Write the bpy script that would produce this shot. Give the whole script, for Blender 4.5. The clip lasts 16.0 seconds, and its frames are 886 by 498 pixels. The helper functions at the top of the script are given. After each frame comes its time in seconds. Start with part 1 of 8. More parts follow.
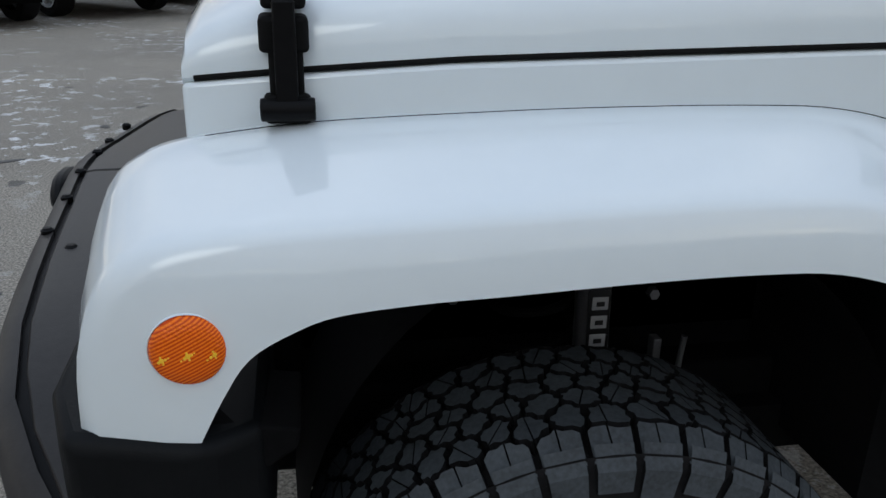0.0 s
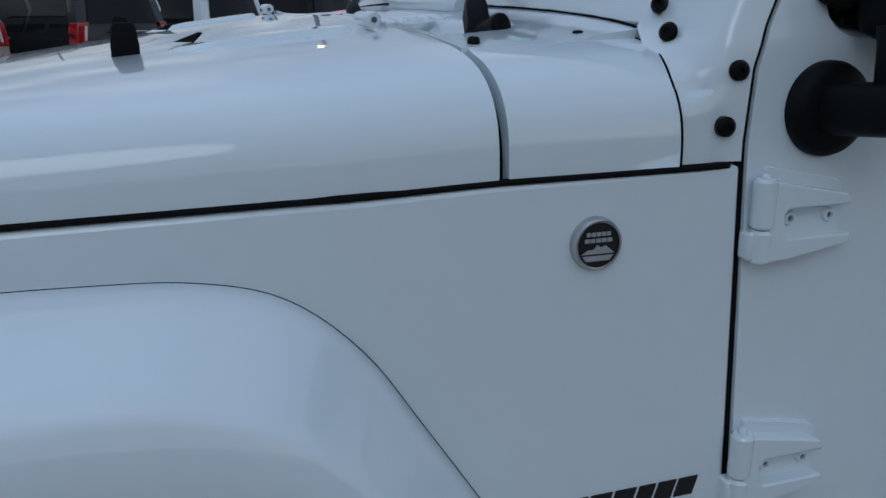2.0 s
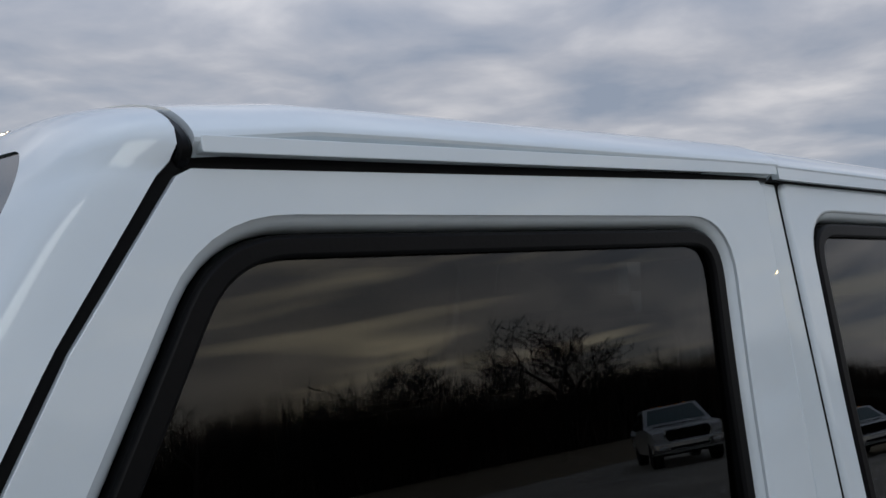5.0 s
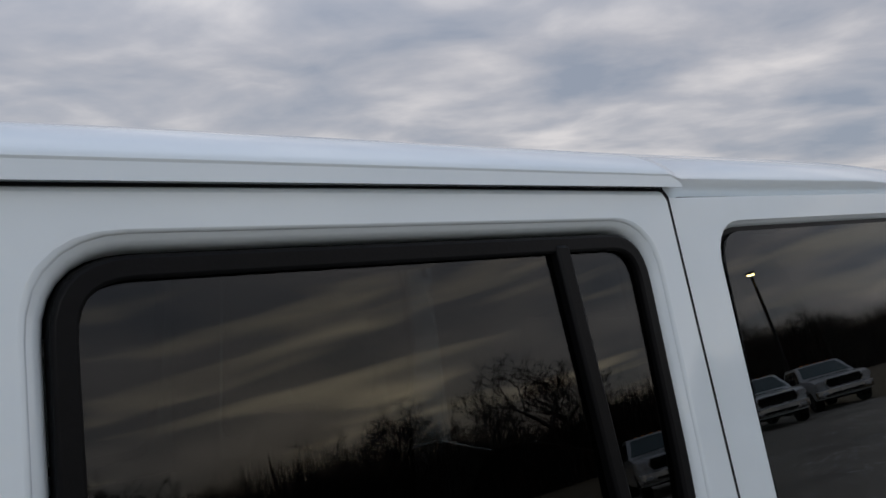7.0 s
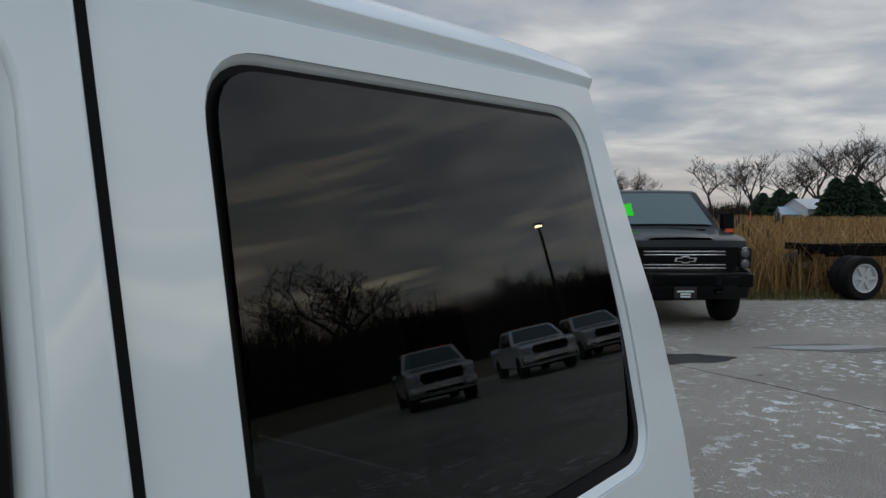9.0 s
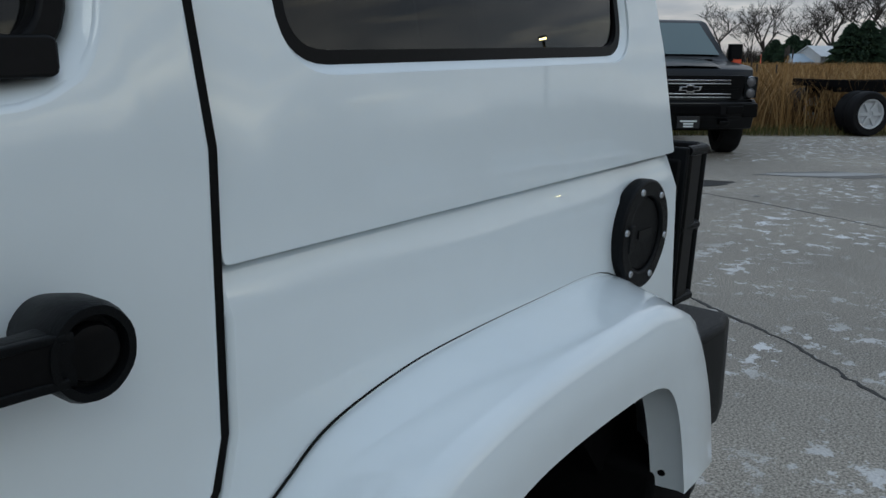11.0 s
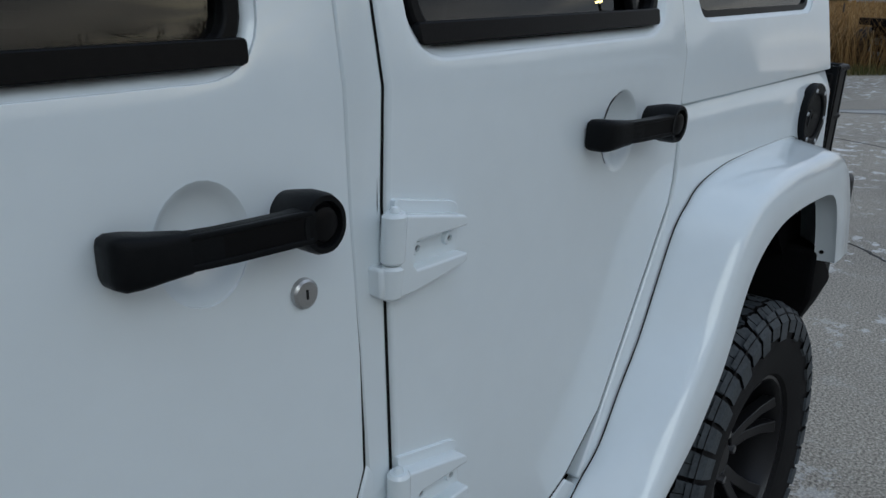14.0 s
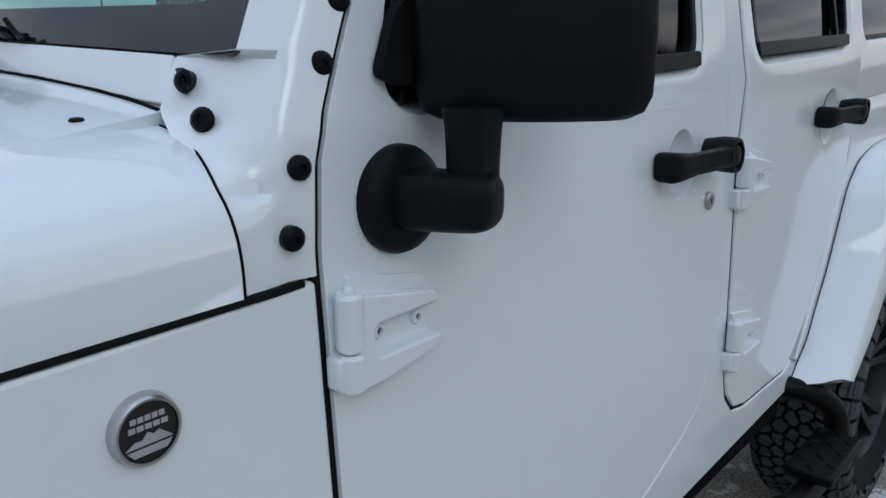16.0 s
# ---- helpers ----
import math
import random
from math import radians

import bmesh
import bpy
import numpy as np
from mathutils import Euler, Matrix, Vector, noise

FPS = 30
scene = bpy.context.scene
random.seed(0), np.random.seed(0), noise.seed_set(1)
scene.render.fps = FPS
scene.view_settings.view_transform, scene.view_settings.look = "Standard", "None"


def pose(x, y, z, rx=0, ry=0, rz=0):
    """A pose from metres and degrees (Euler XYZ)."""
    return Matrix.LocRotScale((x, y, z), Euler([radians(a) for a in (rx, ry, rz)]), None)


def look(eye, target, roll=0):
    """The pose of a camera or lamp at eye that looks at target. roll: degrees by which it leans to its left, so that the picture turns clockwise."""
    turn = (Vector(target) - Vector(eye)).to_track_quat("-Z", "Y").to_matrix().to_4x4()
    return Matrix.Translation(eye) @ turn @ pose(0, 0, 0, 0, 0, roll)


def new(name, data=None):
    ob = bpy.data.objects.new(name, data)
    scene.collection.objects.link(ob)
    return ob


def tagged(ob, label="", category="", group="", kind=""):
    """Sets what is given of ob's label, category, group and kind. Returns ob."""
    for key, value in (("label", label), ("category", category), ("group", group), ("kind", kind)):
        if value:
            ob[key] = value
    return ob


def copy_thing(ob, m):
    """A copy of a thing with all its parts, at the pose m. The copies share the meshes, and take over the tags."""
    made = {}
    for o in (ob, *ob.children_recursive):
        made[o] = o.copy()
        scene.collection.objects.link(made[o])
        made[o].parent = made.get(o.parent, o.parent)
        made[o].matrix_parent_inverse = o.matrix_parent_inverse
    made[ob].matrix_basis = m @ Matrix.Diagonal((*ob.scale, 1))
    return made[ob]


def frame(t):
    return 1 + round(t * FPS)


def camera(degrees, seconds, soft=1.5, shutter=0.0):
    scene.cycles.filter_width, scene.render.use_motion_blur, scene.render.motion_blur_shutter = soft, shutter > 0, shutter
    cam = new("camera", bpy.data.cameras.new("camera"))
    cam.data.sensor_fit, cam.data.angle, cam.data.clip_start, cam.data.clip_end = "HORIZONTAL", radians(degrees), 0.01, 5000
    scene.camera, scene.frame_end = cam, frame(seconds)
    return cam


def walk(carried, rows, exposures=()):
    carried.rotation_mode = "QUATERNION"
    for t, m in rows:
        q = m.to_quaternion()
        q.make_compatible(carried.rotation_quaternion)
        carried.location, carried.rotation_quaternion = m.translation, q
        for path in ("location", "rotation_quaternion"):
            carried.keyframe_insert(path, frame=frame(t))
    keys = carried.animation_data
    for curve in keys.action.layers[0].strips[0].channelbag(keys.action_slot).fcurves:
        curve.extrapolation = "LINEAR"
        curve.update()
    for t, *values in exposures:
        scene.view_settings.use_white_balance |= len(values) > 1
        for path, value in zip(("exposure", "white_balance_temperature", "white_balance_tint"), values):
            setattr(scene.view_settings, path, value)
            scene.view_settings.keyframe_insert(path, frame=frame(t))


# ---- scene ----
import functools

cam = camera(57.0, 16.0)

# the camera's way: seconds, eye, yaw (left of +y), pitch, roll
WAY = [
    (0, -0.287, -0.827, 1.305, -9.60, -21.20, 1.04), (0.3, -0.117, -0.810, 1.351, -5.17, -18.53, 0.54),
    (0.5, -0.030, -0.793, 1.364, -4.52, -17.40, -0.08), (0.6, 0.004, -0.788, 1.365, -4.41, -16.71, -0.04),
    (1, 0.122, -0.789, 1.353, -5.23, -15.44, -0.68), (1.5, 0.244, -0.792, 1.335, -10.88, -15.22, -0.34),
    (2, 0.302, -0.775, 1.372, -17.89, -15.96, -0.36), (2.5, 0.335, -0.705, 1.452, -24.09, -14.07, -0.42),
    (3, 0.365, -0.606, 1.535, -33.91, -12.90, -0.16), (3.3, 0.420, -0.555, 1.588, -36.55, -10.29, -0.05),
    (3.5, 0.475, -0.524, 1.631, -37.37, -9.20, 0.22), (3.7, 0.537, -0.497, 1.678, -38.02, -6.91, 0.29),
    (4, 0.641, -0.468, 1.693, -38.07, -0.78, -1.53), (4.1, 0.676, -0.467, 1.702, -37.82, 0.25, -1.45),
    (4.5, 0.805, -0.440, 1.743, -38.19, 1.11, -0.57), (4.7, 0.880, -0.425, 1.750, -38.02, 2.15, -0.83),
    (6.8, 1.738, -0.457, 1.795, -38.27, 1.57, -4.59), (7, 1.830, -0.467, 1.797, -39.07, 1.38, -3.82),
    (7.5, 2.091, -0.377, 1.823, -45.90, 0.33, -0.71), (8, 2.290, -0.380, 1.837, -50.05, 0.10, -0.44),
    (8.2, 2.343, -0.383, 1.828, -51.31, 0.12, -0.29), (10.3, 2.342, -0.445, 1.448, -53.14, -8.71, 0.44),
    (10.4, 2.336, -0.449, 1.431, -52.94, -9.27, 0.10), (10.5, 2.323, -0.453, 1.418, -52.84, -9.99, 0.29),
    (11, 2.261, -0.481, 1.399, -52.38, -13.11, 0.23), (11.5, 2.114, -0.499, 1.406, -52.21, -15.10, 0.02),
    (12, 1.982, -0.510, 1.410, -52.10, -16.53, 0.52), (12.5, 1.841, -0.546, 1.412, -52.24, -16.69, 0.10),
    (13, 1.682, -0.599, 1.412, -51.35, -16.80, -0.11), (13.5, 1.529, -0.626, 1.425, -49.55, -17.26, 0.44),
    (14, 1.283, -0.617, 1.430, -49.43, -17.35, 0.52), (14.5, 1.099, -0.601, 1.442, -49.96, -17.21, 0.74),
    (15, 0.889, -0.634, 1.442, -50.63, -16.96, 1.43), (15.5, 0.697, -0.614, 1.457, -50.01, -16.86, 1.42),
    (16, 0.440, -0.560, 1.433, -49.31, -15.36, -0.13),
]


def way_pose(x, y, z, yaw, pitch, roll):
    a, b = radians(yaw), radians(pitch)
    ahead = Vector((-math.sin(a) * math.cos(b), math.cos(a) * math.cos(b), math.sin(b)))
    return look((x, y, z), Vector((x, y, z)) + ahead, roll)


# the camera's own exposure and white balance drift: seconds, stops, kelvin, tint
LIGHT = [(0, 0.05, 5800, -2), (0.5, -0.28, 5480, -3), (1, -0.48, 5330, -4), (2, -0.6, 5080, -4), (3, -0.56, 5100, -3), (3.5, -0.38, 5180, -5), (4, -0.22, 5380, -3), (4.5, -0.32, 5560, -1),
         (7, -0.27, 5860, 1), (8.2, -0.28, 5900, -2), (10.3, -0.28, 5580, -6), (12, -0.24, 5520, -6), (14, -0.18, 5520, -4), (15, 0.08, 5560, -2), (16, 0.08, 5560, -2)]
walk(cam, [(t, way_pose(*p)) for t, *p in WAY], LIGHT)

# ---------------------------------------------------------------- sky and sun
world = bpy.data.worlds.new("sky")
scene.world = world
world.use_nodes = True


def sky_nodes():
    nt = world.node_tree
    nt.nodes.clear()
    N, L = nt.nodes.new, nt.links.new
    out, bg = N("ShaderNodeOutputWorld"), N("ShaderNodeBackground")
    tc, sep = N("ShaderNodeTexCoord"), N("ShaderNodeSeparateXYZ")
    L(tc.outputs["Generated"], sep.inputs[0])
    up = N("ShaderNodeMath"); up.operation = "MAXIMUM"; up.inputs[1].default_value = 0.0
    L(sep.outputs["Z"], up.inputs[0])
    add = N("ShaderNodeMath"); add.operation = "ADD"; add.inputs[1].default_value = 0.16
    L(up.outputs[0], add.inputs[0])
    comb = N("ShaderNodeCombineXYZ")
    for k in "XY":
        d = N("ShaderNodeMath"); d.operation = "DIVIDE"
        L(sep.outputs[k], d.inputs[0]); L(add.outputs[0], d.inputs[1]); L(d.outputs[0], comb.inputs[k])
    turn = N("ShaderNodeMapping")
    turn.inputs["Rotation"].default_value = (0, 0, radians(52))
    L(comb.outputs[0], turn.inputs[0])
    mp = N("ShaderNodeMapping")
    mp.inputs["Scale"].default_value = (0.98, 1.12, 1)
    L(turn.outputs[0], mp.inputs[0])
    n1 = N("ShaderNodeTexNoise"); n1.inputs["Scale"].default_value = 1.9
    n1.inputs["Detail"].default_value = 6; n1.inputs["Roughness"].default_value = 0.50; n1.inputs["Distortion"].default_value = 0.25
    L(mp.outputs[0], n1.inputs["Vector"])
    cr = N("ShaderNodeValToRGB")
    e = cr.color_ramp.elements
    e[0].position, e[0].color = 0.32, (0.37, 0.365, 0.43, 1)
    e[1].position, e[1].color = 0.68, (0.88, 0.75, 0.72, 1)
    m = e.new(0.50); m.color = (0.565, 0.505, 0.53, 1)
    L(n1.outputs["Fac"], cr.inputs[0])
    # warm glow low on the horizon
    hz = N("ShaderNodeMapRange")
    hz.inputs["From Min"].default_value, hz.inputs["From Max"].default_value = 0.0, 0.09
    hz.inputs["To Min"].default_value, hz.inputs["To Max"].default_value = 0.7, 0.0
    L(up.outputs[0], hz.inputs["Value"])
    warm = N("ShaderNodeMix"); warm.data_type = "RGBA"
    # the glow and the brighter half of the sky lie beyond the field
    dot = N("ShaderNodeVectorMath"); dot.operation = "DOT_PRODUCT"; dot.inputs[1].default_value = (0.72, 0.60, 0.35)
    L(tc.outputs["Generated"], dot.inputs[0])
    side = N("ShaderNodeMapRange"); side.interpolation_type = "SMOOTHSTEP"
    side.inputs["From Min"].default_value, side.inputs["From Max"].default_value = -0.9, 0.8
    side.inputs["To Min"].default_value, side.inputs["To Max"].default_value = 0.0, 1.0
    L(dot.outputs["Value"], side.inputs["Value"])
    hs = N("ShaderNodeMath"); hs.operation = "MULTIPLY"
    L(hz.outputs[0], hs.inputs[0]); L(side.outputs[0], hs.inputs[1])
    L(hs.outputs[0], warm.inputs["Factor"]); L(cr.outputs[0], warm.inputs["A"])
    warm.inputs["B"].default_value = (0.66, 0.51, 0.45, 1)
    # brighter, bluer towards the zenith
    zen = N("ShaderNodeMapRange")
    zen.inputs["From Min"].default_value, zen.inputs["From Max"].default_value = 0.25, 0.9
    L(up.outputs[0], zen.inputs["Value"])
    top = N("ShaderNodeMix"); top.data_type = "RGBA"; top.blend_type = "MULTIPLY"
    L(zen.outputs[0], top.inputs["Factor"]); L(warm.outputs["Result"], top.inputs["A"])
    top.inputs["B"].default_value = (1.38, 1.54, 1.74, 1)
    cool = N("ShaderNodeMix"); cool.data_type = "RGBA"
    cool.inputs["A"].default_value, cool.inputs["B"].default_value = (0.69, 0.69, 0.70, 1), (1, 1, 1, 1)
    L(side.outputs[0], cool.inputs["Factor"])
    dim = N("ShaderNodeVectorMath"); dim.operation = "MULTIPLY"
    L(top.outputs["Result"], dim.inputs[0]); L(cool.outputs["Result"], dim.inputs[1])
    # thin lit streaks low in the darker half of the sky
    low = N("ShaderNodeMapping"); low.inputs["Scale"].default_value = (2.0, 2.0, 17.0)
    low.inputs["Rotation"].default_value = (0.0, radians(5), 0.0)
    L(tc.outputs["Generated"], low.inputs[0])
    n2 = N("ShaderNodeTexNoise"); n2.inputs["Scale"].default_value = 1.6; n2.inputs["Detail"].default_value = 3.5; n2.inputs["Distortion"].default_value = 0.4
    L(low.outputs[0], n2.inputs["Vector"])
    st = N("ShaderNodeMapRange"); st.inputs["From Min"].default_value, st.inputs["From Max"].default_value = 0.52, 0.76
    L(n2.outputs["Fac"], st.inputs["Value"])
    band_up = N("ShaderNodeMapRange"); band_up.inputs["From Min"].default_value, band_up.inputs["From Max"].default_value = 0.45, 0.12
    L(up.outputs[0], band_up.inputs["Value"])
    away = N("ShaderNodeMapRange"); away.inputs["From Min"].default_value, away.inputs["From Max"].default_value = 0.96, 0.72
    L(side.outputs[0], away.inputs["Value"])
    s1 = N("ShaderNodeMath"); s1.operation = "MULTIPLY"; L(st.outputs[0], s1.inputs[0]); L(band_up.outputs[0], s1.inputs[1])
    s2 = N("ShaderNodeMath"); s2.operation = "MULTIPLY"; L(s1.outputs[0], s2.inputs[0]); L(away.outputs[0], s2.inputs[1])
    lit = N("ShaderNodeMix"); lit.data_type = "RGBA"
    L(s2.outputs[0], lit.inputs["Factor"]); L(dim.outputs[0], lit.inputs["A"]); lit.inputs["B"].default_value = (2.5, 1.95, 1.35, 1)
    sky = N("ShaderNodeTexSky"); sky.sky_type = "NISHITA"; sky.sun_disc = False
    sky.sun_elevation, sky.sun_rotation = radians(8), radians(150)
    mixs = N("ShaderNodeMix"); mixs.data_type = "RGBA"; mixs.blend_type = "ADD"
    mixs.inputs["Factor"].default_value = 0.012
    L(lit.outputs["Result"], mixs.inputs["A"]); L(sky.outputs[0], mixs.inputs["B"])
    L(mixs.outputs["Result"], bg.inputs["Color"])
    bg.inputs["Strength"].default_value = 1.0
    L(bg.outputs[0], out.inputs[0])


sky_nodes()
sun = new("sun", bpy.data.lights.new("sun", "SUN"))
sun.data.energy, sun.data.angle, sun.data.color = 0.35, radians(25), (1.0, 0.9, 0.8)
sun.matrix_world = look((0, 0, 30), (9, 14, 18))
scene.view_settings.exposure = 0.0

# ---------------------------------------------------------------- materials
def mat(name, color, rough=0.5, metal=0.0, coat=0.0, var=0.12, scale=20.0, bump=0.0, bscale=200.0, transmission=0.0, ior=1.45, island=0.0, alpha=1.0, spec=0.5):
    m = bpy.data.materials.new(name)
    m.use_nodes = True
    nt = m.node_tree
    b = nt.nodes["Principled BSDF"]
    N, L = nt.nodes.new, nt.links.new
    b.inputs["Roughness"].default_value, b.inputs["Metallic"].default_value = rough, metal
    b.inputs["Coat Weight"].default_value, b.inputs["Coat Roughness"].default_value = coat, 0.02
    b.inputs["Coat IOR"].default_value = 1.6
    b.inputs["Transmission Weight"].default_value, b.inputs["IOR"].default_value = transmission, ior
    b.inputs["Specular IOR Level"].default_value = spec
    b.inputs["Base Color"].default_value = (*color, 1)
    if var or bump:
        tc = N("ShaderNodeTexCoord")
    if var:
        n1, n2 = N("ShaderNodeTexNoise"), N("ShaderNodeTexNoise")
        n1.inputs["Scale"].default_value, n2.inputs["Scale"].default_value = scale, scale * 9
        n1.inputs["Detail"].default_value = 4
        L(tc.outputs["Object"], n1.inputs["Vector"]); L(tc.outputs["Object"], n2.inputs["Vector"])
        av = N("ShaderNodeMath"); av.operation = "ADD"
        L(n1.outputs["Fac"], av.inputs[0]); L(n2.outputs["Fac"], av.inputs[1])
        src = av.outputs[0]
        if island:
            g = N("ShaderNodeNewGeometry")
            ml = N("ShaderNodeMath"); ml.operation = "MULTIPLY"; ml.inputs[1].default_value = island
            L(g.outputs["Random Per Island"], ml.inputs[0])
            a2 = N("ShaderNodeMath"); a2.operation = "ADD"
            L(src, a2.inputs[0]); L(ml.outputs[0], a2.inputs[1]); src = a2.outputs[0]
        mr = N("ShaderNodeMapRange")
        mr.inputs["From Min"].default_value, mr.inputs["From Max"].default_value = 0.6, 1.4 + island
        mr.inputs["To Min"].default_value, mr.inputs["To Max"].default_value = 1 - var, 1 + var
        L(src, mr.inputs["Value"])
        mx = N("ShaderNodeVectorMath"); mx.operation = "SCALE"
        mx.inputs[0].default_value = color
        L(mr.outputs[0], mx.inputs["Scale"]); L(mx.outputs[0], b.inputs["Base Color"])
    if bump:
        n3 = N("ShaderNodeTexNoise"); n3.inputs["Scale"].default_value = bscale; n3.inputs["Detail"].default_value = 3
        L(tc.outputs["Object"], n3.inputs["Vector"])
        bp = N("ShaderNodeBump"); bp.inputs["Strength"].default_value = bump; bp.inputs["Distance"].default_value = 0.002
        L(n3.outputs["Fac"], bp.inputs["Height"]); L(bp.outputs[0], b.inputs["Normal"])
    return m


M = {}
M["paint"] = mat("white_paint", (0.795, 0.86, 0.895), 0.34, coat=1.0, var=0.015, scale=3)
M["plastic"] = mat("black_textured_plastic", (0.0045, 0.0052, 0.0062), 0.42, var=0.2, scale=30, bump=0.30, bscale=900, spec=0.15)
M["satin"] = mat("satin_black_trim", (0.005, 0.005, 0.0055), 0.36, var=0.2, scale=14, bump=0.08, bscale=300, spec=0.13)
M["rubber"] = mat("black_rubber", (0.006, 0.006, 0.006), 0.75, var=0.25, scale=25, bump=0.15, bscale=300, spec=0.15)
# one rubber in two tones: paler tread tops, groove shade in the dark copy
M["tyre"] = mat("tread_top_rubber", (0.054, 0.062, 0.070), 0.60, var=0.4, scale=18, bump=0.3, bscale=220, spec=0.35)
M["rubber_dark"] = mat("tyre_and_groove_shade_rubber", (0.008, 0.008, 0.009), 0.7, var=0.4, scale=18, bump=0.3, bscale=220, spec=0.2)
M["rim"] = mat("black_alloy", (0.018, 0.018, 0.020), 0.30, metal=0.3, var=0.15, scale=20)
# near-black; shade of panel gaps, slots and recesses is put into this colour
M["under"] = mat("dark_chassis_and_gap_shade", (0.004, 0.004, 0.0045), 0.85, var=0.4, scale=9, spec=0.1)
M["shock"] = mat("grey_shock_body", (0.16, 0.16, 0.17), 0.35, metal=0.6, var=0.15, scale=30)
M["steel"] = mat("brushed_steel", (0.50, 0.50, 0.50), 0.28, metal=1.0, var=0.1, scale=60)
M["chrome"] = mat("chrome", (0.62, 0.63, 0.65), 0.08, metal=1.0, var=0.05, scale=40)
M["tint"] = mat("dark_tinted_glass", (0.030, 0.034, 0.034), 0.0, transmission=1.0, ior=1.52, var=0)
M["clear"] = mat("green_tinted_windscreen", (0.49, 0.75, 0.74), 0.0, transmission=1.0, ior=1.52, var=0)
M["frit"] = mat("black_glass_border", (0.012, 0.012, 0.014), 0.04, var=0.1, scale=30, ior=1.5)
M["amber"] = mat("amber_lens", (0.95, 0.11, 0.0), 0.14, var=0.30, scale=70, bump=0.9, bscale=260, spec=0.35)
nt = M["amber"].node_tree
# colour bands paint the light and dark of the lens flutes
wv, wc = nt.nodes.new("ShaderNodeTexWave"), nt.nodes.new("ShaderNodeValToRGB")
wt, wm = nt.nodes.new("ShaderNodeTexCoord"), nt.nodes.new("ShaderNodeMapping")
wm.inputs["Rotation"].default_value = (0, radians(28), 0)
wv.bands_direction = "Z"
wv.inputs["Scale"].default_value, wv.inputs["Distortion"].default_value = 95.0, 0.6
wc.color_ramp.elements[0].color, wc.color_ramp.elements[1].color = (0.62, 0.045, 0.0, 1), (1.0, 0.24, 0.006, 1)
nt.links.new(wt.outputs["Object"], wm.inputs[0]); nt.links.new(wm.outputs[0], wv.inputs["Vector"])
nt.links.new(wv.outputs["Fac"], wc.inputs[0]); nt.links.new(wc.outputs[0], nt.nodes["Principled BSDF"].inputs["Base Color"])
# bright yellow for the glints painted on the marker lens
M["prism"] = mat("amber_glint", (1.0, 0.62, 0.04), 0.10, var=0.1, scale=60)
M["red"] = mat("red_lens", (0.35, 0.01, 0.012), 0.08, coat=1.0, var=0.2, scale=30)
M["lens"] = mat("clear_lamp_lens", (0.65, 0.67, 0.70), 0.08, coat=1.0, var=0.3, scale=25)
M["plate_steel"] = mat("dark_coated_steel", (0.030, 0.028, 0.027), 0.38, var=0.2, scale=12, bump=0.1, bscale=400, spec=0.35)
M["decal"] = mat("black_decal", (0.012, 0.012, 0.013), 0.35, var=0.1, scale=40)
M["letter"] = mat("grey_letters", (0.45, 0.46, 0.48), 0.35, metal=0.3, var=0.1, scale=60)
M["interior"] = mat("dark_interior", (0.035, 0.037, 0.042), 0.7, var=0.25, scale=20, bump=0.2, bscale=300)
M["seat"] = mat("dark_seat_fabric", (0.030, 0.033, 0.040), 0.85, var=0.3, scale=25, bump=0.4, bscale=500)
M["green"] = mat("fluorescent_green_paper", (0.10, 1.0, 0.01), 0.6, var=0.05, scale=10)
M["paper"] = mat("white_paper", (0.75, 0.80, 0.80), 0.7, var=0.05, scale=12)
M["shadow_grey"] = mat("notch_shade_grey", (0.35, 0.42, 0.36), 0.7, var=0.05, scale=12)
M["ink"] = mat("dark_ink", (0.02, 0.10, 0.02), 0.7, var=0.1, scale=12)
M["dot"] = mat("red_reflective", (0.75, 0.12, 0.05), 0.3, var=0.1, scale=30)


# ---------------------------------------------------------------- mesh helpers
def finish(bm, angle=35):
    me = bpy.data.meshes.new("mesh")
    bmesh.ops.recalc_face_normals(bm, faces=bm.faces)
    bm.to_mesh(me)
    bm.free()
    for p in me.polygons:
        p.use_smooth = True
    me.set_sharp_from_angle(angle=radians(angle))
    return me


def part(name, bm, material, parent, label="", bevel=0.0, seg=2, angle=35):
    me = finish(bm, angle)
    me.materials.append(material)
    ob = new(name, me)
    ob.parent = parent
    if label:
        ob["label"] = label
    if bevel:
        b = ob.modifiers.new("soft", "BEVEL")
        b.width, b.segments, b.limit_method, b.angle_limit = bevel, seg, "ANGLE", radians(30)
        b.harden_normals = False
    return ob


def thing(name, label, category, group="", loc=(0, 0, 0), rz=0.0, kind=""):
    e = new(name, None)
    e.empty_display_size = 0.2
    e.matrix_basis = pose(*loc, 0, 0, rz)
    return tagged(e, label, category, group, kind)


def lone(name, bm, material, label, category, group="", kind="", bevel=0.0, seg=2, angle=35):
    ob = part(name, bm, material, None, "", bevel, seg, angle)
    return tagged(ob, label, category, group, kind)


def box(x0, x1, y0, y1, z0, z1, bm=None):
    bm = bm or bmesh.new()
    vs = [bm.verts.new(p) for p in ((x0, y0, z0), (x1, y0, z0), (x1, y1, z0), (x0, y1, z0), (x0, y0, z1), (x1, y0, z1), (x1, y1, z1), (x0, y1, z1))]
    for f in ((0, 3, 2, 1), (4, 5, 6, 7), (0, 1, 5, 4), (1, 2, 6, 5), (2, 3, 7, 6), (3, 0, 4, 7)):
        bm.faces.new([vs[i] for i in f])
    return bm


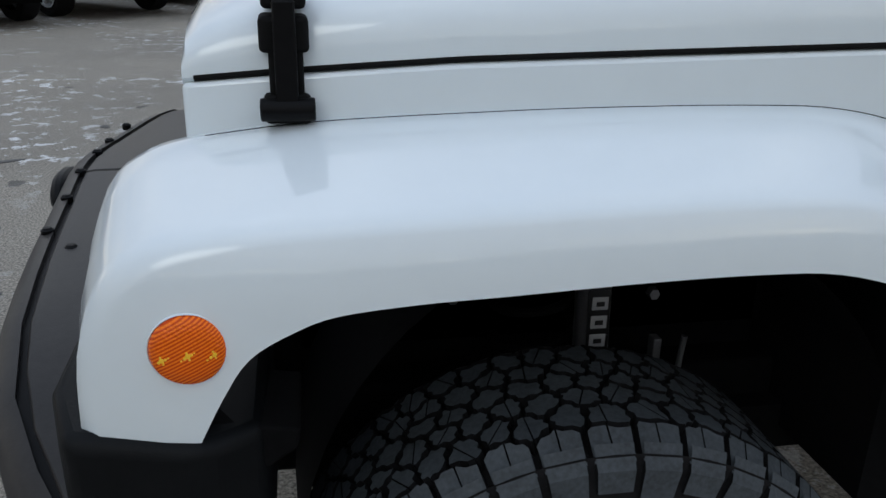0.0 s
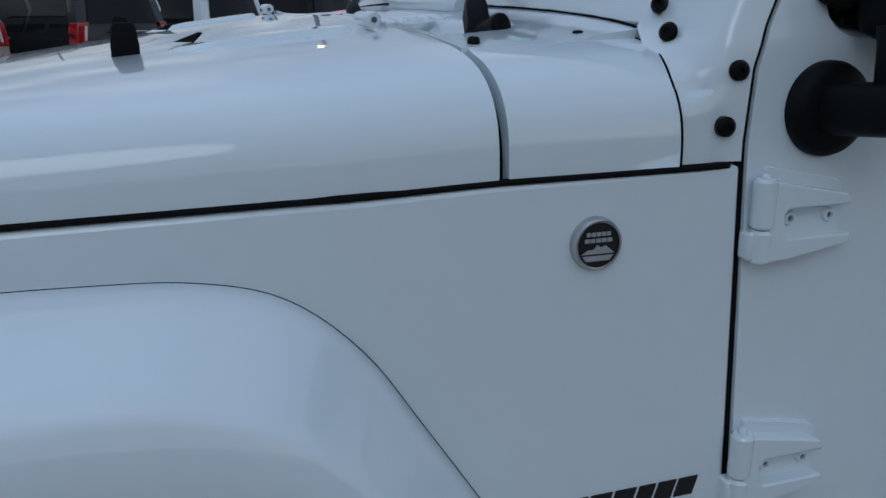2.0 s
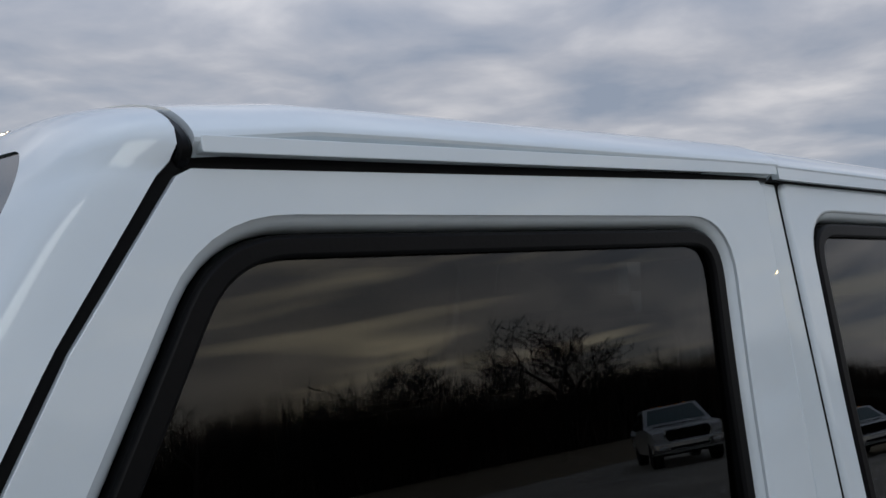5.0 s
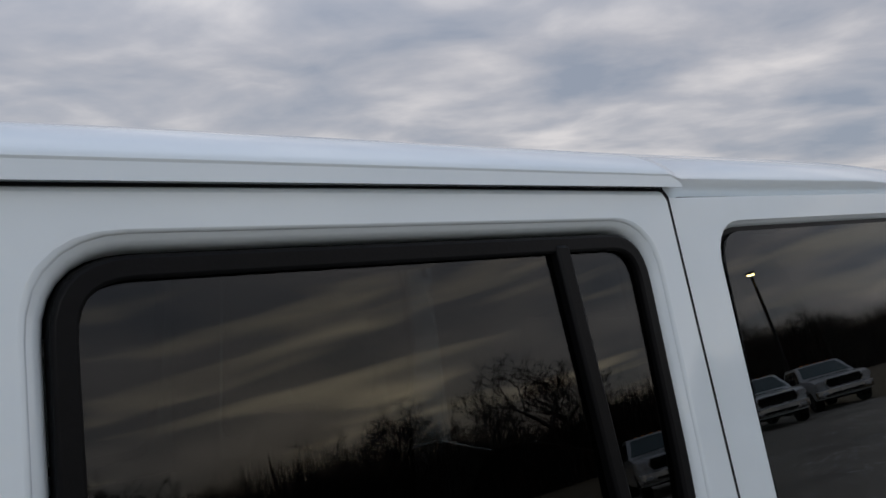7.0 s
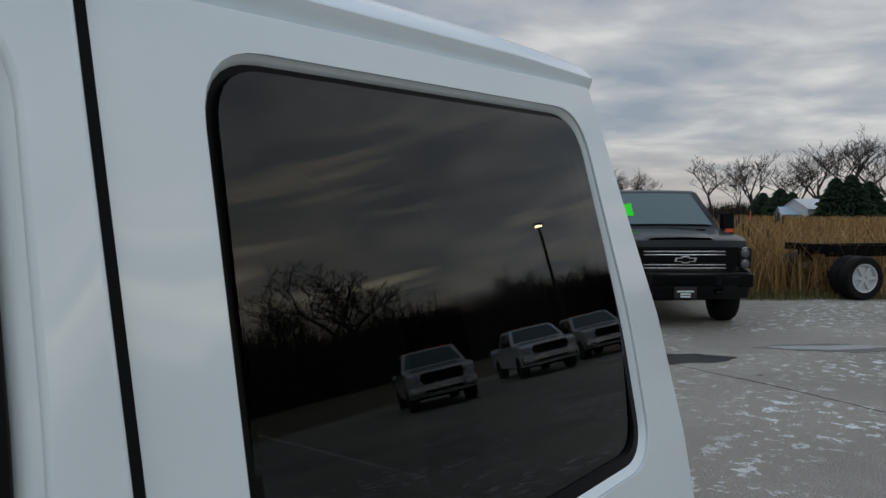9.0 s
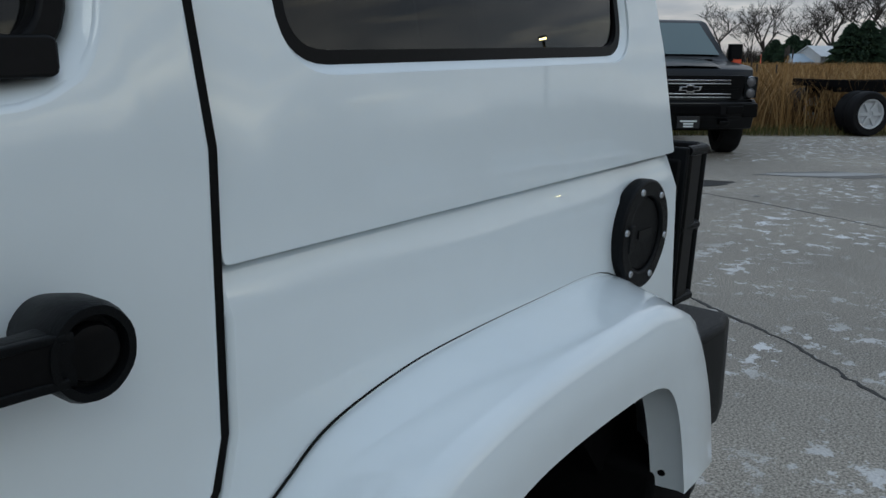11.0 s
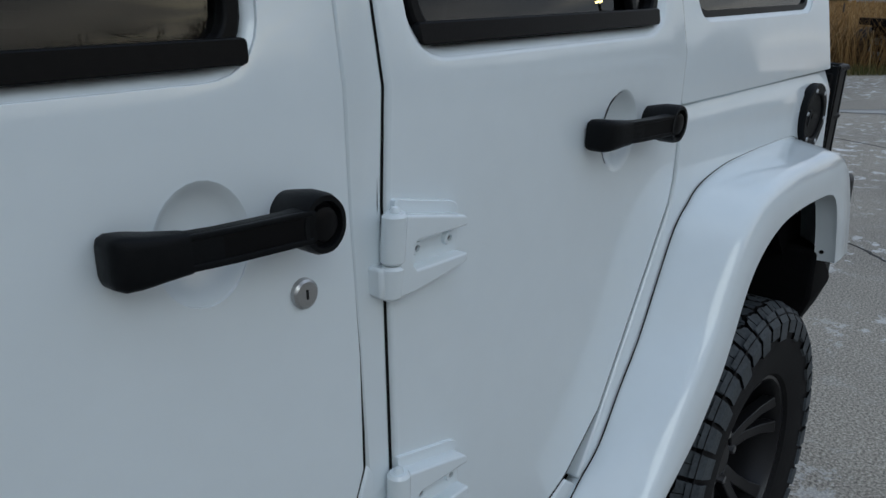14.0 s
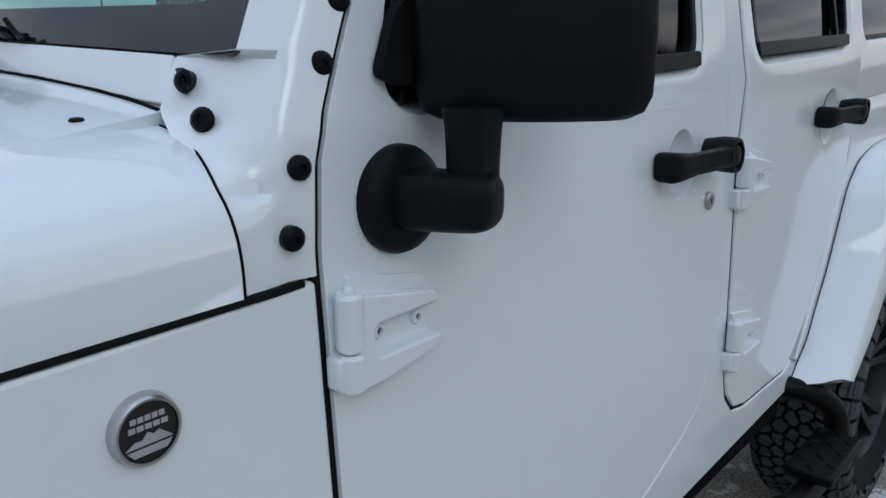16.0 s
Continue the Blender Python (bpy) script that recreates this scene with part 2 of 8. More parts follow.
def loft(rings, closed=True, cap=True, bm=None):
    """A skin over rings of equally many points."""
    bm = bm or bmesh.new()
    rows = [[bm.verts.new(p) for p in r] for r in rings]
    n = len(rows[0])
    for a, b in zip(rows, rows[1:]):
        for i in range(n if closed else n - 1):
            j = (i + 1) % n
            bm.faces.new((a[i], a[j], b[j], b[i]))
    if cap and closed:
        bm.faces.new(rows[0][::-1])
        bm.faces.new(rows[-1])
    return bm


def lathe(profile, n=32, axis="y", at=(0, 0, 0), bm=None, a0=0.0, a1=360.0):
    """Spin (radius, along) pairs round an axis through at."""
    full = a1 - a0 >= 360
    rings = []
    for i in range(n + (0 if full else 1)):
        a = radians(a0 + (a1 - a0) * i / n)
        ring = []
        for r, h in profile:
            c, s = r * math.cos(a), r * math.sin(a)
            p = {"y": (c, h, s), "x": (h, c, s), "z": (c, s, h)}[axis]
            ring.append((p[0] + at[0], p[1] + at[1], p[2] + at[2]))
        rings.append(ring)
    if full:
        rings.append(rings[0])
    bm = bm or bmesh.new()
    rows = [[bm.verts.new(p) for p in r] for r in (rings[:-1] if full else rings)]
    if full:
        rows.append(rows[0])
    for a, b in zip(rows, rows[1:]):
        for i in range(len(profile) - 1):
            q = [a[i], a[i + 1], b[i + 1], b[i]]
            q = [v for k, v in enumerate(q) if v.co not in [w.co for w in q[:k]]]
            if len(q) > 2:
                bm.faces.new(q)
    bmesh.ops.remove_doubles(bm, verts=bm.verts, dist=1e-6)
    return bm


def tube(points, r, n=10, bm=None, taper=None):
    """A round bar along points; taper gives a radius for each."""
    bm = bm or bmesh.new()
    pts = [Vector(p) for p in points]
    rings = []
    side = None
    for i, p in enumerate(pts):
        d = (pts[min(i + 1, len(pts) - 1)] - pts[max(i - 1, 0)]).normalized()
        if side is None:
            side = d.orthogonal().normalized()
        side = (side - d * side.dot(d)).normalized()
        up = d.cross(side)
        rr = taper[i] if taper else r
        rings.append([p + rr * (math.cos(2 * math.pi * k / n) * side + math.sin(2 * math.pi * k / n) * up) for k in range(n)])
    return loft(rings, bm=bm)


def curve(points, per=6):
    """Catmull-Rom through tuples."""
    P = [Vector(p) for p in points]
    out = []
    for i in range(len(P) - 1):
        a, b, c, d = P[max(i - 1, 0)], P[i], P[i + 1], P[min(i + 2, len(P) - 1)]
        for k in range(per):
            t = k / per
            out.append(0.5 * (2 * b + (c - a) * t + (2 * a - 5 * b + 4 * c - d) * t * t + (3 * b - a - 3 * c + d) * t ** 3))
    out.append(P[-1])
    return out


def rounded(poly, r=0.03, n=5):
    """A polygon with its corners rounded."""
    out = []
    k = len(poly)
    for i in range(k):
        p, a, b = Vector(poly[i]), Vector(poly[i - 1]), Vector(poly[(i + 1) % k])
        rr = min(r, 0.45 * (a - p).length, 0.45 * (b - p).length)
        u, w = p + (a - p).normalized() * rr, p + (b - p).normalized() * rr
        for j in range(n + 1):
            t = j / n
            out.append((1 - t) ** 2 * u + 2 * t * (1 - t) * p + t * t * w)
    return [tuple(v) for v in out]


def inset(poly, d):
    """A closed polygon moved inwards by d."""
    k = len(poly)
    area = sum(poly[i][0] * poly[(i + 1) % k][1] - poly[(i + 1) % k][0] * poly[i][1] for i in range(k))
    sgn = 1 if area > 0 else -1
    out = []
    for i in range(k):
        a, p, b = Vector(poly[i - 1]), Vector(poly[i]), Vector(poly[(i + 1) % k])
        n1 = Vector((-(p - a).y, (p - a).x)).normalized() * sgn
        n2 = Vector((-(b - p).y, (b - p).x)).normalized() * sgn
        nn = (n1 + n2)
        nn = nn / max(0.35, nn.length_squared / 2)
        out.append(tuple(p + nn * d))
    return out


def side_y(x, z):
    """The skin of the car's side: leaning in above and below the belt, narrower to the front."""
    y = -0.055 * (1.2 - z) if z < 1.2 else (0.0 if z < 1.325 else (z - 1.325) * 0.13)
    return y + max(0.0, 0.45 - x) * 0.138


def panel(outline, holes=(), thick=0.028, off=0.0, fy=side_y, cuts=(1.2, 1.325), xcuts=(0.45,)):
    """A sheet in the plane of the car's side, bent to fy, with holes."""
    bm = bmesh.new()
    edges = []
    for loop in (outline, *holes):
        vs = [bm.verts.new((x, 0, z)) for x, z in loop]
        edges += [bm.edges.new((vs[i], vs[(i + 1) % len(vs)])) for i in range(len(vs))]
    bmesh.ops.triangle_fill(bm, edges=edges, use_beauty=True, use_dissolve=False, normal=(0, -1, 0))
    for z in cuts:
        bmesh.ops.bisect_plane(bm, geom=bm.verts[:] + bm.edges[:] + bm.faces[:], plane_co=(0, 0, z), plane_no=(0, 0, 1))
    for x in xcuts:
        bmesh.ops.bisect_plane(bm, geom=bm.verts[:] + bm.edges[:] + bm.faces[:], plane_co=(x, 0, 0), plane_no=(1, 0, 0))
    ext = bmesh.ops.extrude_face_region(bm, geom=bm.faces[:])
    for v in ext["geom"]:
        if isinstance(v, bmesh.types.BMVert):
            v.co.y += thick
    for v in bm.verts:
        v.co.y += fy(v.co.x, v.co.z) + off
    return bm


def ring(outline, width, **kw):
    return panel(outline, [inset(outline, width)], **kw)


YC = 0.80


def other_side(bm):
    """The same piece on the car's far side."""
    for v in bm.verts:
        v.co.y = 2 * YC - v.co.y
    bmesh.ops.reverse_faces(bm, faces=bm.faces)
    return bm

# ---------------------------------------------------------------- ground
def ground_material():
    m = bpy.data.materials.new("asphalt_and_field")
    m.use_nodes = True
    nt = m.node_tree
    b = nt.nodes["Principled BSDF"]
    N, L = nt.nodes.new, nt.links.new
    tc = N("ShaderNodeTexCoord")

    def noise_at(scale, detail=4, rough=0.6):
        n = N("ShaderNodeTexNoise")
        n.inputs["Scale"].default_value, n.inputs["Detail"].default_value, n.inputs["Roughness"].default_value = scale, detail, rough
        L(tc.outputs["Object"], n.inputs["Vector"])
        return n.outputs["Fac"]

    def ramp(src, *stops):
        r = N("ShaderNodeValToRGB")
        e = r.color_ramp.elements
        e[0].position, e[0].color = stops[0][0], (*stops[0][1], 1)
        e[1].position, e[1].color = stops[-1][0], (*stops[-1][1], 1)
        for p, c in stops[1:-1]:
            e.new(p).color = (*c, 1)
        L(src, r.inputs[0])
        return r.outputs[0]

    def mix(fac, a, c):
        x = N("ShaderNodeMix"); x.data_type = "RGBA"
        L(fac, x.inputs["Factor"])
        for k, v in (("A", a), ("B", c)):
            if isinstance(v, tuple):
                x.inputs[k].default_value = (*v, 1)
            else:
                L(v, x.inputs[k])
        return x.outputs["Result"]

    grain = ramp(noise_at(95, 4, 0.7), (0.34, (0.080, 0.073, 0.061)), (0.5, (0.285, 0.262, 0.220)), (0.66, (0.52, 0.485, 0.415)))
    patch = ramp(noise_at(0.35, 5), (0.35, (0.78, 0.78, 0.79)), (0.65, (1.12, 1.11, 1.10)))
    a = N("ShaderNodeMix"); a.data_type = "RGBA"; a.blend_type = "MULTIPLY"; a.inputs["Factor"].default_value = 1
    L(grain, a.inputs["A"]); L(patch, a.inputs["B"])
    # scattered salt and scuffs
    salt = ramp(noise_at(6.0, 6, 0.72), (0.555, (0, 0, 0)), (0.585, (1, 1, 1)))
    zone = ramp(noise_at(0.55, 2), (0.44, (0.04, 0.04, 0.04)), (0.62, (0.80, 0.80, 0.80)))
    sm = N("ShaderNodeMath"); sm.operation = "MULTIPLY"
    L(salt, sm.inputs[0]); L(zone, sm.inputs[1])
    lot = mix(sm.outputs[0], a.outputs["Result"], (0.80, 0.81, 0.82))
    # small oil spots
    oil = ramp(noise_at(2.3, 2), (0.70, (0, 0, 0)), (0.73, (0.7, 0.7, 0.7)))
    lot = mix(oil, lot, (0.06, 0.06, 0.06))
    # field beyond the lot's edge
    sep = N("ShaderNodeSeparateXYZ"); L(tc.outputs["Object"], sep.inputs[0])
    def plane(kx, ky, c):
        p = N("ShaderNodeMath"); p.operation = "MULTIPLY_ADD"; p.inputs[1].default_value, p.inputs[2].default_value = kx, c
        L(sep.outputs["X"], p.inputs[0])
        q = N("ShaderNodeMath"); q.operation = "MULTIPLY_ADD"; q.inputs[1].default_value = ky
        L(sep.outputs["Y"], q.inputs[0]); L(p.outputs[0], q.inputs[2])
        return q.outputs[0]

    def pick(op, u, v):
        p = N("ShaderNodeMath"); p.operation = op
        L(u, p.inputs[0]); L(v, p.inputs[1])
        return p.outputs[0]

    side = pick("MINIMUM", plane(0.81, 0.59, -17.3), plane(0.52, -1.0, -1.0))
    edge = pick("MAXIMUM", pick("MAXIMUM", side, plane(0.0, -1.0, -22.0)), plane(0.0, 1.0, -90.0))
    nz = N("ShaderNodeMath"); nz.operation = "MULTIPLY_ADD"; nz.inputs[1].default_value = 1.4; nz.inputs[2].default_value = -0.7
    L(noise_at(0.8, 5), nz.inputs[0])
    sm2 = N("ShaderNodeMath"); sm2.operation = "ADD"; L(edge, sm2.inputs[0]); L(nz.outputs[0], sm2.inputs[1])
    fm = N("ShaderNodeMapRange"); fm.inputs["From Min"].default_value, fm.inputs["From Max"].default_value = -0.1, 0.2
    L(sm2.outputs[0], fm.inputs["Value"])
    soil = ramp(noise_at(1.6, 6), (0.3, (0.06, 0.055, 0.03)), (0.5, (0.13, 0.10, 0.055)), (0.7, (0.20, 0.15, 0.08)))
    L(mix(fm.outputs[0], lot, soil), b.inputs["Base Color"])
    b.inputs["Roughness"].default_value = 0.85
    bp = N("ShaderNodeBump"); bp.inputs["Strength"].default_value = 0.6; bp.inputs["Distance"].default_value = 0.006
    L(noise_at(220, 2), bp.inputs["Height"]); L(bp.outputs[0], b.inputs["Normal"])
    return m


M["ground"] = ground_material()


def ground_sheet():
    bm = bmesh.new()
    xs = [-1500, -200, -60, -20, 0, 20, 60, 200, 1500]
    rows = [[bm.verts.new((x, y, 0)) for x in xs] for y in xs]
    for a, b in zip(rows, rows[1:]):
        for i in range(len(xs) - 1):
            bm.faces.new((a[i], a[i + 1], b[i + 1], b[i]))
    return bm


lone("ground", ground_sheet(), M["ground"], "grey asphalt lot with salt specks running into a dry field", "ground", kind="structure")

# ---------------------------------------------------------------- the white off-road car
car = thing("off_road_car", "white four-door off-road car with black trim parked on grey asphalt", "car")
PAINT, PLASTIC, SATIN, RUBBER = M["paint"], M["plastic"], M["satin"], M["rubber"]

FRONT_GAP = [(0.910, 0.64), (0.911, 1.22), (0.918, 1.30), (0.932, 1.345), (0.957, 1.398), (0.991, 1.468), (1.046, 1.597), (1.106, 1.725), (1.170, 1.838)]


def gap_x(z):
    for (xa, za), (xb, zb) in zip(FRONT_GAP, FRONT_GAP[1:]):
        if z <= zb:
            return xa + (xb - xa) * max(0.0, (z - za) / (zb - za))
    return FRONT_GAP[-1][0] + (z - FRONT_GAP[-1][1]) * 0.6


# near-black inner shell behind the gaps, added so that they read as shade
def shell():
    bm = panel([(-0.47, 1.168), (0.60, 1.208), (0.89, 1.214), (1.0, 1.32), (3.30, 1.33), (3.30, 1.06), (2.72, 1.06), (2.55, 0.92), (2.33, 0.62), (0.70, 0.60), (0.50, 0.84), (0.40, 1.02), (-0.47, 1.04)], thick=0.02, off=0.030)
    panel_b = panel([(1.80, 1.30), (1.94, 1.30), (1.94, 1.86), (1.80, 1.86)], thick=0.03, off=0.032)
    panel_c = panel([(2.57, 1.30), (2.68, 1.30), (2.67, 1.86), (2.56, 1.86)], thick=0.03, off=0.032)
    panel_t = panel([(1.20, 1.84), (2.62, 1.855), (2.62, 1.885), (1.20, 1.875)], thick=0.03, off=0.028)
    panel_a = panel([(0.93, 1.30), (1.02, 1.30), (1.02, 1.40), (1.21, 1.79), (1.21, 1.86), (1.17, 1.84), (0.99, 1.50), (0.93, 1.36)], thick=0.02, off=0.034)
    for s in (0, 1):
        for src in (bm, panel_b, panel_c, panel_t, panel_a):
            c = src.copy()
            part("inner_shell", other_side(c) if s else c, M["under"], car, "black inner body added for the shade in the panel gaps")
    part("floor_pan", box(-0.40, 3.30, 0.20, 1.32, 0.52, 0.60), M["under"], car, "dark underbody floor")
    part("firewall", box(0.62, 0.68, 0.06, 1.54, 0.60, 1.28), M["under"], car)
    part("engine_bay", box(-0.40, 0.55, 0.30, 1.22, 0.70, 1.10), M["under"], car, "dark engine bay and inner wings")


shell()


def both(name, make, material, label="", **kw):
    part(name, make(), material, car, label, **kw)
    part(name, other_side(make()), material, car, label, **kw)


# front wing side with the cowl side below the bonnet
def wing():
    top = [(-0.504, 1.1290), (-0.388, 1.1400), (-0.197, 1.1550), (0.026, 1.1650), (0.38, 1.1805), (0.607, 1.1890), (0.9072, 1.1925)]
    return panel(top + [(0.9072, 0.60), (0.66, 0.60), (0.52, 0.84), (0.42, 1.0), (0.36, 1.05), (-0.40, 1.06), (-0.504, 1.00)], cuts=(1.2,))


both("front_wing", wing, PAINT, bevel=0.006, seg=3)


def bonnet_line(x):
    """Height of the bonnet's lower edge along the car."""
    return float(np.interp(x, (-0.5, -0.388, -0.197, 0.026, 0.38, 0.607, 0.892), (1.135, 1.146, 1.161, 1.171, 1.186, 1.193, 1.194)))


def bonnet_gap():
    xs = [-0.49 + 1.382 * k / 40 for k in range(41)]
    return tube([(x, side_y(x, 1.2) + 0.0022, bonnet_line(x) - 0.0010) for x in xs], 0.0040, 8)


# black strip laid in the bonnet gap to draw its shade
both("bonnet_seal", bonnet_gap, RUBBER, "black strip drawn for the shade in the bonnet gap")

# bonnet
HOOD = [(0.0, 0.0), (0.001, 0.22), (0.008, 0.42), (0.026, 0.60), (0.060, 0.745), (0.110, 0.84), (0.180, 0.905), (0.30, 0.955), (0.48, 0.985), (0.76, 1.0)]


def hood_ring(x, drop=1.0):
    s = min(1.0, (x + 0.5) / 1.1)
    z0 = bonnet_line(x)
    rise = (0.100 + 0.049 * s) * drop
    y0 = side_y(x, 1.2)
    half = [(x, y0 + a * (YC - y0) / 0.76, z0 + b * rise) for a, b in HOOD]
    half = curve(half, 3)
    return half + [Vector((p[0], 2 * YC - p[1], p[2])) for p in half[-2::-1]]


def bonnet():
    rings = [hood_ring(x, d) for x, d in ((-0.503, 0.35), (-0.498, 0.60), (-0.480, 0.78), (-0.445, 0.90), (-0.40, 0.96), (-0.28, 1.0), (-0.2, 1.0), (-0.1, 1.0), (0.0, 1.0), (0.1, 1.0), (0.2, 1.0), (0.3, 1.0), (0.4, 1.0), (0.5, 1.0), (0.611, 1.0))]
    inner = [[Vector((p[0], p[1] + (0.02 if p[1] < YC else -0.02) * min(1, abs(p[1] - YC) / 0.3), p[2] - 0.018)) for p in r] for r in rings]
    bm = loft(rings, closed=False)
    loft(inner, closed=False, bm=bm)
    for a, b in ((rings[0], inner[0]), (rings[-1], inner[-1])):
        loft([a, b], closed=False, bm=bm)
    for k in (0, -1):
        loft([[r[k] for r in rings], [r[k] for r in inner]], closed=False, bm=bm)
    bmesh.ops.remove_doubles(bm, verts=bm.verts, dist=1e-5)
    return bm


part("bonnet", bonnet(), PAINT, car, "smooth white bonnet")


def hood_z(x, y):
    r = hood_ring(x)
    return min(r, key=lambda p: abs(p[1] - y))[2]


# raised ribs on the bonnet, rubber buffers, washer jets
for y0, y1 in ((0.35, 0.42), (2 * YC - 0.42, 2 * YC - 0.35)):
    rib = loft([[(x, y0 + k * (y1 - y0) / 6, hood_z(x, (y0 + y1) / 2) - 0.004 + (0.012 * s if 0 < k < 6 else 0)) for k in range(7)] for x, s in ((0.26, 0.0), (0.30, 0.6), (0.38, 1.0), (0.50, 1.0), (0.545, 0.9), (0.55, 0.3))], closed=False)
    part("bonnet_rib", rib, PAINT, car)


def buffer_block(x, y):
    z = hood_z(x, y)
    rings = []
    for h, s in ((-0.01, 1.0), (0.010, 1.0), (0.034, 0.86), (0.040, 0.70)):
        rings.append([(x + a * s, y + b * s, z + h) for a, b in rounded([(-0.020, -0.024), (0.020, -0.024), (0.020, 0.024), (-0.020, 0.024)], 0.01, 3)])
    return loft(rings)


for y in (0.419, 2 * YC - 0.419):
    part("bonnet_buffer", buffer_block(0.227, y), RUBBER, car, "black rubber windscreen buffer", angle=50)
for y in (0.487, 2 * YC - 0.487):
    z = hood_z(0.33, y)
    part("washer_jet", loft([[(0.33, y - 0.012, z), (0.33, y + 0.012, z), (0.30, y + 0.010, z + 0.001), (0.30, y - 0.010, z + 0.001)], [(0.345, y - 0.006, z + 0.012), (0.345, y + 0.006, z + 0.012), (0.34, y + 0.004, z + 0.014), (0.34, y - 0.004, z + 0.014)]]), SATIN, car)

# bonnet hinges at the cowl
for y in (0.385, 2 * YC - 0.385):
    h = thing("bonnet_hinge", "", "")
    h.parent = car
    z = hood_z(0.58, 0.385) + 0.012
    part("knuckle", lathe([(0.0, -0.033), (0.009, -0.033), (0.011, -0.030), (0.011, 0.030), (0.009, 0.033), (0.0, 0.033)], 18, "y", (0.580, y, z)), PAINT, h)
    part("pin_hole", lathe([(0.0, -0.0345), (0.004, -0.0345), (0.004, 0.0345), (0.0, 0.0345)], 12, "y", (0.580, y, z)), M["shock"], h)
    part("strap", loft([[(0.60, y - 0.02, z - 0.016), (0.60, y + 0.02, z - 0.016), (0.60, y + 0.02, z - 0.004), (0.60, y - 0.02, z - 0.004)], [(0.632, y - 0.016, z - 0.018), (0.632, y + 0.016, z - 0.018), (0.632, y + 0.016, z - 0.012), (0.632, y - 0.016, z - 0.012)]]), PAINT, h)

# bonnet catches on both wings
def catch():
    x, y = -0.405, side_y(-0.40, 1.2)
    bms = []
    b = bmesh.new()
    for x0, x1, y0, y1, z0, z1 in ((-0.421, -0.369, -0.030, 0.02, 1.090, 1.121), (-0.414, -0.376, -0.016, 0.02, 1.112, 1.200), (-0.423, -0.369, -0.022, 0.03, 1.166, 1.205), (-0.419, -0.371, -0.020, 0.04, 1.212, 1.245)):
        box(x0, x1, y + y0, y + y1, z0, z1, b)
    return b


both("bonnet_catch", catch, RUBBER, "black rubber bonnet catch", bevel=0.006, seg=3)


def catch_arm():
    y = side_y(-0.40, 1.2)
    b = box(-0.407, -0.383, y - 0.034, y - 0.024, 1.104, 1.222)
    lathe([(0, -0.030), (0.013, -0.030), (0.013, 0.030), (0, 0.030)], 14, "x", (-0.395, y - 0.026, 1.106), b)
    return b


both("catch_arm", catch_arm, SATIN, bevel=0.002)

# cowl: side corners and the louvred top with wiper wells
def cowl_side():
    rings = []
    for x in (0.622, 0.69, 0.76, 0.834, 0.842):
        r = hood_ring(min(x, 0.6))
        rings.append([(min(x, 0.825 + 0.017 * max(0.0, min(1.0, (p[1] - 0.03) / 0.07))) + (0.004 if p[1] > 0.12 else 0.0), p[1] + 0.0005, p[2] + (x - 0.61) * 0.035 * min(1, p[1] / 0.1)) for p in r if p[1] < 0.146])
    bm = loft(rings, closed=False)
    ext = bmesh.ops.extrude_face_region(bm, geom=bm.faces[:])
    for v in ext["geom"]:
        if isinstance(v, bmesh.types.BMVert):
            v.co += Vector((0, 0.018, -0.012))
    return bm


both("cowl_corner", cowl_side, PAINT, bevel=0.002)


def cowl_seam():
    """Thin gap between the cowl corner and the windscreen bracket."""
    pts = [(0.8265 + 0.017 * max(0.0, min(1.0, (p[1] - 0.03) / 0.07)), p[1] + 0.0005, p[2] + 0.008 * min(1.0, p[1] / 0.1)) for p in hood_ring(0.6) if p[1] < 0.14]
    return tube(pts, 0.0015, 6)


both("cowl_seam", cowl_seam, M["under"], "thin dark panel gap")


WELL = rounded([(0.636, 0.244), (0.770, 0.300), (0.744, 0.500), (0.716, 0.500), (0.632, 0.372)], 0.035, 5)


def well_depth(x, y):
    """0 outside the wiper well, rising to 1 a little inside its rim."""
    inside, near = False, 1.0
    for (xa, ya), (xb, yb) in zip(WELL, WELL[1:] + WELL[:1]):
        if (ya > y) != (yb > y) and x < (xb - xa) * (y - ya) / (yb - ya) + xa:
            inside = not inside
        t = max(0.0, min(1.0, ((x - xa) * (xb - xa) + (y - ya) * (yb - ya)) / ((xb - xa) ** 2 + (yb - ya) ** 2 + 1e-12)))
        near = min(near, math.hypot(x - xa - t * (xb - xa), y - ya - t * (yb - ya)))
    if not inside:
        return 0.0
    t = min(1.0, near / 0.030)
    return t * t * (3 - 2 * t)


def louvre_y(x):
    return 0.500 + (x - 0.62) * 0.44, 0.796 + (x - 0.61) * 0.42


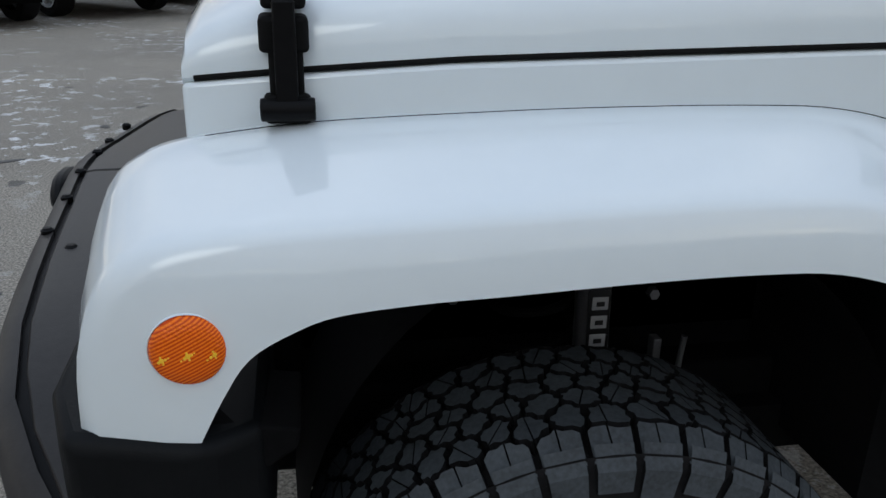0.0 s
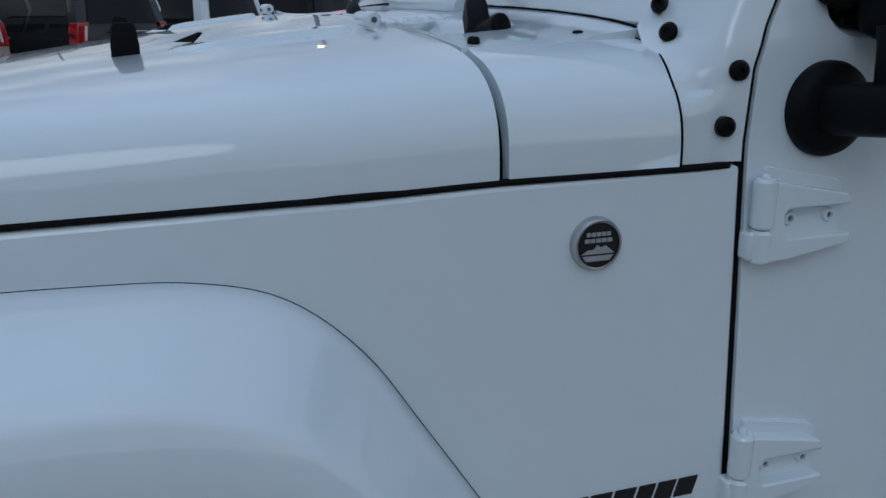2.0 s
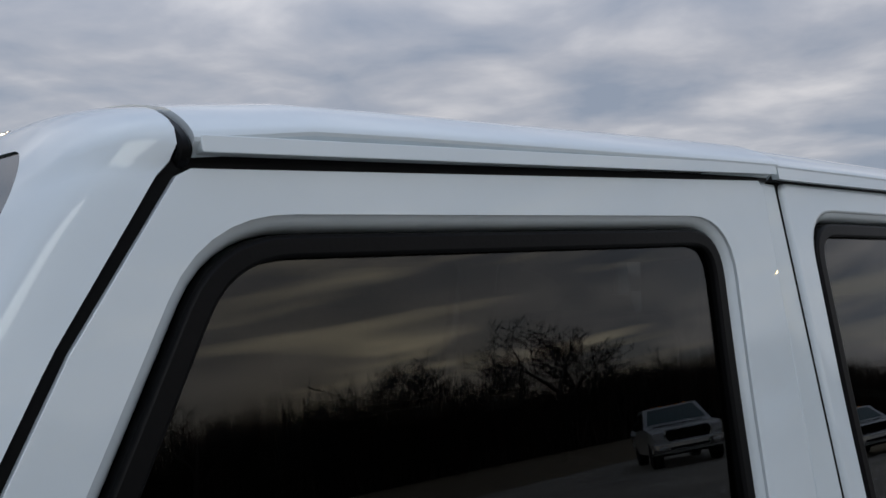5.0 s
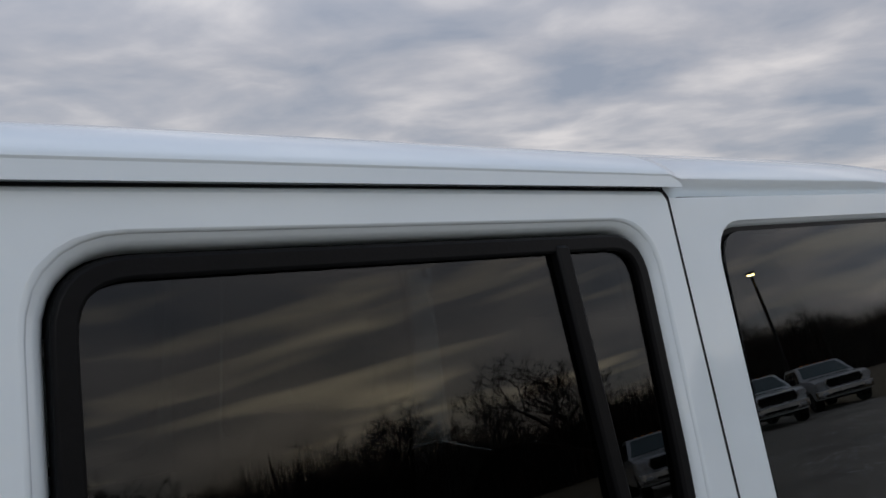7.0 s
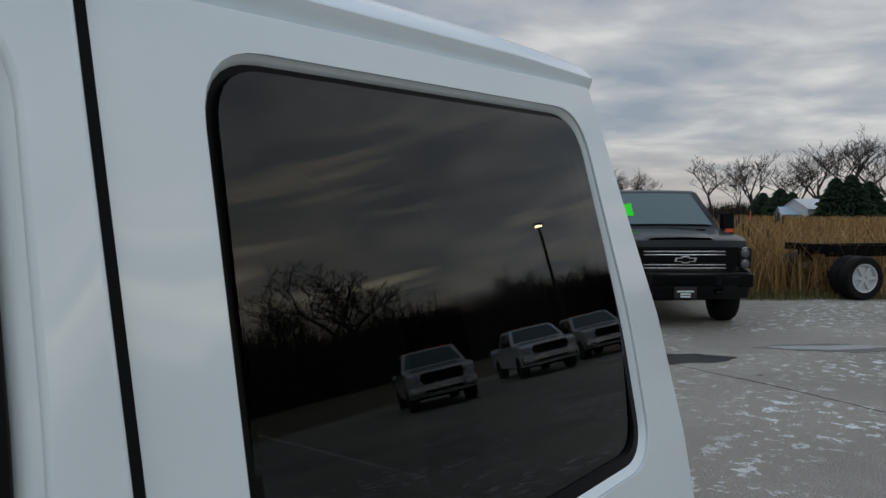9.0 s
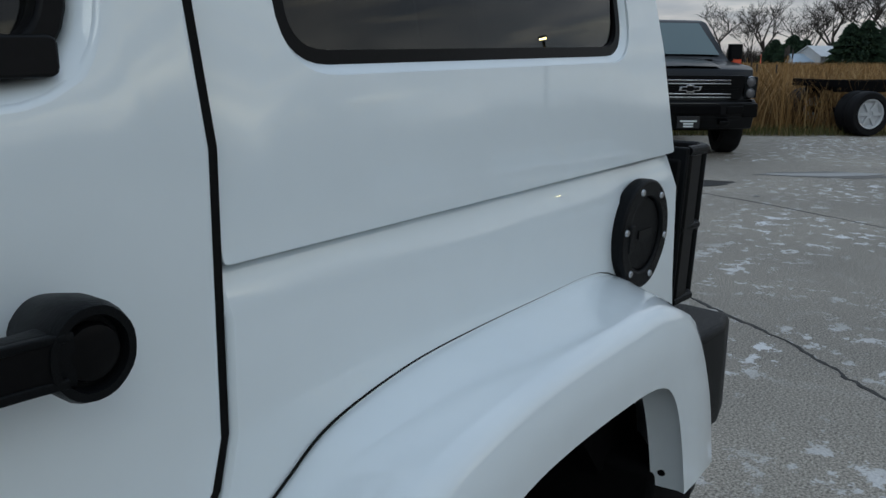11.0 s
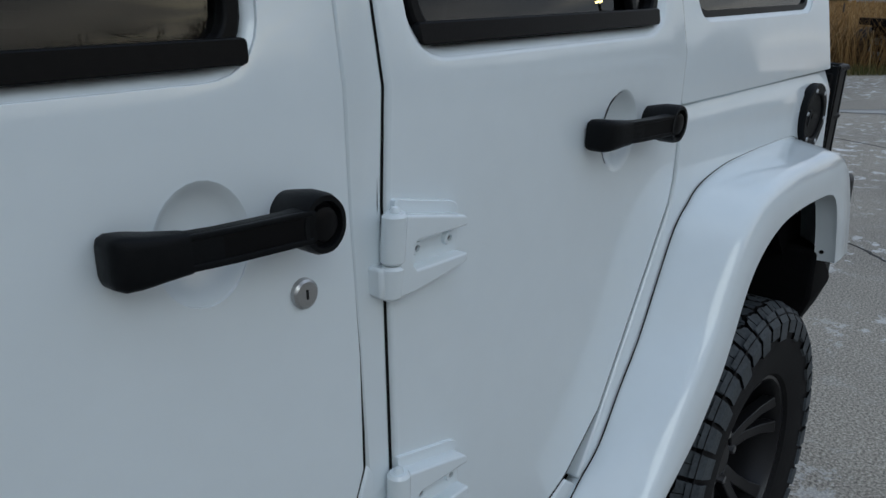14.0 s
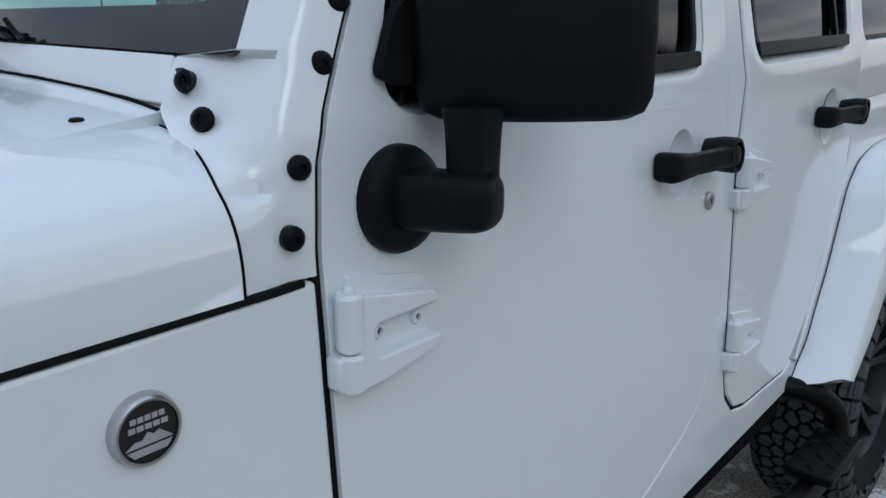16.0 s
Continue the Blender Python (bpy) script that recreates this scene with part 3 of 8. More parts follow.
def cowl_top():
    bm = bmesh.new()
    nx, ny = 56, 170
    rows = []
    base = hood_ring(0.6)
    zs = lambda y: np.interp(min(y, 2 * YC - y), [p[1] for p in base][: len(base) // 2 + 1], [p[2] for p in base][: len(base) // 2 + 1])
    for i in range(nx + 1):
        x = 0.622 + i * (0.880 - 0.622) / nx
        row = []
        for j in range(ny + 1):
            y = 0.147 + j * (2 * YC - 0.294) / ny
            z = zs(y) + (x - 0.61) * 0.035 - 0.002 + max(0.0, x - 0.74) * 0.10
            for dy in (0.0, 0.69):
                d = well_depth(x, y - dy)
                z -= 0.036 * d * (0.30 + 0.70 * min(1.0, max(0.0, (x - 0.63) / 0.07)))
            if louvre_y(x)[0] - 0.012 < y < louvre_y(x)[1] + 0.012 and 0.612 < x < 0.768:
                z -= 0.004
            row.append(bm.verts.new((x, y, z)))
        rows.append(row)
    for a, b in zip(rows, rows[1:]):
        for j in range(ny):
            bm.faces.new((a[j], a[j + 1], b[j + 1], b[j]))
    ext = bmesh.ops.extrude_edge_only(bm, edges=[e for e in bm.edges if e.is_boundary])
    for v in ext["geom"]:
        if isinstance(v, bmesh.types.BMVert):
            v.co.z -= 0.02
    return bm


part("cowl_top", cowl_top(), PAINT, car, "white louvred cowl with wiper wells", angle=50)
for k in range(6):
    x = 0.622 + k * 0.0245
    base = hood_ring(0.6)
    rings = []
    ya, yb = louvre_y(x)
    for y, s in ((ya, 0.0), (ya + 0.006, 0.8), (ya + 0.016, 1.0), (ya + 0.10, 1.0), (ya + 0.20, 1.0), (yb - 0.016, 1.0), (yb - 0.006, 0.8), (yb, 0.0)):
        z = float(np.interp(y, [p[1] for p in base][: len(base) // 2 + 1], [p[2] for p in base][: len(base) // 2 + 1])) + (x - 0.61) * 0.035 - 0.008
        rings.append([(x, y, z), (x + 0.002, y, z + 0.008 * s), (x + 0.006, y, z + 0.011 * s), (x + 0.013, y, z + 0.011 * s), (x + 0.0165, y, z + 0.008 * s), (x + 0.018, y, z)])
    part("louvre_slat", loft(rings), PAINT, car, angle=60)
    zz = rings[3][0][2]
    # near-black strip beside each slat stands for the slot's shadow
    part("louvre_slot", loft([[(x + 0.0182, y, zz + 0.0030 + dz), (x + 0.0204, y, zz + 0.0030 + dz), (x + 0.0204, y, zz + dz - 0.004), (x + 0.0182, y, zz + dz - 0.004)] for y, dz in ((ya + 0.012, -0.001), (ya + 0.15, 0.003), (yb - 0.012, 0.006))]), M["under"], car, "dark strip drawn for the shade in a louvre slot")
part("cowl_under", box(0.603, 0.85, 0.20, 1.40, 1.18, 1.285), M["under"], car)
for x, y in ((0.646, 0.160), (0.788, 0.170), (0.646, 2 * YC - 0.160), (0.788, 2 * YC - 0.170)):
    z = 1.327 + (x - 0.61) * 0.035
    part("cowl_screw", lathe([(0.0, 0.0035), (0.003, 0.0035), (0.0034, 0.0048), (0.0056, 0.0045), (0.0074, 0.002), (0.0076, -0.006)], 16, "z", (x, y + (0.008 if y < YC else -0.008), z)), SATIN, car, "black screw head")

# windscreen frame ----------------------------------------------------------
WB, WT = Vector((0.886, 0, 1.392)), Vector((1.112, 0, 1.855))   # glass, bottom and top, in x and z
UPW = (WT - WB).normalized()
FWD = Vector((-UPW.z, 0, UPW.x))
LEN = (WT - WB).length


def ws(y, v, out=0.0):
    """A place on the windscreen's plane, v metres up from the glass's lower edge."""
    v += 0.034 * max(0.0, v / LEN) ** 2 * (1 - min(1.0, abs(y - YC) / 0.68) ** 2)
    return WB + UPW * v + Vector((0, y, 0)) + FWD * out


def fine(loop, step=0.09):
    """The same loop with its long sides divided."""
    res = []
    for (ya, va), (yb, vb) in zip(loop, loop[1:] + loop[:1]):
        n = max(1, int(math.hypot(yb - ya, vb - va) / step))
        res += [(ya + (yb - ya) * k / n, va + (vb - va) * k / n) for k in range(n)]
    return res


def ws_edge(v):
    return 0.062 + 0.055 * v / LEN


def flat_ws(outline, holes, t, out):
    bm = bmesh.new()
    edges = []
    for loop in (fine(outline), *[fine(h) for h in holes]):
        vs = [bm.verts.new(ws(y, v, out)) for y, v in loop]
        edges += [bm.edges.new((vs[i], vs[(i + 1) % len(vs)])) for i in range(len(vs))]
    bmesh.ops.triangle_fill(bm, edges=edges, use_beauty=True, use_dissolve=False)
    ext = bmesh.ops.extrude_face_region(bm, geom=bm.faces[:])
    for v in ext["geom"]:
        if isinstance(v, bmesh.types.BMVert):
            v.co -= FWD * t
    return bm


def ws_poly(m, r=0.05):
    return rounded([(ws_edge(m) + m, m), (2 * YC - ws_edge(m) - m, m), (2 * YC - ws_edge(LEN - m) - m, LEN - m), (ws_edge(LEN - m) + m, LEN - m)], r, 5)


sharp, wide = ws_poly(0.0, 0.018), ws_poly(0.0, 0.070)
GLASS = sharp[: len(sharp) // 2] + wide[len(wide) // 2:]
CLEAR = rounded([(0.117, 0.054), (2 * YC - 0.117, 0.054), (2 * YC - 0.172, LEN - 0.042), (0.172, LEN - 0.042)], 0.04, 5)
part("windscreen_border", flat_ws(GLASS, [CLEAR], 0.005, 0.002), M["frit"], car, "black ceramic border of the windscreen")
pane = part("windscreen_glass", flat_ws(inset(CLEAR, -0.004), [], 0.004, 0.0005), M["clear"], car, "green-tinted windscreen glass")
pane.visible_shadow = False
# lower rail and header
LOW = rounded([(0.152, -0.052), (2 * YC - 0.152, -0.052), (2 * YC - 0.152, -0.004), (0.152, -0.004)], 0.003, 2)
part("screen_lower_rail", flat_ws(LOW, [], 0.03, 0.006), PAINT, car, bevel=0.004)
part("screen_lower_seal", flat_ws(rounded([(0.154, -0.064), (2 * YC - 0.154, -0.064), (2 * YC - 0.154, -0.052), (0.154, -0.052)], 0.002, 2), [], 0.03, -0.004), SATIN, car)


def rail_seam():
    """Line where the lower rail dips behind the cowl."""
    base = hood_ring(0.6)
    half = len(base) // 2 + 1
    pts = []
    for k in range(61):
        y = 0.152 + k * (2 * YC - 0.304) / 60
        zc = float(np.interp(min(y, 2 * YC - y), [p[1] for p in base][:half], [p[2] for p in base][:half]))
        v = -0.008
        while v > -0.064:
            q = ws(y, v, 0.007)
            if q.z < zc + (q.x - 0.61) * 0.035 - 0.002 + max(0.0, q.x - 0.74) * 0.10 + 0.0005:
                break
            v -= 0.001
        pts.append(ws(y, v, 0.008))
    return tube(pts, 0.0026, 6)


part("rail_seam", rail_seam(), M["under"], car, "dark seam between cowl and windscreen rail")
for y0 in (YC,):
    part("cowl_hinge_bar", tube([(0.808, y0 - 0.182, 1.362), (0.806, y0 - 0.175, 1.364), (0.806, y0 + 0.160, 1.364), (0.808, y0 + 0.166, 1.362)], 0.016, 16, taper=[0.010, 0.016, 0.016, 0.010]), PAINT, car, "white folding-screen hinge bar")


def pillar(z0, z1, n, proud=0.0):
    rings = []
    for i in range(n + 1):
        z = z0 + (z1 - z0) * i / n
        over = max(0.0, z - 1.835) / 0.045
        b = Vector((gap_x(z) - 0.004, side_y(1.0, z) + 0.002 - proud + 0.030 * over * over, z))
        v = (z - WB.z) / UPW.z
        if v >= 0:
            a = ws(ws_edge(v) - 0.001 + 0.06 * over * over, v, 0.003 + proud + 0.004 * over)
        else:
            ya = np.interp(z, (1.197, 1.255, 1.29, 1.318, 1.342, 1.352, 1.391), (0.004, 0.011, 0.036, 0.095, 0.146, 0.150, 0.150))
            xa = np.interp(z, (1.197, 1.275, 1.318, 1.345, 1.391), (0.816, 0.817, 0.829, 0.852, 0.8815))
            a = Vector((xa, ya, z))
        # the rounded corner between the side and the front of the bracket
        cx = b.x - np.interp(z, (1.2, 1.30, 1.46, 1.84), (0.028, 0.030, 0.032, 0.030))
        c = Vector((cx, b.y + 0.006, z))
        c2 = Vector((cx - 0.016, b.y + 0.022, z)) if v < 0 else a.lerp(c, 0.62) + Vector((-0.003, -0.004, 0))
        if a.y < c2.y:
            c2 = a.lerp(c, 0.5)
        rings.append([a, a.lerp(c2, 0.5), c2, c2.lerp(c, 0.55) + Vector((-0.0015, -0.0025, 0)), c, c.lerp(b, 0.5), b, b + Vector((0.0, 0.03, 0)), a + Vector((0.02, 0.012, 0))])
    return loft(rings)


both("screen_bracket", lambda: pillar(1.197, 1.4635, 40, 0.002), PAINT, "white windscreen bracket with six black bolts", angle=40)
def roof_front(y):
    return float(np.interp(y, (0.066, 0.092, 0.13, 0.22, 0.42, 0.76, 0.80), (1.866, 1.882, 1.895, 1.910, 1.927, 1.935, 1.9355)))


def resample(pts, n):
    pts = [Vector(p) for p in pts]
    run = [0.0]
    for p, q in zip(pts, pts[1:]):
        run.append(run[-1] + (q - p).length)
    out = []
    for i in range(n + 1):
        d = run[-1] * i / n
        out.append(Vector([float(np.interp(d, run, [p[c] for p in pts])) for c in range(3)]))
    return out


def screen_frame():
    """Pillars and header as one pressing round the glass."""
    r = 0.074
    v1 = LEN - r
    z1 = WB.z + UPW.z * v1
    side = lambda z: Vector((gap_x(z) - 0.004, side_y(1.0, z) + 0.002, z))
    pairs = []
    for i in range(23):
        z = 1.465 + (z1 - 1.465) * i / 22
        v = (z - WB.z) / UPW.z
        pairs.append((ws(ws_edge(v) - 0.001, v, 0.003), side(z), 1.0))
    e0, e1 = ws_edge(v1), ws_edge(LEN)
    arc = []
    for i in range(9):
        a = math.pi / 2 * i / 8
        y = e1 + r - r * math.cos(a) + (e0 - e1) * (1 - i / 8)
        arc.append(ws(y - 0.001, v1 + r * math.sin(a) + 0.001, 0.003))
    corner = [side(z1), side(1.815), side(1.838), Vector((1.1765, 0.0705, 1.850)), Vector((1.1770, 0.0665, 1.858)), Vector((1.1775, 0.0705, 1.8675)), Vector((1.178, 0.092, 1.881)), Vector((1.178, 0.13, 1.894)), Vector((1.178, 0.19, 1.904))]
    for i, (p, q) in enumerate(zip(resample(arc, 16), resample(curve(corner, 4), 16))):
        if i:
            pairs.append((p, q, max(0.0, 1 - i / 11)))
    for i in range(1, 9):
        t = i / 8
        ya, yb = (e1 + r) * (1 - t) + YC * t, 0.19 * (1 - t) + YC * t
        pairs.append((ws(ya, LEN + 0.001, 0.003), Vector((1.178, yb, roof_front(yb) - 0.001)), 0.0))
    rings = []
    for p, q, w in pairs:
        cx = q.x - 0.031
        c = Vector((cx, q.y + 0.006, q.z))
        c2 = p.lerp(c, 0.62) + Vector((-0.003, -0.004, 0))
        post = [p, p.lerp(c2, 0.5), c2, c2.lerp(c, 0.55) + Vector((-0.0015, -0.0025, 0)), c, c.lerp(q, 0.5), q, q + Vector((0.0, 0.03, 0)), p + Vector((0.02, 0.012, 0))]
        up = (FWD * 0.75 + Vector((0, -0.35 * min(1.0, 2 * w) - 0.15 * (q.y < 0.19), 0.5))).normalized()
        head = [p + up * 0.001] + [p.lerp(q, f) + up * 0.040 * f * (1 - f) for f in (0.10, 0.32, 0.55, 0.78, 0.93)] + [q, q + Vector((0.002, 0.01, -0.025)), p + Vector((0.025, 0.006, -0.006))]
        w = w * w * (3 - 2 * w)
        rings.append([h.lerp(k, w) for h, k in zip(head, post)])
    rings += [[Vector((p.x, 2 * YC - p.y, p.z)) for p in rg] for rg in rings[-2::-1]]
    return loft(rings)


part("screen_frame", screen_frame(), PAINT, car, "white windscreen frame with pillars and header", angle=50)


def bolt(p, n, r=0.0116):
    n = Vector(n).normalized()
    bm = lathe([(0.0, 0.0035), (r * 0.34, 0.0035), (r * 0.36, 0.006), (r * 0.7, 0.0055), (r, 0.002), (r, -0.012)], 18, "z")
    q = n.to_track_quat("Z", "Y").to_matrix().to_4x4()
    bm.transform(Matrix.Translation(Vector(p) - n * 0.003) @ q)
    return bm


for p, n in (((0.966, 0.015, 1.444), (-0.35, -1, 0.12)), ((0.937, 0.009, 1.386), (-0.35, -1, 0.1)), ((0.897, -0.001, 1.298), (-0.2, -1, 0.05)), ((0.882, -0.004, 1.237), (-0.15, -1, 0)), ((0.860, 0.118, 1.371), (-0.85, -0.45, 0.25)), ((0.851, 0.082, 1.339), (-0.8, -0.55, 0.25))):
    part("bracket_bolt", bolt(p, n), SATIN, car, "black domed bracket bolt")
    part("bracket_bolt", other_side(bolt(p, n)), SATIN, car)

# doors ---------------------------------------------------------------------
def shift(poly, dx):
    return [(x + dx, z) for x, z in poly]


FW = rounded([(1.014, 1.343), (1.741, 1.354), (1.748, 1.65), (1.757, 1.806), (1.202, 1.800), (1.125, 1.632), (1.040, 1.455)], 0.055, 7)
RW = rounded([(1.944, 1.362), (2.520, 1.373), (2.541, 1.55), (2.549, 1.816), (1.956, 1.816), (1.946, 1.6)], 0.055, 7)
QW = rounded([(2.700, 1.381), (3.303, 1.392), (3.300, 1.56), (3.248, 1.817), (2.704, 1.815)], 0.05, 7)


def dish_hole(x, z):
    return [(x + 0.049 * math.cos(a), z - 0.003 + 0.057 * math.sin(a)) for a in [2 * math.pi * i / 28 for i in range(28)]]


FD_OUT = shift(FRONT_GAP, 0.0045)
FD_OUT = [(0.917, 0.645)] + FD_OUT[1:-1] + [(1.176, 1.836), (1.186, 1.842), (1.838, 1.861), (1.846, 1.852), (1.846, 1.04), (1.840, 0.90), (1.812, 0.835), (1.76, 0.760), (1.70, 0.728), (1.60, 0.690), (1.52, 0.662), (1.40, 0.640), (1.2, 0.632), (0.940, 0.630)]
RD_OUT = [(1.888, 0.76), (1.896, 0.728), (1.93, 0.690), (1.99, 0.677), (2.22, 0.672), (2.262, 0.690), (2.362, 0.765), (2.48, 0.922), (2.592, 1.072), (2.603, 1.11), (2.604, 1.852), (2.596, 1.862), (1.905, 1.863), (1.896, 1.854)]


ROWS = tuple(1.38 + 0.03 * k for k in range(15))


def recess(window, fy):
    """The pressed, rounded edge that leads the skin in to a window."""
    return loft([[(x, fy(x, z) + y, z) for x, z in inset(window, -d)] for d, y in ((0.0155, 0.0013), (0.0128, 0.0033), (0.009, 0.0058), (0.0055, 0.0092), (0.0025, 0.0135), (0.0, 0.022))], cap=False)


def door(name, outline, window, dish, label):
    d = thing(name, label, "")
    d.parent = car
    part("door_skin", panel(outline, [inset(window, -0.0125), dish_hole(*dish)]), PAINT, d, bevel=0.007, seg=3)
    part("window_recess", recess(window, side_y), PAINT, d, angle=60)
    bowl = lathe([(0.0, 0.017), (0.018, 0.0165), (0.034, 0.013), (0.043, 0.007), (0.048, 0.001), (0.051, -0.0008)], 28, "y")
    for v in bowl.verts:
        v.co.z *= 62 / 54
        v.co += Vector((dish[0], side_y(1.0, dish[1]), dish[1] - 0.003))
    part("handle_dish", bowl, PAINT, d, angle=60)
    part("window_trim", ring(inset(window, 0.001), 0.017, thick=0.02, off=0.005), SATIN, d, "black rubber window surround", bevel=0.003)
    g = part("window_glass", panel(inset(window, 0.014), thick=0.004, off=0.014, fy=lambda x, z: side_y(x, z) - 0.018 * (z - 1.58) + 0.060 * (z - 1.58) ** 2, cuts=ROWS), M["tint"], d, "dark tinted side glass")
    g.visible_shadow = False
    # black ring sunk round the door, drawing the shade of the gap
    part("door_seal", ring(inset(outline, -0.009), 0.015, thick=0.008, off=0.006), RUBBER, d, "black strip drawn for the shade in the door gap")
    return d


fd = door("front_door", FD_OUT, FW, (1.670, 1.204), "white front door with a dark tinted window")
rd = door("rear_door", RD_OUT, RW, (2.390, 1.224), "white rear door with a dark tinted window")
for nm, o, w in (("far_front_door", FD_OUT, FW), ("far_rear_door", RD_OUT, RW)):
    d = thing(nm, "white door on the far side", "")
    d.parent = car
    part("door_skin", other_side(panel(o, [w])), PAINT, d, bevel=0.005)
    part("window_trim", other_side(ring(inset(w, 0.001), 0.020, thick=0.02, off=0.005)), SATIN, d)
    g = part("window_glass", other_side(panel(inset(w, 0.014), thick=0.004, off=0.014)), M["tint"] if "rear" in nm else M["clear"], d)
    g.visible_shadow = False
# sill of the windows and the rear window's bar
part("window_sill_strip", panel(rounded([(1.03, 1.343), (1.738, 1.354), (1.739, 1.378), (1.035, 1.367)], 0.006, 2), thick=0.012, off=-0.002), SATIN, fd, "black waist seal", bevel=0.003)
part("window_sill_strip", panel(rounded([(1.950, 1.363), (2.508, 1.374), (2.510, 1.398), (1.948, 1.387)], 0.006, 2), thick=0.012, off=-0.002), SATIN, rd, "black waist seal", bevel=0.003)
part("window_bar", panel([(2.430, 1.385), (2.448, 1.385), (2.429, 1.806), (2.410, 1.806)], thick=0.014, off=0.003), SATIN, rd, "black window divider bar", bevel=0.003)


def handle(d, x0, x1, z, lock=None):
    h = thing("door_handle", "", "")
    h.parent = d
    yb = side_y(1.0, z)
    sec = lambda x, y, hy, hz, zz: [(x, y + a, zz + b) for a, b in rounded([(-hy, -hz), (hy, -hz), (hy, hz), (-hy, hz)], min(hy, hz) * 0.5, 3)]
    foot = loft([sec(x, y, hy, hz, zz) for x, y, hy, hz, zz in ((x0, yb - 0.014, 0.010, 0.0150, z), (x0 + 0.002, yb - 0.016, 0.014, 0.0200, z), (x0 + 0.008, yb - 0.019, 0.018, 0.0228, z), (x0 + 0.020, yb - 0.022, 0.0195, 0.0222, z), (x0 + 0.040, yb - 0.028, 0.0160, 0.0195, z), (x0 + 0.062, yb - 0.034, 0.0110, 0.0175, z))])
    part("handle_foot", foot, PLASTIC, h, angle=50)
    bar = loft([sec(x, y, hy, hz, z) for x, y, hy, hz in ((x0 + 0.040, yb - 0.030, 0.0105, 0.0168), (x0 + 0.09, yb - 0.038, 0.0095, 0.0160), (x0 + 0.16, yb - 0.042, 0.0095, 0.0160), (x1 - 0.040, yb - 0.044, 0.0115, 0.0175))])
    part("grip", bar, PLASTIC, h, angle=50)
    part("grip_lip", loft([sec(x, y, 0.0028, 0.0030, z - 0.0125) for x, y in ((x0 + 0.046, yb - 0.0395), (x0 + 0.10, yb - 0.0475), (x0 + 0.16, yb - 0.0515), (x1 - 0.045, yb - 0.0540))]), PLASTIC, h, angle=50)
    part("grip_lip", loft([sec(x, y, 0.0028, 0.0026, z + 0.0135) for x, y in ((x0 + 0.046, yb - 0.0395), (x0 + 0.10, yb - 0.0475), (x0 + 0.16, yb - 0.0515), (x1 - 0.045, yb - 0.0540))]), PLASTIC, h, angle=50)
    part("grip_groove", loft([sec(x, y, 0.0012, 0.0110, z) for x, y in ((x0 + 0.050, yb - 0.0400), (x0 + 0.10, yb - 0.0478), (x0 + 0.16, yb - 0.0516), (x1 - 0.05, yb - 0.0545))]), SATIN, h)
    hexa = [(0.029 * math.cos(a), 0.032 * math.sin(a)) for a in [2 * math.pi * (i + 0.5) / 8 for i in range(8)]]
    hx = rounded(hexa, 0.010, 3)
    rings = [[(x1 - 0.029 + a * s, y, z + b * s) for a, b in hx] for s, y in ((0.80, yb + 0.002), (0.88, yb - 0.010), (1.0, yb - 0.030), (1.0, yb - 0.050), (0.93, yb - 0.056), (0.76, yb - 0.056), (0.70, yb - 0.048))]
    part("button_housing", loft(rings), PLASTIC, h, angle=40)
    part("push_button", lathe([(0.0, yb - 0.056), (0.011, yb - 0.056), (0.016, yb - 0.054), (0.0175, yb - 0.049), (0.0175, yb - 0.035)], 20, "y", (x1 - 0.029, 0, z)), SATIN, h)
    if lock:
        yl = side_y(1.0, lock[1])
        part("key_lock", lathe([(0.0, yl - 0.006), (0.013, yl - 0.006), (0.0155, yl - 0.004), (0.0165, yl + 0.004)], 22, "y", (lock[0], 0, lock[1])), M["steel"], d, "round steel key lock")
        part("key_slot", box(lock[0] - 0.0012, lock[0] + 0.0012, yl - 0.0068, yl - 0.005, lock[1] - 0.005, lock[1] + 0.005), M["decal"], d)


handle(fd, 1.570, 1.795, 1.211, (1.776, 1.128))
handle(rd, 2.288, 2.508, 1.227)


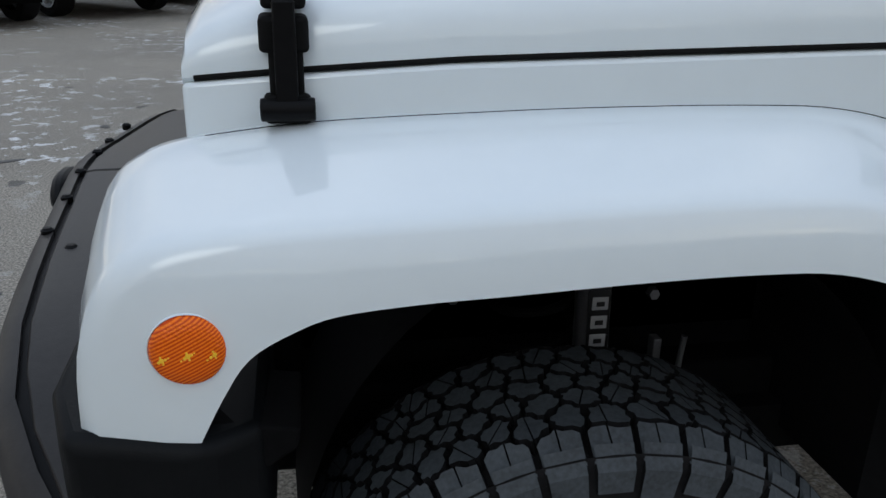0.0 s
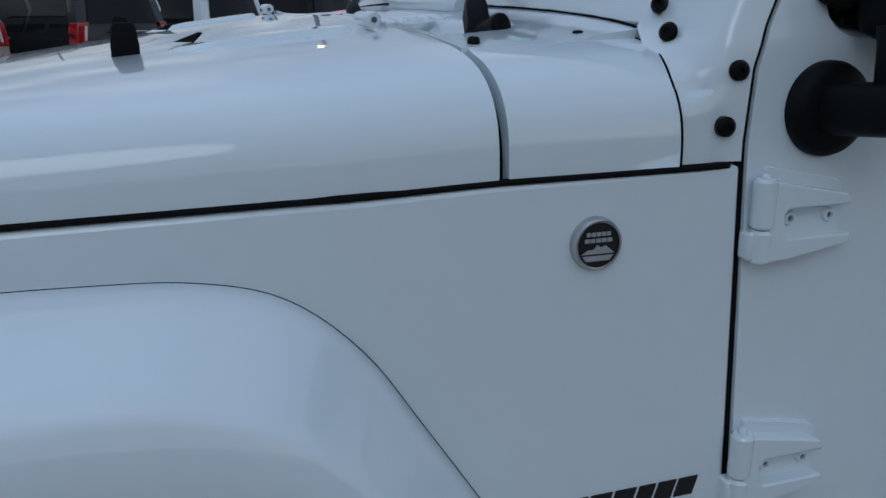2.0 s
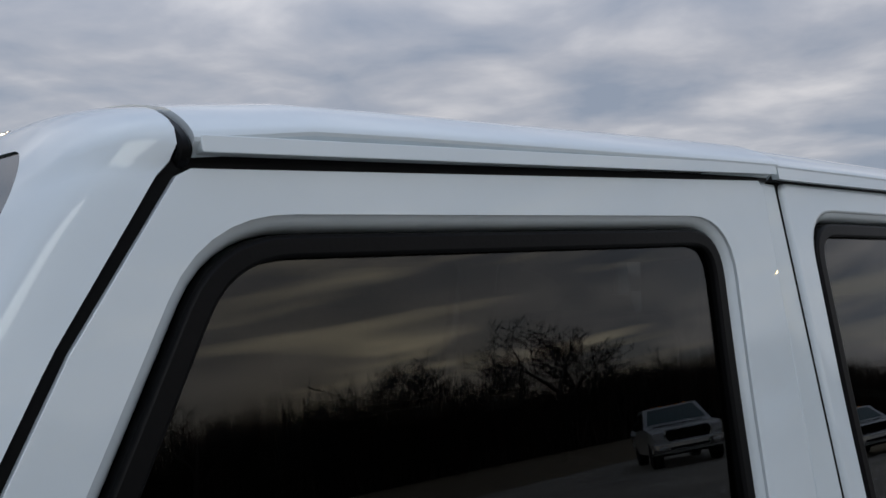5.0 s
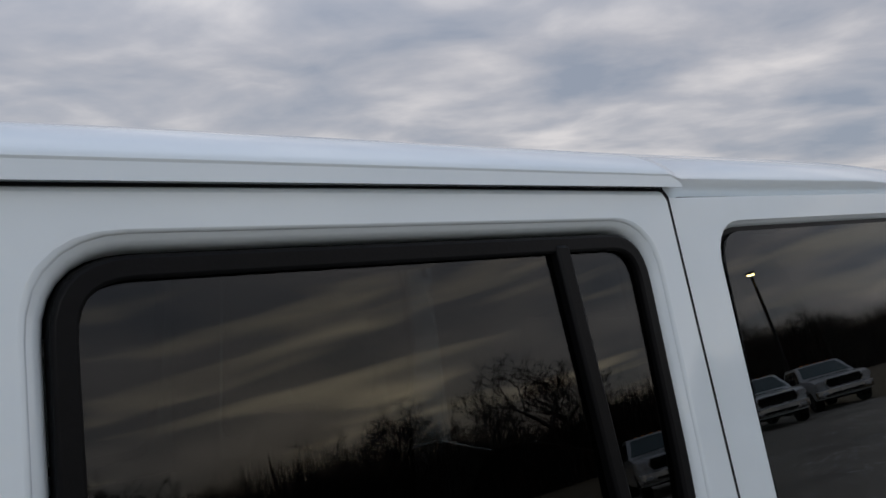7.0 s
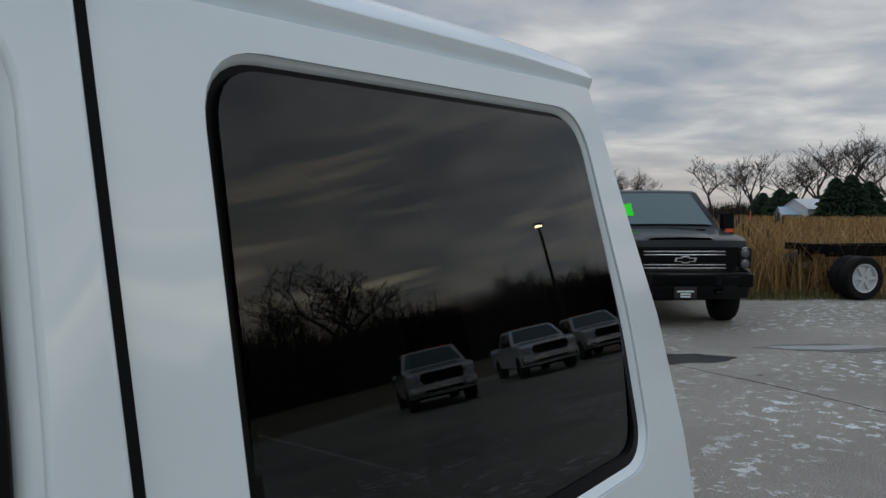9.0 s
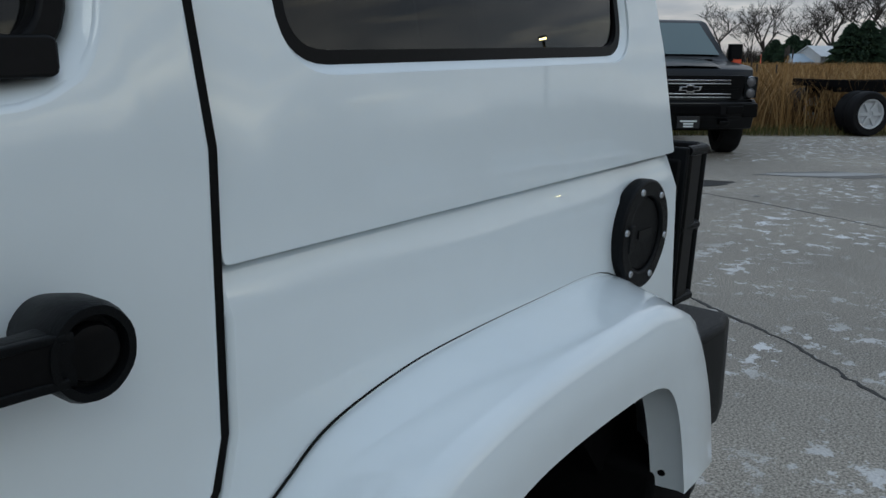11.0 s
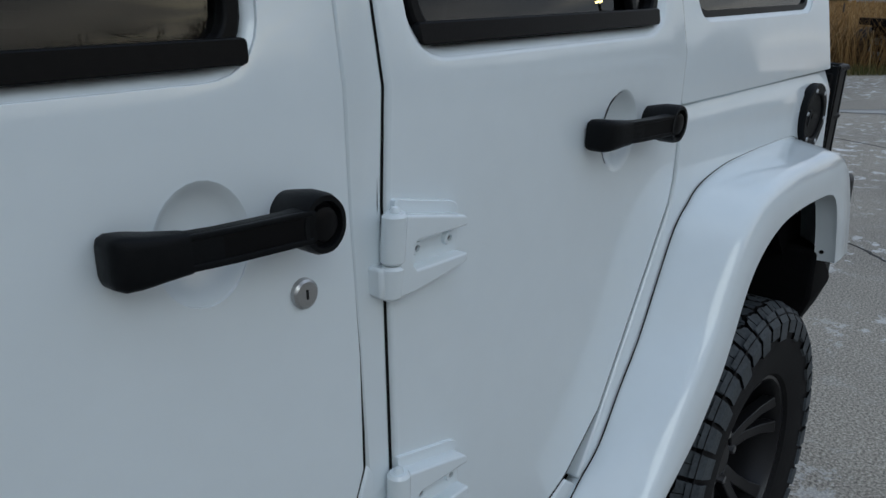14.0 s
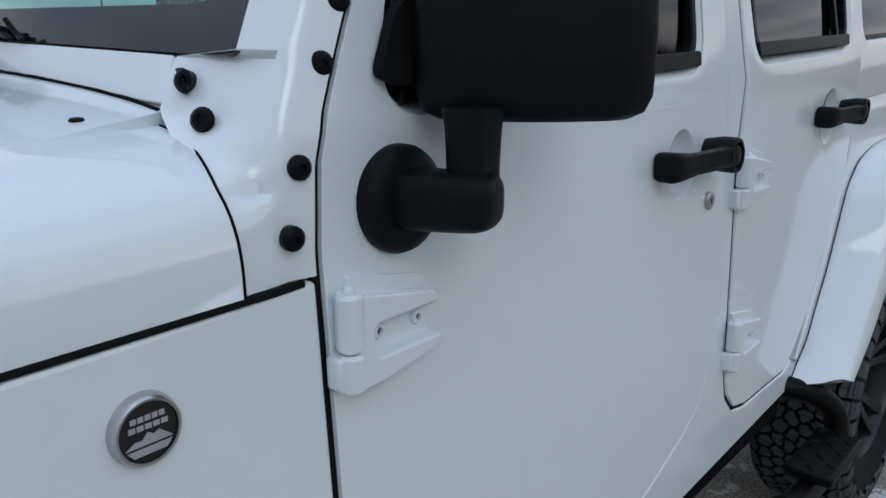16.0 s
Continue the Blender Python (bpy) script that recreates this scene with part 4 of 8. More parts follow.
def hinge(d, x, z):
    """Painted two-leaf hinge whose bolts stand at x and x + 0.056."""
    h = thing("door_hinge", "", "")
    h.parent = d
    z += 0.003
    yb = side_y(1.0, z)
    fyl = lambda px, pz: side_y(1.0, pz)
    at = lambda pts: [(x + u, z + v) for u, v in pts]
    part("hinge_flange", panel(rounded(at([(-0.031, -0.030), (0.076, -0.026), (0.076, 0.036), (0.068, 0.042), (-0.031, 0.061)]), 0.005, 2), thick=0.010, off=-0.007, fy=fyl, cuts=(), xcuts=()), PAINT, h, bevel=0.003, seg=3)
    arms = [(-0.039, 0.048), (-0.039, -0.046), (-0.027, -0.046), (0.076, -0.030), (0.076, -0.020), (-0.012, -0.020), (-0.018, -0.014), (-0.018, 0.008), (-0.012, 0.014), (0.074, 0.014), (0.074, 0.023), (0.070, 0.027)]
    part("hinge_arm", panel(at(arms), thick=0.021, off=-0.025, fy=fyl, cuts=(), xcuts=()), PAINT, h, bevel=0.0035, seg=3)
    for v0, v1 in ((-0.008, 0.050), (-0.049, -0.0095)):
        z0, z1 = z + v0, z + v1
        part("knuckle", lathe([(0.0, z0), (0.011, z0), (0.0140, z0 + 0.003), (0.0140, z1 - 0.004), (0.011, z1), (0.0, z1)], 24, "z", (x - 0.0400, yb - 0.013, 0)), PAINT, h)
    part("hinge_pin", lathe([(0.0, z + 0.057), (0.004, z + 0.056), (0.006, z + 0.052), (0.006, z + 0.048)], 14, "z", (x - 0.0400, yb - 0.013, 0)), PAINT, h)
    part("hinge_leaf", box(x - 0.059, x - 0.041, yb - 0.018, yb + 0.004, z - 0.046, z - 0.011), PAINT, h, bevel=0.004)
    for dx in (0.0, 0.056):
        part("hinge_bolt", lathe([(0.0, -0.0085), (0.0036, -0.0085), (0.004, -0.0125), (0.0075, -0.012), (0.009, -0.009), (0.009, -0.004)], 18, "y", (x + dx, yb, z)), PAINT, h)
        part("bolt_socket", lathe([(0.0, -0.0095), (0.0038, -0.0095), (0.0038, -0.007)], 6, "y", (x + dx, yb, z)), M["shock"], h)


for d, x, z in ((fd, 0.969, 1.126), (fd, 0.958, 0.817), (rd, 1.927, 1.141), (rd, 1.920, 0.832)):
    hinge(d, x, z)

# B pillar strip, sill
both("pillar_strip", lambda: panel([(1.8497, 0.84), (1.8842, 0.80), (1.8925, 1.86), (1.8500, 1.86)], off=0.004), PAINT, bevel=0.004)
SILL = [(0.907, 0.624), (1.2, 0.624), (1.40, 0.632), (1.52, 0.654), (1.60, 0.682), (1.70, 0.720), (1.76, 0.752), (1.815, 0.826), (1.850, 0.90), (1.882, 0.86), (1.881, 0.76), (1.890, 0.722), (1.927, 0.682), (1.99, 0.669), (2.225, 0.664), (2.268, 0.682), (2.30, 0.66), (2.28, 0.610), (0.907, 0.565)]
both("sill_panel", lambda: panel(SILL, off=0.003, cuts=()), PAINT, bevel=0.004)
both("sill_underside", lambda: box(0.90, 2.30, 0.0, 0.22, 0.52, 0.585), M["under"], "dark sill underside")

# rear quarter of the tub and the hard top
QP = [(2.612, 1.236), (2.612, 1.11), (2.600, 1.065), (2.488, 0.914), (2.370, 0.756), (2.30, 0.672), (2.33, 0.64), (2.42, 0.66), (2.58, 0.90), (2.66, 1.02), (2.75, 1.06), (3.14, 1.06), (3.30, 1.0), (3.32, 0.85), (3.455, 0.85), (3.452, 1.06), (3.438, 1.248)]
both("rear_quarter", lambda: panel(QP, cuts=(1.2,), fy=lambda x, z: side_y(x, z) + max(0.0, z - 1.2) * 0.42), PAINT, bevel=0.004)
top_y = lambda x, z: 0.006 + max(0.0, z - 1.24) * 0.118
HT = rounded([(2.613, 1.2395), (3.434, 1.2510), (3.420, 1.40), (3.394, 1.56), (3.290, 1.8585), (2.613, 1.8545)], 0.006, 3)
both("hardtop_side", lambda: panel(HT, [inset(QW, -0.0095)], fy=top_y, cuts=(), thick=0.03), PAINT, bevel=0.006, seg=3)
both("window_recess", lambda: recess(inset(QW, 0.003), top_y), PAINT, angle=60)
for s in (0, 1):
    b = panel(inset(QW, 0.004), thick=0.004, off=0.008, fy=lambda x, z: top_y(x, z) - 0.035 * (z - 1.57) + 0.065 * (z - 1.57) ** 2, cuts=ROWS)
    g = part("quarter_glass", other_side(b) if s else b, M["tint"], car, "dark tinted rear quarter glass")
    g.visible_shadow = False
    b = ring(inset(QW, -0.002), 0.012, thick=0.012, off=0.010, fy=top_y, cuts=())
    part("quarter_seal", other_side(b) if s else b, SATIN, car, "black window seal")

# roof panels with the drip rail
ROOF = [(0.074, 1.868), (0.062, 1.877), (0.066, 1.886), (0.092, 1.901), (0.13, 1.914), (0.22, 1.929), (0.42, 1.946), (0.76, 1.954)]


def roof(x0, x1, back=0.0):
    rings = []
    n = 8
    xs = [x0 + (x1 - x0) * i / n for i in range(n + 1)]
    if back:
        xs = sorted(xs + [2.60, 2.62, 2.65])
    for i, x in enumerate(xs):
        push = 0.020 * max(0.0, min(1.0, (x - 2.60) / 0.05))
        drop = 0.012 * max(0.0, 1 - (x - 1.186) / 0.12) ** 2 + (0.006 if x < 1.87 else 0.0) * max(0.0, 1 - (x - 1.186) / 0.6)
        half = curve([(x, y + push * max(0.0, 1 - (y - 0.06) / 0.16), z - drop - 0.15 * push * (y < 0.08) - (0.011 * min(1.0, push / 0.01) if z < 1.87 else 0.0)) for y, z in ROOF], 3)
        if back and i == len(xs) - 1:
            half = [p + Vector((-0.0, 0.003, -0.004)) for p in half]
        rings.append(half + [Vector((p[0], 2 * YC - p[1], p[2])) for p in half[-2::-1]])
    bm = loft(rings, closed=False)
    ext = bmesh.ops.extrude_face_region(bm, geom=bm.faces[:])
    for v in ext["geom"]:
        if isinstance(v, bmesh.types.BMVert):
            v.co.z -= 0.02
            v.co.y += 0.02 if v.co.y < YC else -0.02
    return bm


part("roof_front_panel", roof(1.186, 1.866), PAINT, car, "white removable roof panel", angle=28)
part("roof_rear", roof(1.874, 3.312, 1), PAINT, car, "white hard top roof", angle=28)
both("drip_rail", lambda: panel(rounded([(1.19, 1.852), (1.862, 1.868), (1.862, 1.880), (1.19, 1.864)], 0.002, 2), thick=0.03, off=-0.010, cuts=()), PAINT, "white drip rail", bevel=0.003)
both("drip_rail", lambda: panel(rounded([(1.878, 1.864), (2.622, 1.865), (2.618, 1.871), (2.604, 1.878), (2.585, 1.882), (1.878, 1.882)], 0.002, 2), thick=0.03, off=-0.010, cuts=()), PAINT, "white drip rail", bevel=0.003)
both("hardtop_seam", lambda: panel([(2.615, 1.846), (3.285, 1.850), (3.285, 1.862), (2.615, 1.858)], thick=0.012, off=0.012, fy=top_y, cuts=(), xcuts=()), M["under"], "thin dark seam below the hard top roof")
both("roof_seal", lambda: panel([(1.17, 1.842), (1.84, 1.862), (2.60, 1.863), (2.61, 1.871), (1.84, 1.872), (1.17, 1.860)], thick=0.02, off=0.006, cuts=()), SATIN, "black roof seal")


def front_seal():
    pts = [(1.1815, 0.076, 1.838)] + [(1.182, p[0] + 0.006, p[1] - 0.025) for p in ROOF]
    full = curve(pts, 4)
    return tube(full + [Vector((p[0], 2 * YC - p[1], p[2])) for p in full[-2::-1]], 0.005, 8)


part("front_roof_seal", front_seal(), SATIN, car, "black seal between windscreen and roof")


# rear end
def tailgate():
    bm = loft([[(3.425, 0.03, 1.25), (3.425, 2 * YC - 0.03, 1.25), (3.445, 2 * YC - 0.0, 1.06), (3.455, 2 * YC, 0.80), (3.455, 0.0, 0.80), (3.445, 0.0, 1.06)], [(3.39, 0.05, 1.25), (3.39, 2 * YC - 0.05, 1.25), (3.39, 2 * YC - 0.03, 1.06), (3.39, 2 * YC - 0.03, 0.80), (3.39, 0.03, 0.80), (3.39, 0.03, 1.06)]])
    return bm


part("tailgate", tailgate(), PAINT, car, bevel=0.006)
part("hardtop_back", loft([[(3.415, 0.045, 1.255), (3.415, 1.475, 1.255), (3.297, 1.41, 1.90), (3.297, 0.11, 1.90)], [(3.385, 0.045, 1.255), (3.385, 1.475, 1.255), (3.265, 1.41, 1.90), (3.265, 0.11, 1.90)]]), PAINT, car, bevel=0.01)
part("rear_window", loft([[(3.407, 0.17, 1.32), (3.407, 1.35, 1.32), (3.314, 1.30, 1.83), (3.314, 0.22, 1.83)], [(3.404, 0.17, 1.32), (3.404, 1.35, 1.32), (3.311, 1.30, 1.83), (3.311, 0.22, 1.83)]]), M["tint"], car)

# fuel filler cover
fc = thing("fuel_cover", "", "")
fc.parent = car
FX, FZ = 3.303, 1.151
fyc = lambda x, z: side_y(1.0, FZ) + (0.0)
disc = lambda r, n=36: [(FX + r * math.cos(2 * math.pi * i / n), FZ + r * math.sin(2 * math.pi * i / n)) for i in range(n)]
part("cover_ring", panel(disc(0.076), [disc(0.052)], thick=0.022, off=-0.016, fy=side_y, cuts=(), xcuts=()), PLASTIC, fc, "round black fuel filler cover", bevel=0.004, seg=3)
part("cover_lid", panel(disc(0.050), thick=0.018, off=-0.011, fy=side_y, cuts=(), xcuts=()), PLASTIC, fc, "black filler lid", bevel=0.003)
part("lid_hinge", box(FX - 0.056, FX - 0.040, side_y(1, FZ) - 0.018, side_y(1, FZ), FZ - 0.020, FZ + 0.020), PLASTIC, fc, bevel=0.003)
part("lid_mark", box(FX - 0.016, FX + 0.020, side_y(1, FZ) - 0.0125, side_y(1, FZ) - 0.010, FZ - 0.006, FZ + 0.006), SATIN, fc)
for k in range(6):
    a = radians(90 + 60 * k + 20)
    p = (FX + 0.064 * math.cos(a), side_y(1, FZ + 0.064 * math.sin(a)) - 0.016, FZ + 0.064 * math.sin(a))
    part("cover_bolt", lathe([(0.0, -0.003), (0.004, -0.0025), (0.0052, 0.0), (0.0052, 0.004)], 12, "y", p), M["steel"], fc, "small steel bolt")

# tail lamp and its guard
tl = thing("tail_lamp", "", "")
tl.parent = car
part("lamp_body", box(3.362, 3.388, 0.012, 0.135, 1.035, 1.245), M["red"], tl, "red tail lamp", bevel=0.008)
part("lamp_surround", box(3.36, 3.380, 0.004, 0.145, 1.028, 1.252), SATIN, tl, bevel=0.006)
for z in (1.022, 1.14, 1.262):
    part("guard_bar", tube([(3.37, 0.0, z), (3.43, -0.004, z), (3.452, 0.014, z), (3.455, 0.14, z), (3.37, 0.155, z)], 0.008, 10), PLASTIC, tl, "black tail lamp guard bar")
for x, y in ((3.447, 0.006), (3.456, 0.075), (3.452, 0.146)):
    part("guard_post", tube([(x, y, 1.02), (x, y, 1.264)], 0.008, 10), PLASTIC, tl)
part("guard_plate", box(3.362, 3.372, -0.004, 0.16, 1.018, 1.268), PLASTIC, tl, bevel=0.003)
part("guard_side", box(3.370, 3.415, -0.007, 0.003, 1.026, 1.258), SATIN, tl, bevel=0.004)
part("lamp_reflector", box(3.3885, 3.391, 0.03, 0.05, 1.05, 1.23), M["lens"], tl)


# wheel arch flares ----------------------------------------------------------
def flare(T, C, L, yt, yc, yl):
    rings = []
    for t, c, l in zip(curve([(x, 0, z) for x, z in T], 4), curve([(x, 0, z) for x, z in C], 4), curve([(x, 0, z) for x, z in L], 4)):
        tt = Vector((t.x, yt(t.x, t.z), t.z))
        cc = Vector((c.x, yc(c.x, c.z), c.z))
        ll = Vector((l.x, yl(l.x, l.z), l.z))
        up = (tt - cc); up.y = 0
        m1 = tt.lerp(cc, 0.30) + up * 0.10
        m1b = tt.lerp(cc, 0.34) + up * 0.075
        m2 = tt.lerp(cc, 0.72) + up * 0.13
        c1 = cc.lerp(tt, 0.10) + up * 0.035
        c2 = cc.lerp(ll, 0.16) + Vector((0, -0.012, 0))
        k = cc.lerp(ll, 0.7) + Vector((0, -0.006, 0))
        lin = ll + Vector((0, 0.045, 0)) + (ll - cc) * 0.02
        rings.append([tt, tt + Vector((0, -0.013, 0)) - up * 0.02, m1, m1b, m2, c1, cc + Vector((0, -0.006, 0)), c2, k, ll, ll + Vector((0, 0.010, 0)) - (ll - cc) * 0.02, lin, lin + (cc - ll) * 0.25, tt + Vector((0, 0.02, 0)) - up * 0.4])
    return loft(rings)


FT = [(-0.540, 0.832), (-0.538, 0.936), (-0.512, 1.020), (-0.466, 1.058), (-0.402, 1.074), (-0.278, 1.091), (-0.09, 1.104), (0.05, 1.111), (0.20, 1.115), (0.305, 1.112), (0.388, 1.090), (0.460, 1.030), (0.522, 0.938), (0.611, 0.797), (0.68, 0.676)]
FC = [(-0.516, 0.829), (-0.509, 0.918), (-0.482, 0.984), (-0.44, 1.016), (-0.38, 1.031), (-0.30, 1.038), (-0.12, 1.046), (0.05, 1.052), (0.18, 1.054), (0.28, 1.046), (0.372, 1.008), (0.43, 0.951), (0.485, 0.876), (0.575, 0.741), (0.645, 0.641)]
FL = [(-0.402, 0.829), (-0.378, 0.876), (-0.351, 0.916), (-0.31, 0.941), (-0.267, 0.956), (-0.19, 0.964), (-0.105, 0.968), (0.03, 0.975), (0.15, 0.978), (0.24, 0.974), (0.322, 0.951), (0.365, 0.916), (0.42, 0.841), (0.485, 0.721), (0.545, 0.626)]
ffy = lambda x: max(0.0, 0.45 - x) * 0.04


def front_flare():
    return flare(FT, FC, FL, lambda x, z: side_y(max(x, -0.42), z) + 0.012 - max(0.0, -0.42 - x) * 0.1, lambda x, z: -0.110 + 0.3 * ffy(x), lambda x, z: -0.134 + 0.2 * ffy(x))


both("front_flare", front_flare, PAINT, "white front wheel arch flare", angle=60)
# dark line that draws the shade where flare and wing meet
both("flare_seal", lambda: tube([(p.x, side_y(p.x, p.z) - 0.0030, p.z + 0.001) for p in curve([(x, 0, z) for x, z in FT[4:]], 5)], 0.0006, 6), RUBBER, "thin black line drawn for the shade along the flare")
mk = thing("side_marker", "", "")
mk.parent = car
part("marker_lens", lathe([(0.0, -0.012), (0.012, -0.0117), (0.022, -0.0105), (0.0320, -0.008), (0.0352, -0.003), (0.0352, 0.008)], 36, "y", (-0.528, -0.122, 0.950)), M["amber"], mk, "round amber side marker lamp", angle=60)
# tiny bright bumps stand in for three glints on the lens
for dx, dz in ((-0.0225, -0.005), (0.001, -0.001), (0.0240, -0.002)):
    for ex, ez, r in ((0.0, 0.0, 0.0034), (0.0034, 0.0014, 0.0018), (-0.0030, -0.0022, 0.0021), (0.0012, -0.0036, 0.0014), (-0.0010, 0.0034, 0.0016), (0.0060, 0.0030, 0.0011), (-0.0062, -0.0044, 0.0012)):
        yy = -0.0118 + 0.0095 * min(1.0, (abs(dx + ex) / 0.0352) ** 3.4)
        part("lens_prism", lathe([(0.0, yy - 0.0016), (r * 0.8, yy - 0.0008), (r, yy + 0.002)], 6, "y", (-0.528 + dx + ex, -0.122, 0.950 + dz + ez)), M["prism"], mk)
part("marker_rim", lathe([(0.0352, 0.002), (0.0354, -0.001), (0.0362, -0.002), (0.0370, 0.0), (0.0370, 0.01)], 36, "y", (-0.528, -0.122, 0.950)), PAINT, mk)

RT = [(2.246, 0.622), (2.301, 0.662), (2.363, 0.702), (2.425, 0.775), (2.490, 0.847), (2.552, 0.935), (2.612, 1.017), (2.662, 1.055), (2.710, 1.081), (2.790, 1.099), (2.877, 1.108), (3.050, 1.113), (3.200, 1.112), (3.295, 1.075), (3.340, 0.980), (3.355, 0.835)]
RC = [(2.330, 0.640), (2.400, 0.705), (2.467, 0.783), (2.520, 0.835), (2.569, 0.890), (2.612, 0.960), (2.656, 1.020), (2.70, 1.053), (2.746, 1.073), (2.83, 1.090), (2.927, 1.098), (3.06, 1.100), (3.159, 1.096), (3.255, 1.055), (3.318, 0.95), (3.345, 0.835)]
RL = [(2.375, 0.622), (2.445, 0.665), (2.498, 0.700), (2.545, 0.742), (2.593, 0.791), (2.632, 0.850), (2.667, 0.909), (2.705, 0.952), (2.755, 0.984), (2.815, 1.006), (2.887, 1.017), (3.00, 1.020), (3.113, 1.014), (3.165, 0.985), (3.195, 0.92), (3.215, 0.835)]


def rear_flare():
    return flare(RT, RC, RL, lambda x, z: side_y(x, z) + 0.008, lambda x, z: -0.112 - 0.02 * (1.1 - z), lambda x, z: -0.130 - 0.02 * (1.1 - z))


both("rear_flare", rear_flare, PAINT, "white rear wheel arch flare", angle=60)
# the rear flare's upper edge gets its shade drawn in likewise
both("flare_seal", lambda: tube([(p.x, side_y(p.x, p.z) - 0.002, p.z + 0.003) for p in curve([(x, 0, z) for x, z in RT[:14]], 5)], 0.0013, 6), RUBBER)
for z, x in ((0.858, 3.222), (1.004, 3.180)):
    part("flare_screw", lathe([(0.0, -0.014), (0.005, -0.013), (0.0075, -0.009), (0.0075, 0.0)], 14, "x", (x, -0.104, z)), SATIN, car, "black push rivet")

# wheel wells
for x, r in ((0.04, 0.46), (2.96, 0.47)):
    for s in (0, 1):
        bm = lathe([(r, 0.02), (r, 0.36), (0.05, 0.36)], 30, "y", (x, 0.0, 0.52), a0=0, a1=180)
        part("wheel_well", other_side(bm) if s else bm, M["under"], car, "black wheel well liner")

# door mirror ----------------------------------------------------------------
def mirror_unit():
    m = thing("door_mirror", "", "")
    m.parent = car
    foot = [(1.030, -0.004), (1.040, -0.066), (1.085, -0.135), (1.145, -0.182), (1.178, -0.190), (1.194, -0.172), (1.200, -0.09), (1.200, -0.006), (1.16, 0.006), (1.06, 0.008)]
    foot = rounded(foot, 0.030, 4)
    cx, cy = 1.115, -0.085
    rings = []
    for z, s in ((1.330, 0.80), (1.337, 0.93), (1.353, 0.99), (1.40, 1.0), (1.455, 0.985), (1.485, 0.945), (1.502, 0.86), (1.508, 0.72)):
        rings.append([(cx + (x - cx) * s, cy + (y - cy) * s, z) for x, y in foot])
    part("mirror_shell", loft(rings), PLASTIC, m, "black textured mirror shell", angle=60)
    part("mirror_glass", loft([[(1.204, -0.165, 1.365), (1.209, -0.015, 1.365), (1.209, -0.015, 1.485), (1.204, -0.165, 1.485)], [(1.207, -0.165, 1.365), (1.212, -0.015, 1.365), (1.212, -0.015, 1.485), (1.207, -0.165, 1.485)]]), M["chrome"], m, "mirror glass")
    part("mirror_post", loft([[(1.040 + a * s, -0.074 + b * s, z) for a, b in rounded([(-0.023, -0.022), (0.023, -0.022), (0.023, 0.022), (-0.023, 0.022)], 0.013, 4)] for z, s in ((1.262, 0.95), (1.29, 0.94), (1.325, 1.0), (1.345, 1.1))]), PLASTIC, m, angle=50)
    rings = []
    for f, r, rz in ((0.0, 0.029, 0.030), (0.30, 0.030, 0.030), (0.7, 0.030, 0.029), (0.86, 0.029, 0.028), (0.93, 0.026, 0.026), (0.975, 0.021, 0.021), (1.0, 0.011, 0.012)):
        p = Vector((1.016, 0.0, 1.253)).lerp(Vector((1.036, -0.106, 1.259)), f)
        d = Vector((0.020, -0.108, 0)).normalized()
        sd = Vector((-d.y, d.x, 0))
        rings.append([p + sd * r * c + Vector((0, 0, rz * s)) for c, s in [(math.copysign(abs(math.cos(a)) ** 0.62, math.cos(a)), math.copysign(abs(math.sin(a)) ** 0.62, math.sin(a))) for a in [2 * math.pi * (i + 0.5) / 28 for i in range(28)]]])
    part("mirror_arm", loft(rings), PLASTIC, m, angle=50)
    part("mirror_base", lathe([(0.0, -0.016), (0.042, -0.016), (0.052, -0.011), (0.055, -0.004), (0.055, 0.006)], 36, "y", (1.016, side_y(1.0, 1.25), 1.252)), PLASTIC, m, "round black mirror mount", angle=60)
    part("mirror_gasket", panel(rounded([(0.990, 1.372), (1.035, 1.358), (1.06, 1.40), (1.05, 1.45), (1.022, 1.435)], 0.014, 3), thick=0.012, off=-0.006), RUBBER, m, bevel=0.003)


mirror_unit()

# badge and decals -----------------------------------------------------------
BX, BZ = 0.722, 1.119
bd = thing("round_badge", "", "")
bd.parent = car
by = side_y(BX, BZ)
part("badge_rim", lathe([(0.0250, by - 0.0085), (0.0270, by - 0.009), (0.0288, by - 0.007), (0.0302, by - 0.001), (0.0302, by + 0.004)], 72, "y", (BX, 0, BZ)), M["steel"], bd, "knurled silver badge rim", angle=60)
part("badge_face", lathe([(0.0, by - 0.007), (0.0258, by - 0.007), (0.0258, by)], 40, "y", (BX, 0, BZ)), M["decal"], bd, "black badge face")
for w, zz in ((0.030, 0.012), (0.034, 0.005)):
    for k in range(5):
        x0 = BX - w / 2 + k * w / 5
        part("badge_mark", box(x0 + 0.0006, x0 + w / 5 - 0.0006, by - 0.0078, by - 0.006, BZ + zz - 0.0022, BZ + zz + 0.0022), M["letter"], bd, "small raised silver bar")
hill = [(-0.020, -0.010), (-0.012, -0.005), (-0.006, -0.0055), (-0.001, 0.0), (0.004, -0.003), (0.009, -0.001), (0.020, -0.010)]
part("badge_hill", panel([(BX + a, BZ + b) for a, b in hill], thick=0.0012, off=-0.0078, fy=lambda x, z: by, cuts=(), xcuts=()), M["letter"], bd, "silver mountain outline")
part("badge_hill", panel([(BX + a, BZ + b) for a, b in ((-0.019, -0.012), (0.019, -0.012), (0.014, -0.018), (-0.014, -0.018))], thick=0.0012, off=-0.0078, fy=lambda x, z: by, cuts=(), xcuts=()), M["letter"], bd)


